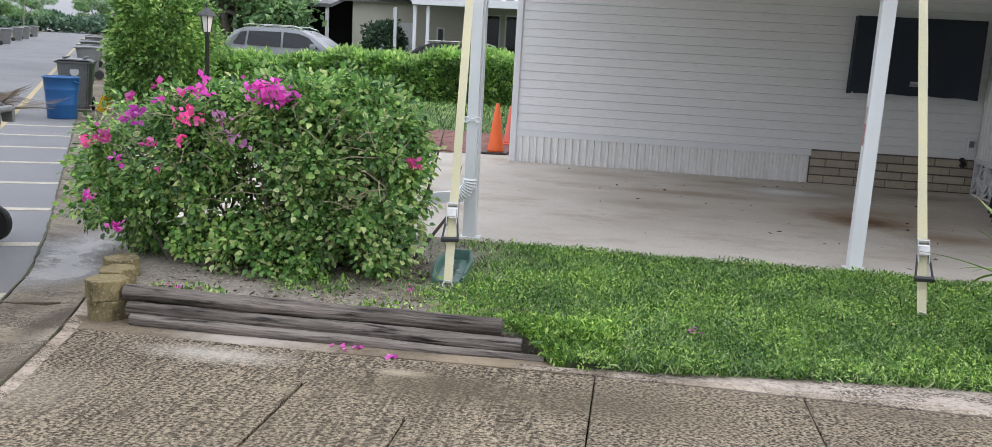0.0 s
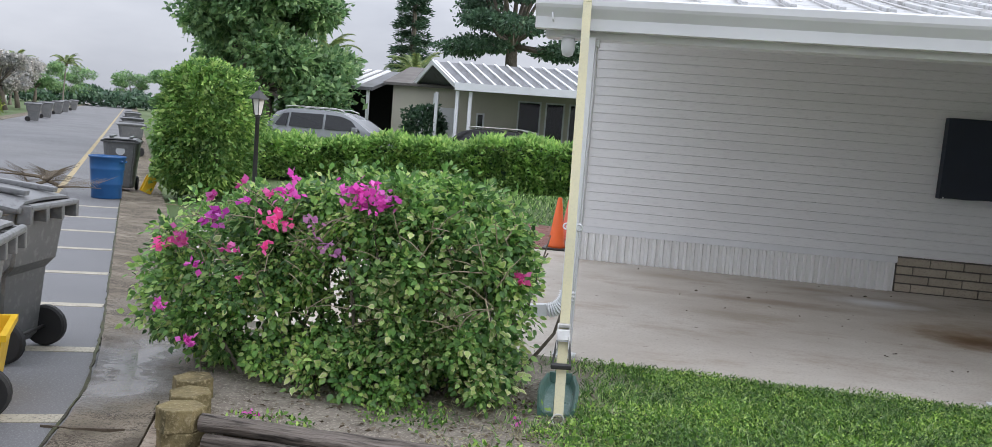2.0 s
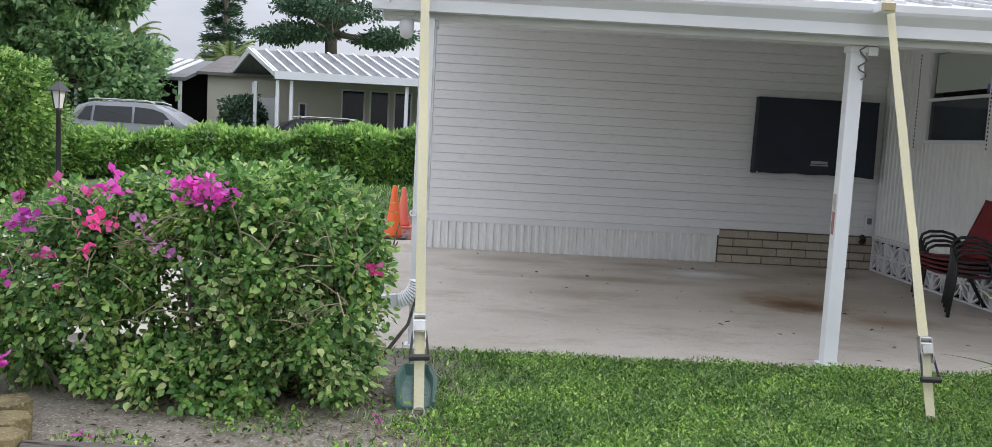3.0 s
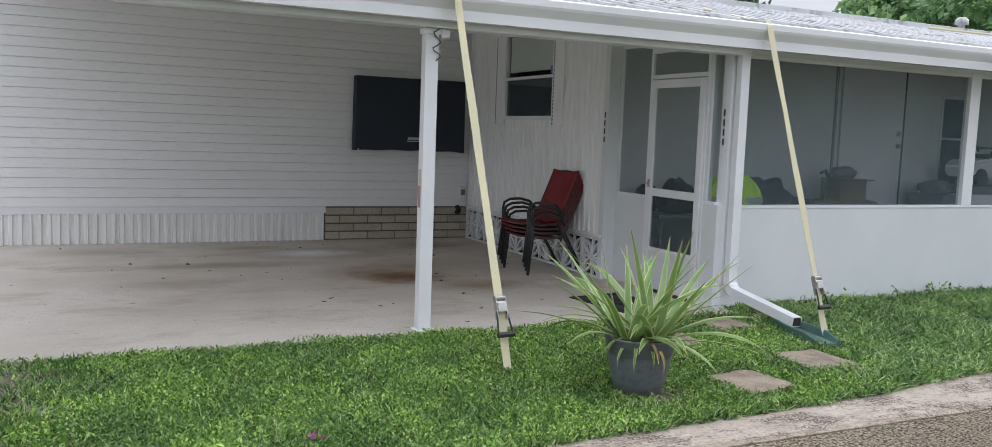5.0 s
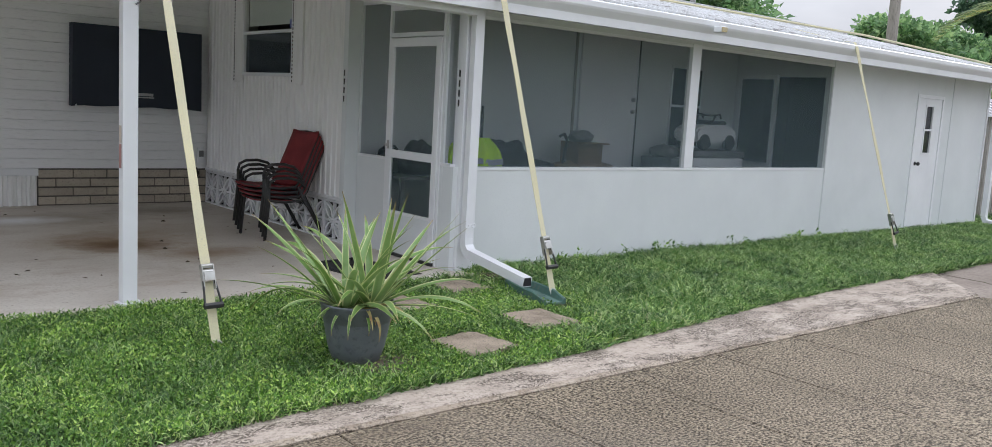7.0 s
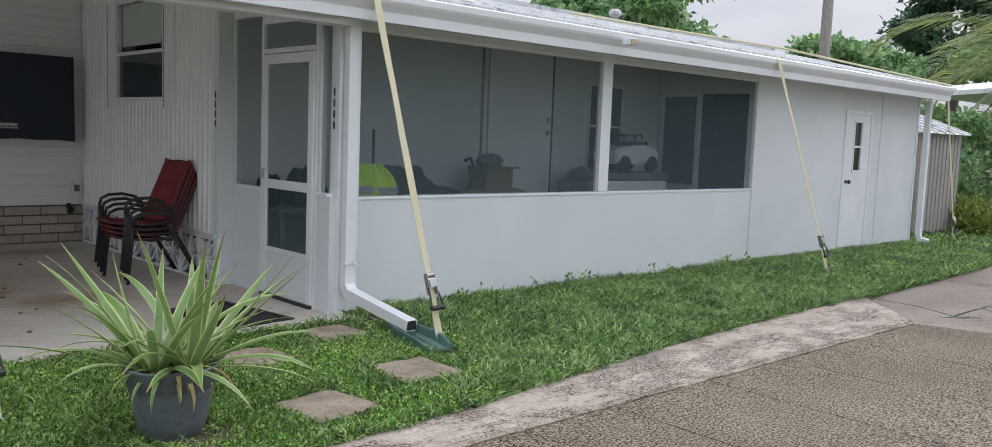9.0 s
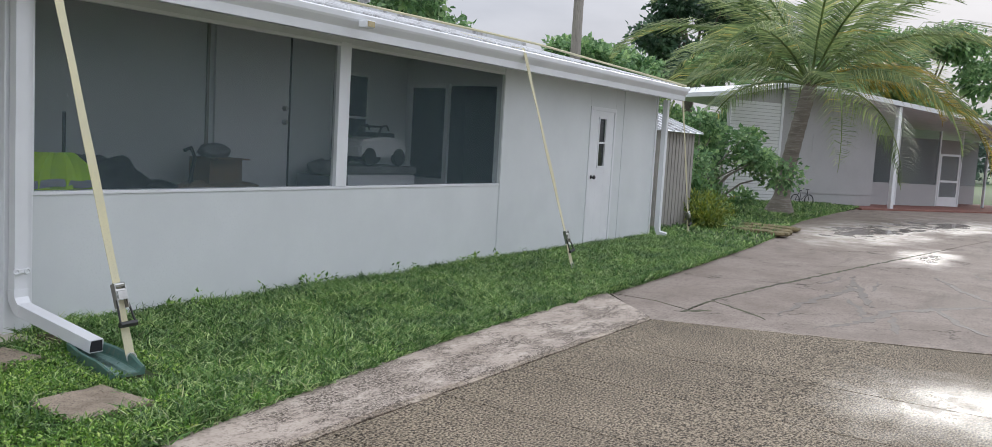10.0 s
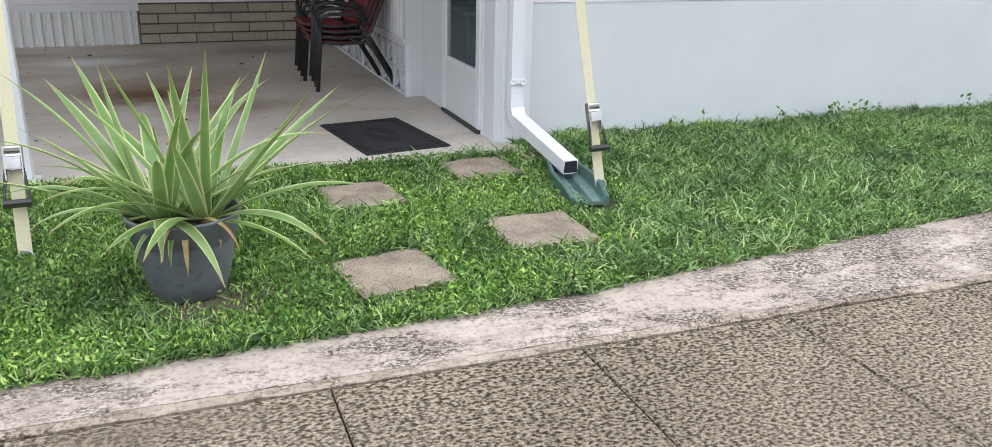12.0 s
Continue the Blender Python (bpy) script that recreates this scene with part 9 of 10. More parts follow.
def neighbour_house():
    """Cream bungalow past the hedge, its carport roof cut along the street."""
    h = thing("neighbour_house", (0, 0, 0.2), "cream bungalow with ribbed metal carport roofs past the hedge", "house")
    fy, k = 28.2, -0.62

    def sk(x, y, z):
        return (x + k * (y - fy), y, z)

    def slab_(pts, thick):
        bm = bmesh.new()
        lo = [bm.verts.new((p[0], p[1], p[2] - thick)) for p in pts]
        hi = [bm.verts.new(p) for p in pts]
        bm.faces.new(lo[::-1])
        bm.faces.new(hi)
        for i in range(len(pts)):
            bm.faces.new((lo[i], lo[(i + 1) % len(pts)], hi[(i + 1) % len(pts)], hi[i]))
        bmesh.ops.recalc_face_normals(bm, faces=bm.faces)
        return bm

    x0, x1, ez, rz, ry = -7.0, 3.0, 2.85, 3.7, 30.4
    roof = part("carport_roof", slab_([sk(x0, fy, ez), sk(x1, fy, ez), sk(x1, ry, rz), sk(x0, ry, rz)], 0.06), M["galv"], h, "ribbed pale metal carport roof")
    bm = slab_([sk(x0, ry, rz), sk(x1, ry, rz), sk(x1, 32.6, ez), sk(x0, 32.6, ez)], 0.06)
    part("back_roof", bm, M["galv"], h)
    n = 24
    for i in range(n):
        x = x0 + 0.08 + (x1 - x0 - 0.1) * i / n
        bm = bmesh.new()
        tube(bm, [sk(x, fy, ez + 0.02), sk(x, ry, rz + 0.02)], 0.03, flat=(0.032, 0.03))
        part("roof_rib", bm, M["trim"], roof)
    bm = bmesh.new()
    tube(bm, [sk(x0 - 0.03, fy - 0.05, ez - 0.06), sk(x1, fy - 0.05, ez - 0.06)], 0.05, flat=(0.07, 0.12))
    part("fascia", bm, M["trim"], h)
    bm = bmesh.new()
    tube(bm, [sk(x0 - 0.03, fy, ez - 0.02), sk(x0 - 0.03, ry, rz - 0.02), sk(x0 - 0.03, 32.6, ez - 0.02)], 0.05, flat=(0.03, 0.08))
    part("verge", bm, M["trim"], h)
    for x, y in ((x0 + 0.12, fy + 0.1), (x0 + 0.55, fy + 0.1), (x0 + 0.1, fy + 1.9), (x0 + 0.4, fy + 2.9), (-2.9, fy + 0.1), (0.6, fy + 0.1)):
        p = sk(x, y, 0)
        part("post", boxes((p[0] - 0.055, p[0] + 0.055, y - 0.05, y + 0.05, 0, 2.65), bevel=0.01), M["trim"], h)
    wy = 32.2
    part("wall", boxes((-10.3, 3.0, wy, wy + 6, 0, 2.95)), M["cream"], h)
    part("roof", slab_([(-10.6, wy - 0.3, 2.98), (3.3, wy - 0.3, 2.98), (3.3, wy + 3, 3.8), (-10.6, wy + 3, 3.8)], 0.1), M["shingle"], h, "low brown-grey roof")
    for xa, xb, za, zb, dark in ((-9.3, -7.9, 0.9, 2.2, 0), (-5.6, -4.75, 0.05, 2.65, 1), (-4.6, -3.9, 0.05, 2.65, 1), (-3.75, -3.1, 0.05, 2.65, 1), (-2.9, -1.6, 0.9, 2.5, 1), (-7.1, -6.8, 0.3, 2.1, 1)):
        w = part("window", boxes((xa, xb, wy - 0.03, wy - 0.004, za, zb), bevel=0.004), M["trim"], h)
        part("pane", boxes((xa + 0.06, xb - 0.06, wy - 0.038, wy - 0.0305, za + 0.06, zb - 0.06)), M["pane"] if dark else M["trim"], w)
    # flat carport further left with deep shade
    part("side_carport_roof", slab_([(-17.5, 31.0, 2.7), (-10.7, 31.0, 2.7), (-10.7, 35.0, 3.55), (-17.5, 35.0, 3.55)], 0.12), M["galv"], h, "flat pale metal roof")
    for i in range(16):
        bm = bmesh.new()
        x = -17.4 + i * 0.4
        tube(bm, [(x, 31.0, 2.72), (x, 35.0, 3.57)], 0.03, flat=(0.09, 0.02))
        part("roof_rib", bm, M["trim"], h)
    for x in (-17.2, -14.4, -10.9):
        part("post", boxes((x - 0.05, x + 0.05, 31.1, 31.2, 0, 2.7)), M["trim"], h)
    # added wall whose black colour is the carport's shade
    part("shade_wall", boxes((-18.0, -10.3, 34.8, 35.0, 0, 3.2)), M["shade_black"], h, "near-black wall standing in for the open carport's deep shade")


def conifer(at, height, label):
    """Layered conifer with drooping whorls."""
    t = thing("conifer", at, label, "tree")
    bm = bmesh.new()
    tube(bm, [(0, 0, 0), (0.1, 0, height * 0.5), (0, 0, height)], [0.28, 0.16, 0.03], seg=8)
    part("trunk", bm, M["bark"], t)
    P, W = [], []
    rr = np.random.default_rng(5)
    z = height * 0.22
    while z < height:
        f = 1 - z / height
        R = 0.25 + 1.5 * f ** 0.8
        for b in range(7):
            a = rr.uniform(0, 6.28)
            m_ = int(50 + 130 * f)
            q = rr.random(m_) ** 0.7
            p = np.stack([np.cos(a) * q * R, np.sin(a) * q * R, z + 0.25 * q * R * 0.5 - 0.2 * q ** 2 * R + rr.normal(0, 0.06, m_)], 1) + rr.normal(0, 0.10, (m_, 3))
            P.append(p)
            W.append(np.stack([np.cos(a) + rr.normal(0, 0.6, m_), np.sin(a) + rr.normal(0, 0.6, m_), rr.normal(0, 0.3, m_) + 0.1], 1))
        z += 0.34 + 0.35 * f
    p, w = np.concatenate(P), np.concatenate(W)
    ob = new("crown", leaves("crown", p, w, rr.uniform(0.2, 0.42, len(p)), M["leaf_dark"], width=0.25, seed=1))
    ob.parent = t


def tree(at, label, trunk_h, limbs, crown_r, n, size, material, seed, flat=0.75, squash=0.55):
    """Branching tree: tapered trunk, limbs, and a clump of leaves round each limb's end."""
    rr = random.Random(seed)
    t = thing("tree", at, label, "tree")
    bm = bmesh.new()
    top = Vector((rr.uniform(-0.4, 0.4), rr.uniform(-0.4, 0.4), trunk_h))
    r0 = 0.055 * trunk_h + 0.12
    tube(bm, [(0, 0, -0.1), top * 0.5 + Vector((0.1, 0, 0)), top], [r0, r0 * 0.75, r0 * 0.6], seg=10)
    P, W = [], []
    for k in range(limbs):
        a = 2 * math.pi * k / limbs * 1.9 + rr.uniform(-0.4, 0.4)
        R = crown_r * rr.uniform(0.35, 0.95)
        end = top + Vector((math.cos(a) * R, math.sin(a) * R, rr.uniform(-0.25, 1.45) * crown_r * flat))
        mid = top.lerp(end, 0.5) + Vector((0, 0, -0.12 * R))
        tube(bm, [top * 0.92, mid, end], [r0 * 0.38, r0 * 0.2, 0.02], seg=6)
        cr = crown_r * rr.uniform(0.28, 0.46)
        p, d = blob_points(n // limbs, tuple(end), (cr, cr, cr * squash), seed * 31 + k, hollow=0.35, power=2.0, lump=0.3)
        P.append(p)
        W.append(look_out(d, k + seed, 0.8, 0.2))
    part("trunk", bm, M["bark"], t, smooth=True)
    p, w = np.concatenate(P), np.concatenate(W)
    g = np.random.default_rng(seed)
    ob = new("crown", leaves("crown", p, w, g.uniform(size * 0.6, size * 1.3, len(p)), material, width=0.6, seed=seed))
    ob.parent = t
    return t


def frond_mesh(length, drop, seed, material, leaf_len=0.6):
    """Feather frond: rachis and hanging leaflets, from the origin along +x."""
    rr = np.random.default_rng(seed)
    n = 96
    V, T = [], []
    el = 0.0
    p = np.zeros(3)
    steps = 20
    path = [p.copy()]
    for k in range(steps):
        f = k / steps
        el -= drop / steps * (0.4 + 1.5 * f)
        p = p + np.array([math.cos(el), 0, math.sin(el)]) * length / steps
        path.append(p.copy())
    path = np.array(path)
    bm = bmesh.new()
    tube(bm, [tuple(q) for q in path], [0.035 * (1 - k / steps) + 0.006 for k in range(steps + 1)], seg=5)
    me0 = bpy.data.meshes.new("tmp")
    bm.to_mesh(me0)
    bm.free()
    v0 = np.empty(len(me0.vertices) * 3, np.float32)
    me0.vertices.foreach_get("co", v0)
    v0 = v0.reshape(-1, 3)
    me0.calc_loop_triangles()
    t0 = np.empty(len(me0.loop_triangles) * 3, np.int32)
    me0.loop_triangles.foreach_get("vertices", t0)
    bpy.data.meshes.remove(me0)
    V.append(v0)
    T.append(t0.reshape(-1, 3))
    base = len(v0)
    for i in range(n * 2):
        f = 0.14 + 0.86 * (i // 2) / n
        q = np.array([np.interp(f * steps, np.arange(steps + 1), path[:, a]) for a in range(3)])
        sgn = 1 if i % 2 else -1
        L = leaf_len * (math.sin(math.pi * min(f * 0.9 + 0.12, 1)) ** 0.6) * rr.uniform(0.8, 1.1)
        d = np.array([0.55, sgn * 0.85, -0.25 + rr.normal(0, 0.12)])
        d /= np.linalg.norm(d)
        w = np.array([0.7, -sgn * 0.3, 0.0]) * 0.022
        m1 = q + d * L * 0.5
        e = q + d * L * 0.92 + np.array([0, 0, -0.42 * L])
        V.append(np.array([q - w, q + w, m1 - w * 0.9, m1 + w * 0.9, e]))
        T.append(np.array([[0, 1, 3], [0, 3, 2], [2, 3, 4]]) + base)
        base += 5
    return tri_mesh("frond", np.concatenate(V), np.concatenate(T), material)


def palm(at, label, height, lean, fronds, length, seed, big=True, yellow=()):
    t = thing("palm_tree", at, label, "palm tree")
    rr = random.Random(seed)
    bm = bmesh.new()
    n = 24
    pts = [(lean[0] * (k / n) ** 1.4, lean[1] * (k / n) ** 1.4, height * k / n) for k in range(n + 1)]
    r0 = 0.30 if big else 0.13
    tube(bm, pts, [r0 * (1.55 - 0.9 * min(k / 4, 1) if k < 4 else 0.72 - 0.1 * k / n + 0.05 * (k % 2)) for k in range(n + 1)], seg=12)
    part("trunk", bm, M["palm_bark"], t, smooth=True)
    hub = Vector(pts[-1])
    kinds = [frond_mesh(length, 1.2, seed, M["palm_leaf"], 0.19 * length), frond_mesh(length * 1.05, 1.5, seed + 1, M["palm_leaf"], 0.19 * length), frond_mesh(length * 0.95, 1.7, seed + 2, M["palm_leaf"], 0.18 * length)]
    yel = frond_mesh(length, 1.5, seed + 3, M["palm_yellow"], 0.2 * length)
    for k in range(fronds):
        a = 137.5 * k + rr.uniform(-12, 12)
        f = k / fronds
        el = 72 - 62 * f + rr.uniform(-8, 8)
        me = yel if k in yellow else kinds[min(2, int(f * 3))]
        ob = new("frond", me)
        ob.parent = t
        ob.matrix_basis = Matrix.Translation(hub + Vector((0, 0, 0.05))) @ pose(0, 0, 0, rr.uniform(-14, 14), -el, a)
    bm = bmesh.new()
    lathe(bm, [(0.10, -0.35), (0.19, -0.1), (0.15, 0.12), (0.04, 0.25)], 12)
    bmesh.ops.transform(bm, matrix=Matrix.Translation(hub), verts=bm.verts)
    part("crownshaft", bm, M["frond_dry"], t)
    return t


def build_west_side():
    leaf_thing("round_bush", (-9.15, 16.7, -0.1), "tall rounded clipped green bush by the street", "bush",
               [(12000, (-0.05, 0, 1.35), (0.82, 0.85, 1.15), 0.80), (3600, (-0.06, -0.2, 1.9), (0.60, 0.6, 0.62), 0.7), (3500, (-0.2, 0, 0.7), (0.74, 0.75, 0.7), 0.75)], M["leaf_round"], 0.115, power=4.0, stems=[([(0, 0, 0), (0.1, 0, 0.7), (0, 0, 1.6)], [0.09, 0.07, 0.03])])
    leaf_thing("round_bush", (-11.6, 21.5, 0.0), "green shrub along the street verge", "bush", [(5000, (0, 0, 1.2), (1.4, 1.2, 1.2), 0.7)], M["leaf_round"], 0.12, stems=[([(0, 0, 0), (0, 0, 1.2)], [0.08, 0.03])])
    hedge()
    suv((-10.1, 26.4, far_z(-10.1, 26.4)), M["car_grey"], "grey sport utility car parked behind the hedge")
    suv((-4.6, 27.4, far_z(-4.6, 27.4) - 0.05), M["car_dark"], "black car parked under the neighbour's carport", 4.6, 1.5)
    neighbour_house()
    tree((-14.6, 31.0, 0.3), "large broad-leaved tree leaning over the parked car", 2.4, 34, 2.9, 42000, 0.26, M["leaf_tree"], 3, 1.15, 0.75)
    leaf_thing("round_bush", (-8.6, 30.6, 0.2), "small dark rounded shrub before the bungalow", "bush", [(2600, (0, 0, 1.35), (0.75, 0.6, 0.8), 0.5)], M["leaf_dark"], 0.16, stems=[([(0, 0, 0), (0, 0, 1.2)], [0.06, 0.03])])
    conifer((-17.3, 58, 0.4), 15.5, "tall layered dark conifer behind the bungalow")
    tree((-8.6, 47, 0.4), "wide dark feathery tree behind the bungalow", 6.4, 30, 3.6, 24000, 0.22, M["leaf_dark"], 9, 1.0, 0.28)
    tree((-27, 64, 0.6), "distant green tree behind roofs", 2.2, 14, 2.6, 7000, 0.4, M["leaf_tree"], 12)
    palm((-21.5, 52, 0.4), "distant feathery palm behind the bungalow", 5.0, (0.4, 0.2), 18, 2.6, 70, False)
    palm((-15.5, 54, 0.4), "distant feathery palm between roofs", 4.4, (-0.3, 0.2), 18, 2.4, 74, False)
    # along the far stretch of the street
    for s, off, r_, sd in ((34, 3.6, 1.8, 21), (44, 4.6, 2.0, 22), (58, 4.5, 2.2, 23), (76, 5.0, 2.4, 24), (98, 4.5, 2.8, 25)):
        x, y = street(s, off)
        tree((x, y, rise(s)), "green street tree along the far verge", 1.8, 10, r_, 7000, 0.34, M["leaf_tree"], sd)
    for s, off, r_, sd, mt in ((70, -8.8, 1.9, 31, "leaf_pink"), (82, -9.2, 2.1, 32, "leaf_pink"), (88, -11.5, 2.3, 33, "leaf_tree"), (110, -10.5, 2.6, 34, "leaf_tree"), (46, -16, 1.6, 35, "leaf_tree"), (140, -9, 3, 36, "leaf_tree"), (150, 0, 3, 37, "leaf_tree")):
        x, y = street(s, off)
        tree((x, y, rise(s)), "pale blossoming tree across the street" if mt == "leaf_pink" else "green tree across the street", 2.0, 14, r_, 12000, 0.22, M[mt], sd)
    for s, off, h, sd in ((52, -9.6, 1.9, 41), (46, -10.6, 2.2, 42), (88, -10.5, 3.6, 43), (125, -8.5, 5.2, 44)):
        x, y = street(s, off)
        palm((x, y, rise(s)), "palm tree on the verge across the street", h, (0.3, 0.1), 18, 2.3, sd, False)
    for s, off in ((50, -8.2), (56, -8.4)):
        x, y = street(s, off)
        leaf_thing("round_bush", (x, y, rise(s) - 0.1), "yellow-green garden shrub across the street", "bush", [(1800, (0, 0, 0.6), (1.1, 1.0, 0.75), 0.5)], M["leaf_yellow"], 0.2)
    for s, off, ln in ((62, -18, 12), (92, -15, 12)):
        x, y = street(s, off)
        hh = thing("distant_house", pose(x, y, rise(s) - 0.2, 0, 0, 122), "low white house with a pale roof across the street", "house")
        part("wall", boxes((-ln / 2, ln / 2, -3, 3, 0, 2.7)), M["wall_white"], hh)
        bm = bmesh.new()
        v = [bm.verts.new(p) for p in ((-ln / 2 - 0.4, -3.5, 2.7), (ln / 2 + 0.4, -3.5, 2.7), (ln / 2 + 0.4, 0, 4.0), (-ln / 2 - 0.4, 0, 4.0), (-ln / 2 - 0.4, 3.5, 2.7), (ln / 2 + 0.4, 3.5, 2.7))]
        for f in ((0, 1, 2, 3), (3, 2, 5, 4), (0, 3, 4), (1, 5, 2), (0, 4, 5, 1)):
            bm.faces.new([v[i] for i in f])
        part("roof", bm, M["roof"], hh)
        for k in range(4):
            x_ = -ln / 2 + 1.5 + k * 2.8
            part("window", boxes((x_, x_ + 1.1, -3.03, -3.003, 0.9, 2.0)), M["pane"], hh)


def build_back_yard():
    # clay pavers behind the carport, then turf
    pv = thing("paving", (0, 0, 0), "red clay paving strip behind the carport slab", "paving", kind="structure")
    part("sand_bed", boxes((-6.5, -1.0, 12.62, 16.2, -0.2, -0.018)), M["soil"], pv)
    me = mesh_of("paver", boxes((-0.195, 0.195, -0.095, 0.095, -0.05, 0.0), bevel=0.006), M["paver_red"])
    for j in range(17):
        for i in range(13):
            ob = new("paver", me)
            ob.parent = pv
            ob.location = (-6.2 + i * 0.4 + (0.2 if j % 2 else 0), 12.75 + j * 0.2, 0.004 * random.uniform(-1, 1))
    rng = np.random.default_rng(55)
    n = 9000
    x, y = rng.uniform(-8, 0.5, n), rng.uniform(16.2, 21, n)
    z = np.array([far_z(a, b) for a, b in zip(x, y)])
    ob = new("back_lawn_grass", leaves("back_lawn_grass", np.stack([x, y, z], 1), rng.normal(0, 0.6, (n, 3)) + np.array([0, 0, 1.0]), rng.uniform(0.07, 0.14, n), M["grass_blade"], width=0.2, seed=4))
    tagged(ob, "green grass before the hedge", "lawn", kind="stuff")


def build_east_side():
    # metal garden shed past the house
    s = thing("garden_shed", pose(18.2, 8.5, -0.05, 0, 0, -3), "small grey metal shed with a white gable roof", "shed")
    part("shed_wall", boxes((-0.9, 0.75, -1.2, 1.5, 0, 1.85)), M["grey_shed"], s)
    bm = bmesh.new()
    for k in range(11):
        x = -0.88 + k * 0.15
        box(bm, x, x + 0.03, -1.214, -1.2, 0.02, 1.83)
    part("wall_rib", bm, M["grey_shed"], s)
    bm = bmesh.new()
    v = [bm.verts.new(p) for p in ((-1.0, -1.35, 1.84), (0.85, -1.35, 1.84), (0.85, 0.15, 2.4), (-1.0, 0.15, 2.4), (-1.0, 1.65, 1.84), (0.85, 1.65, 1.84))]
    for f in ((0, 1, 2, 3), (3, 2, 5, 4), (0, 3, 4), (1, 5, 2), (0, 4, 5, 1)):
        bm.faces.new([v[i] for i in f])
    bmesh.ops.recalc_face_normals(bm, faces=bm.faces)
    roof = part("shed_roof", bm, M["trim"], s, "white sheet roof")
    for k in range(6):
        bm = bmesh.new()
        x = -0.93 + k * 0.34
        tube(bm, [(x, -1.36, 1.85), (x, 0.15, 2.41)], 0.02, flat=(0.02, 0.02))
        part("roof_seam", bm, M["roof"], roof)
    # coconut palm by the drive
    palm((25.85, 7.3, -0.14), "leaning coconut palm with yellowing lower fronds by the drive", 3.45, (0.3, -0.45), 27, 5.8, 61, True, yellow=(18, 23))
    rs = random.Random(23)
    lumps_, stems_ = [], []
    for k in range(30):
        a_ = rs.uniform(0, 6.28)
        R = rs.uniform(0.5, 2.3)
        top = Vector((math.cos(a_) * R * 0.8, math.sin(a_) * R, rs.uniform(0.5, 3.1) - 0.35 * R))
        top.z = max(top.z, 0.45)
        r_ = rs.uniform(0.3, 0.62)
        lumps_.append((int(330 * r_ / 0.45), tuple(top), (r_, r_, r_ * 0.62), 0.15))
        root = Vector((rs.uniform(-0.25, 0.25), rs.uniform(-0.3, 0.3), -0.1))
        mid = root.lerp(top, 0.55) + Vector((0, 0, 0.25))
        stems_.append(([root, mid, top], [0.035, 0.022, 0.008]))
    leaf_thing("tall_shrub", (22.9, 8.8, -0.1), "large loose green shrub with bare pale stems", "bush", lumps_, M["leaf_tree"], 0.13, width=0.7, stems=stems_, trunk_mat=M["pole_wood"])
    leaf_thing("low_shrub", (19.0, 7.0, -0.1), "low yellow-green shrub at the shed's foot", "bush", [(1300, (0.15, 0.1, 0.38), (0.62, 0.6, 0.36), 0.2), (700, (-0.4, -0.2, 0.22), (0.35, 0.3, 0.22), 0.2)], M["leaf_yellow"], 0.12, width=0.3, spread=0.8, down=-0.4)
    # flat stones at the lawn's edge
    rr = random.Random(5)
    for k in range(9):
        bm = bmesh.new()
        lathe(bm, [(0.24, 0), (0.26, 0.03), (0.24, 0.07), (0.12, 0.085)], 9)
        for v in bm.verts:
            v.co += Vector((1, 1, 0.3)) * 0.06 * noise.noise(v.co * 5 + Vector((k, k, 0)))
        row = k % 3
        solo("edging_stone", bm, M["stump"], "flat dark stone stacked at the lawn edge", "stone", "lawn edging stones", at=pose(19.3 + 0.55 * (k // 3) * 1.4 + rr.uniform(-0.1, 0.1), 5.6 + 0.33 * row + 0.1 * (k // 3), -0.1, 0, 0, rr.uniform(0, 180)))
    # house at the end of the drive
    ang = math.degrees(math.atan2(-0.56, 0.83))
    h = thing("white_bungalow", pose(31.6, 8.6, -0.12, 0, 0, ang), "white bungalow with a screened carport at the drive's end", "house")
    def slab_under(outline, y0, y1):
        """A solid with the given outline in x and z, from y0 to y1."""
        bm = bmesh.new()
        ga = [[bm.verts.new((x, y, z)) for x, z in outline] for y in (y0, y1)]
        bm.faces.new(ga[0])
        bm.faces.new(ga[1][::-1])
        for k in range(len(outline)):
            j = (k + 1) % len(outline)
            bm.faces.new((ga[0][k], ga[1][k], ga[1][j], ga[0][j]))
        bmesh.ops.recalc_face_normals(bm, faces=bm.faces)
        return bm

    # white front coloured grey as it stands in shade, boards left bright
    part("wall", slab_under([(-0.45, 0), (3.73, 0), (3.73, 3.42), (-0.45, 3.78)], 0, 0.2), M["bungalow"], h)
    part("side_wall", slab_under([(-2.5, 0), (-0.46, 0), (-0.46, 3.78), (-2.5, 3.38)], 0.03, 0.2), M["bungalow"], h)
    part("corner_trim", boxes((-0.53, -0.43, -0.03, 0.0, 0, 3.72)), M["trim"], h)
    board = mesh_of("side_board", boxes((-2.5, -0.53, 0.0, 0.03, 0.1, 0.195)), M["siding"])
    for k in range(29):
        ob = new("side_board", board)
        ob.parent = h
        ob.location.z = k * 0.11
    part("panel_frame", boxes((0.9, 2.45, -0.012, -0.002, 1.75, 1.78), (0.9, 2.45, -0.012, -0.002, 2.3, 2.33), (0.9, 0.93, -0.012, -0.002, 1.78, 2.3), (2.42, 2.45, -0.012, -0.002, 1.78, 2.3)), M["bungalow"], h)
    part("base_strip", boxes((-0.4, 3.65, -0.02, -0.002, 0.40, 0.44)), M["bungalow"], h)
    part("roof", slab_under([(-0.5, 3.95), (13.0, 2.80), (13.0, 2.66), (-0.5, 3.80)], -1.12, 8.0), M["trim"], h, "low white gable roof")
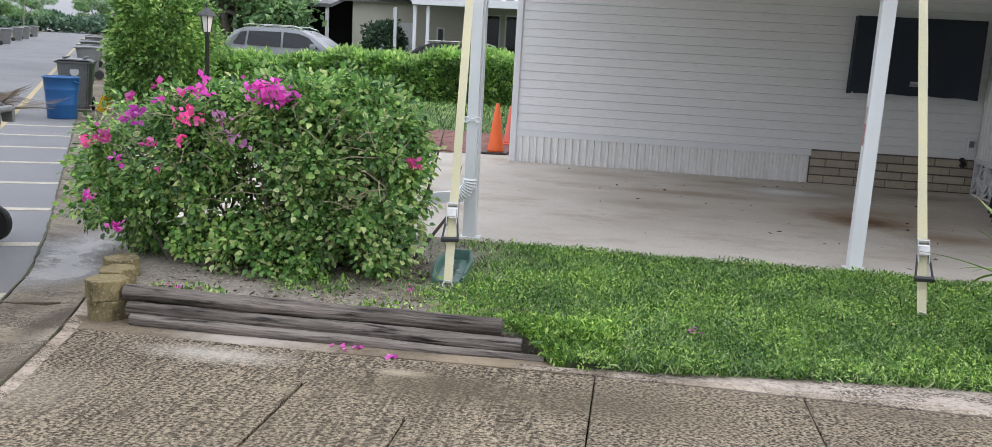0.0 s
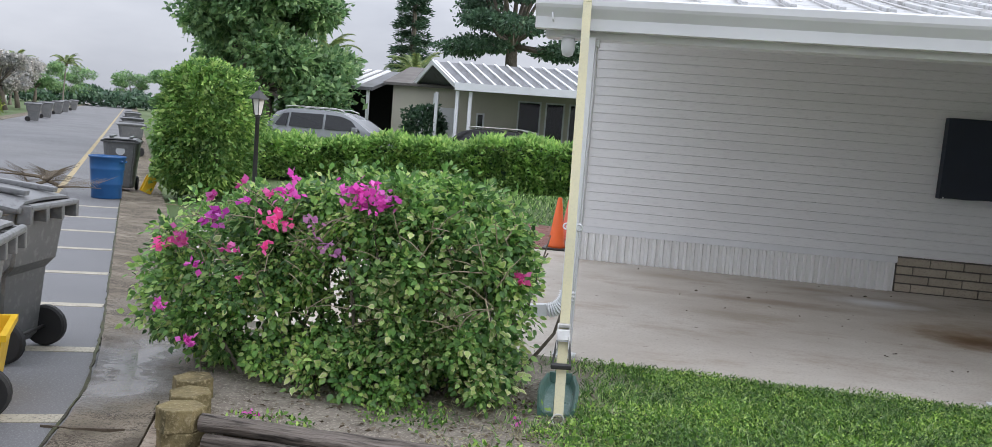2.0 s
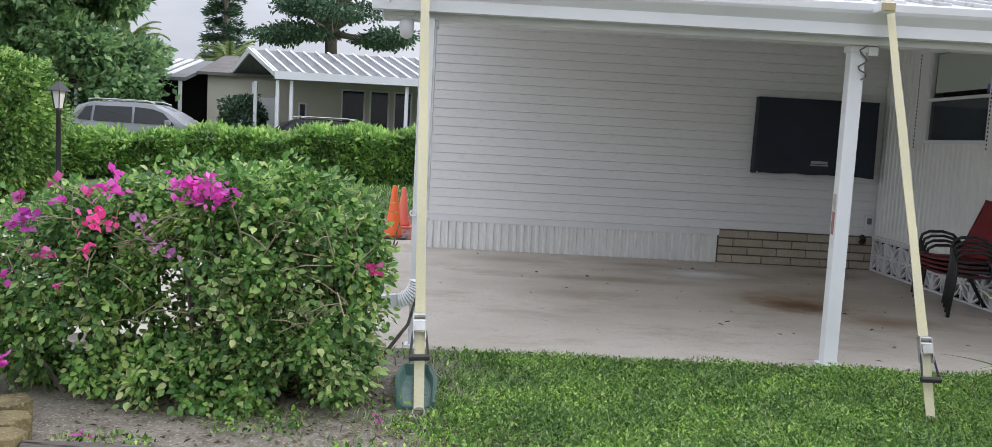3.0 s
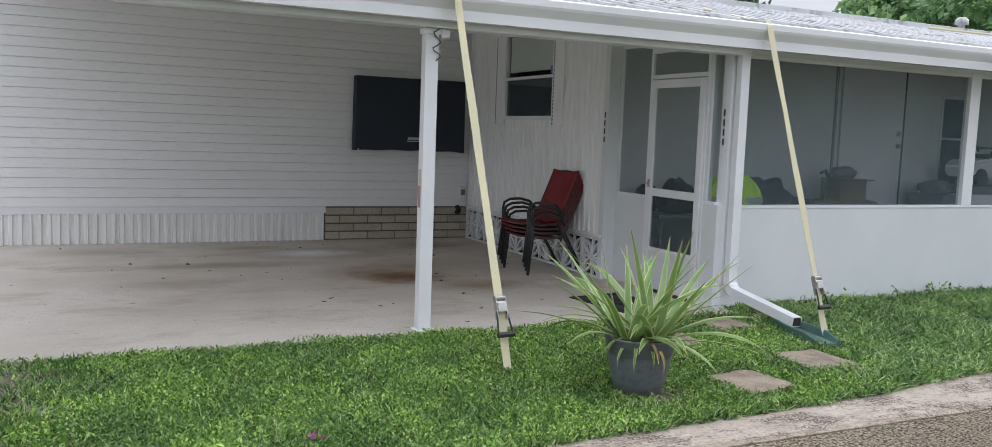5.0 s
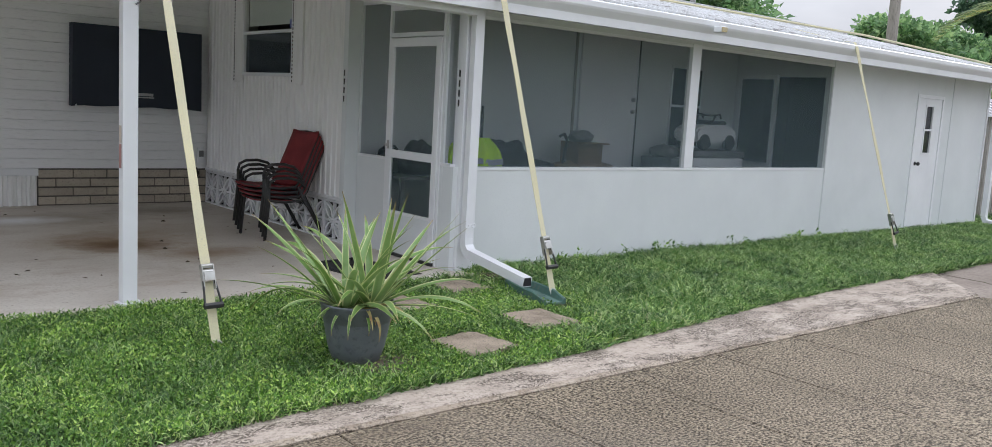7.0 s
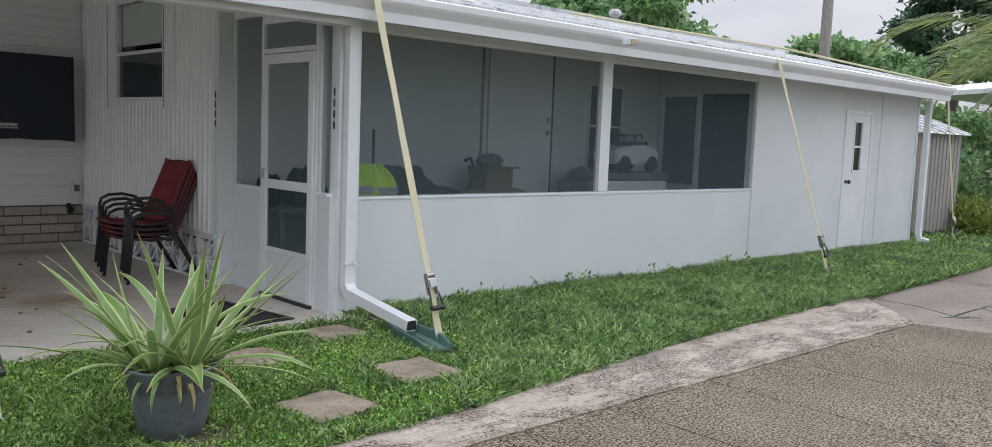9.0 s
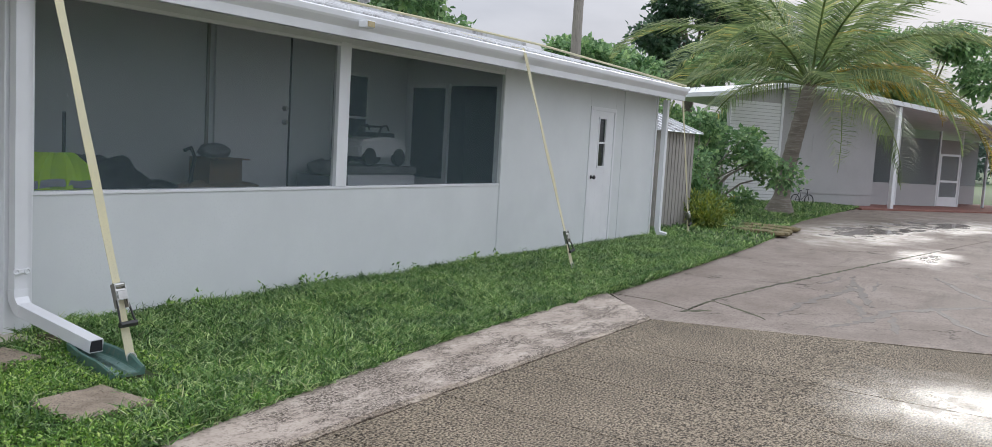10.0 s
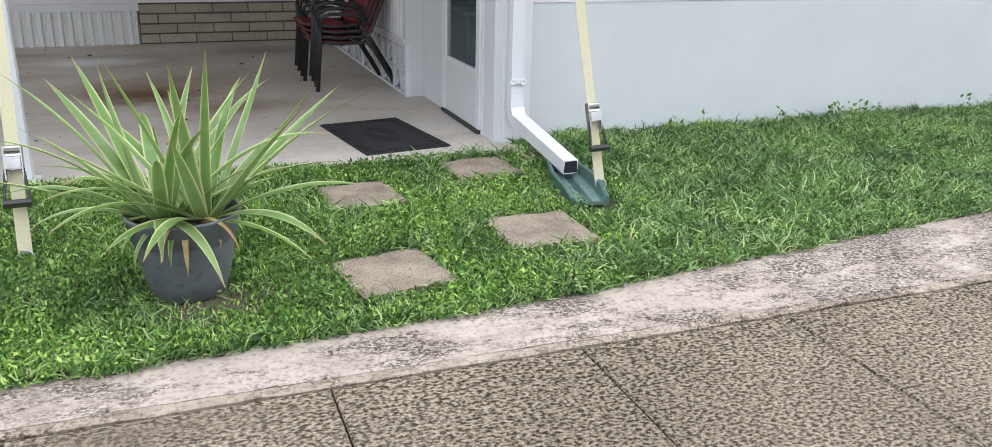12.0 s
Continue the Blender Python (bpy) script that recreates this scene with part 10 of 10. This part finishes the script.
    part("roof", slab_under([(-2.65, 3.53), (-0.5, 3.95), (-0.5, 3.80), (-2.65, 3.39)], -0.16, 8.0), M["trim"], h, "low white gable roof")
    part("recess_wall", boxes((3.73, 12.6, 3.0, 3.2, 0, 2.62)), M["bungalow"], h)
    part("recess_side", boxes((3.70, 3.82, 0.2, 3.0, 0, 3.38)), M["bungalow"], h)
    for x, y in ((3.62, -0.95), (9.6, -0.95)):
        part("post", boxes((x - 0.07, x + 0.07, y - 0.07, y + 0.07, 0, 3.80 - 0.0844 * (x + 0.5) - 0.01), bevel=0.01), M["trim"], h)
    part("porch_lower_wall", boxes((3.82, 8.0, 1.0, 1.1, 0, 0.85)), M["bungalow"], h)
    for xa, xb in ((3.87, 5.9), (5.98, 8.0), (9.23, 10.6)):
        part("porch_screen", boxes((xa, xb, 1.02, 1.03, 0.85, 2.85)), M["screen"], h)
    for x in (3.84, 5.94, 8.02, 9.19, 10.62):
        part("porch_post", boxes((x - 0.03, x + 0.03, 0.99, 1.08, 0, 2.85)), M["trim"], h)
    d = part("door", boxes((8.06, 8.14, 0.98, 1.03, 0.05, 2.02), (9.04, 9.12, 0.98, 1.03, 0.05, 2.02), (8.14, 9.04, 0.98, 1.03, 1.94, 2.02), (8.14, 9.04, 0.98, 1.03, 0.95, 1.03), (8.14, 9.04, 0.98, 1.03, 0.05, 0.4)), M["trim"], h, "white screen door")
    part("pane", boxes((8.14, 9.04, 1.0, 1.01, 0.4, 1.94)), M["screen"], d)
    part("terrace", boxes((2.0, 13, -1.3, 3.0, -0.05, 0.04)), M["paver_red"], h, "red terrace floor")
    # small bicycle against the wall
    b = thing("bicycle", pose(31.2, 8.0, -0.1, 0, 0, ang) @ Matrix.Diagonal((0.68, 0.68, 0.68, 1)), "small dark bicycle leaning by the bungalow wall", "bicycle")
    for x in (-0.42, 0.42):
        bm = bmesh.new()
        tube(bm, [(x + 0.26 * math.cos(a), 0, 0.28 + 0.26 * math.sin(a)) for a in np.linspace(0, 6.283, 25)], 0.022, seg=6)
        part("wheel", bm, M["rubber"], b)
    bm = bmesh.new()
    for pts in ([(-0.42, 0, 0.28), (-0.05, 0, 0.3), (-0.18, 0, 0.7), (-0.42, 0, 0.28)], [(-0.05, 0, 0.3), (0.3, 0, 0.62), (-0.16, 0, 0.62)], [(0.42, 0, 0.28), (0.3, 0, 0.62), (0.26, 0, 0.78)]):
        tube(bm, pts, 0.017, seg=6)
    part("frame", bm, M["black_metal"], b)
    part("saddle", boxes((-0.3, -0.08, -0.05, 0.05, 0.7, 0.75), bevel=0.02), M["rubber"], b)
    bm = bmesh.new()
    tube(bm, [(0.2, -0.22, 0.82), (0.26, 0, 0.79), (0.2, 0.22, 0.82)], 0.014, seg=6)
    part("handlebar", bm, M["black_metal"], b)
    # pole and trees behind
    bm = bmesh.new()
    tube(bm, [(0, 0, 0), (0.05, 0, 10)], [0.22, 0.17], seg=12)
    solo("utility_pole", bm, M["pole_wood"], "bare grey wooden utility pole", "pole", at=(32.0, 17.0, -0.2))
    tree((46, 22.5, 0), "rounded light green tree behind the houses", 3.2, 18, 3.0, 14000, 0.3, M["leaf_tree"], 51)
    tree((62, 24, 0), "dark feathery tree behind the houses", 7.5, 16, 4.6, 14000, 0.45, M["leaf_dark"], 52, 0.8, 0.6)
    tree((54, 15, 0), "dark green tree behind the bungalow", 3.0, 14, 4.5, 12000, 0.45, M["leaf_tree"], 53)
    tree((58, 0, 0), "dark green tree behind the bungalow", 3.6, 14, 4.0, 12000, 0.4, M["leaf_tree"], 54)
    tree((62, 9, 0), "green tree behind the bungalow", 4.6, 14, 4.4, 12000, 0.4, M["leaf_tree"], 58)
    tree((54, -9, 0), "green tree past the bungalow", 3.6, 14, 4.2, 12000, 0.4, M["leaf_tree"], 59)
    tree((34.5, 27.6, 0), "green tree rising behind the white roof", 5.4, 16, 4.6, 13000, 0.4, M["leaf_tree"], 55)
    tree((40, 36, 0), "green tree rising behind the white roof", 5.0, 14, 4.5, 10000, 0.4, M["leaf_tree"], 56)
    tree((24, 34, 0), "dark tree rising behind the white roof", 4.6, 12, 4.2, 9000, 0.4, M["leaf_dark"], 57)


def far_belt():
    """Line of far trees and shrubs that closes the horizon."""
    rng = np.random.default_rng(91)
    P, W = [], []
    for az0, az1, dist, hgt, n in ((-80, -20, 150, 3.8, 24000), (-20, 35, 110, 4.5, 9000), (35, 100, 120, 8.0, 20000)):
        az = np.radians(rng.uniform(az0, az1, n))
        top = hgt * (0.65 + 0.35 * np.sin(az * 37) * np.sin(az * 23 + 1) + 0.15 * np.sin(az * 120))
        r = dist + rng.normal(0, 4, n)
        z = rng.random(n) ** 0.8 * top
        P.append(np.stack([np.sin(az) * r, np.cos(az) * r, z + (1.4 if az1 <= -20 else 0)], 1))
        W.append(rng.normal(0, 1, (n, 3)) + np.array([0, 0, 0.3]))
    p = np.concatenate(P)
    ob = new("far_tree_belt", leaves("far_tree_belt", p, np.concatenate(W), rng.uniform(0.5, 1.1, len(p)), M["leaf_dark"], width=0.6, seed=3))
    tagged(ob, "far line of green trees along the horizon", "trees", kind="stuff")


far_belt()
build_street_things()
build_lamp()
build_west_side()
build_back_yard()
build_east_side()
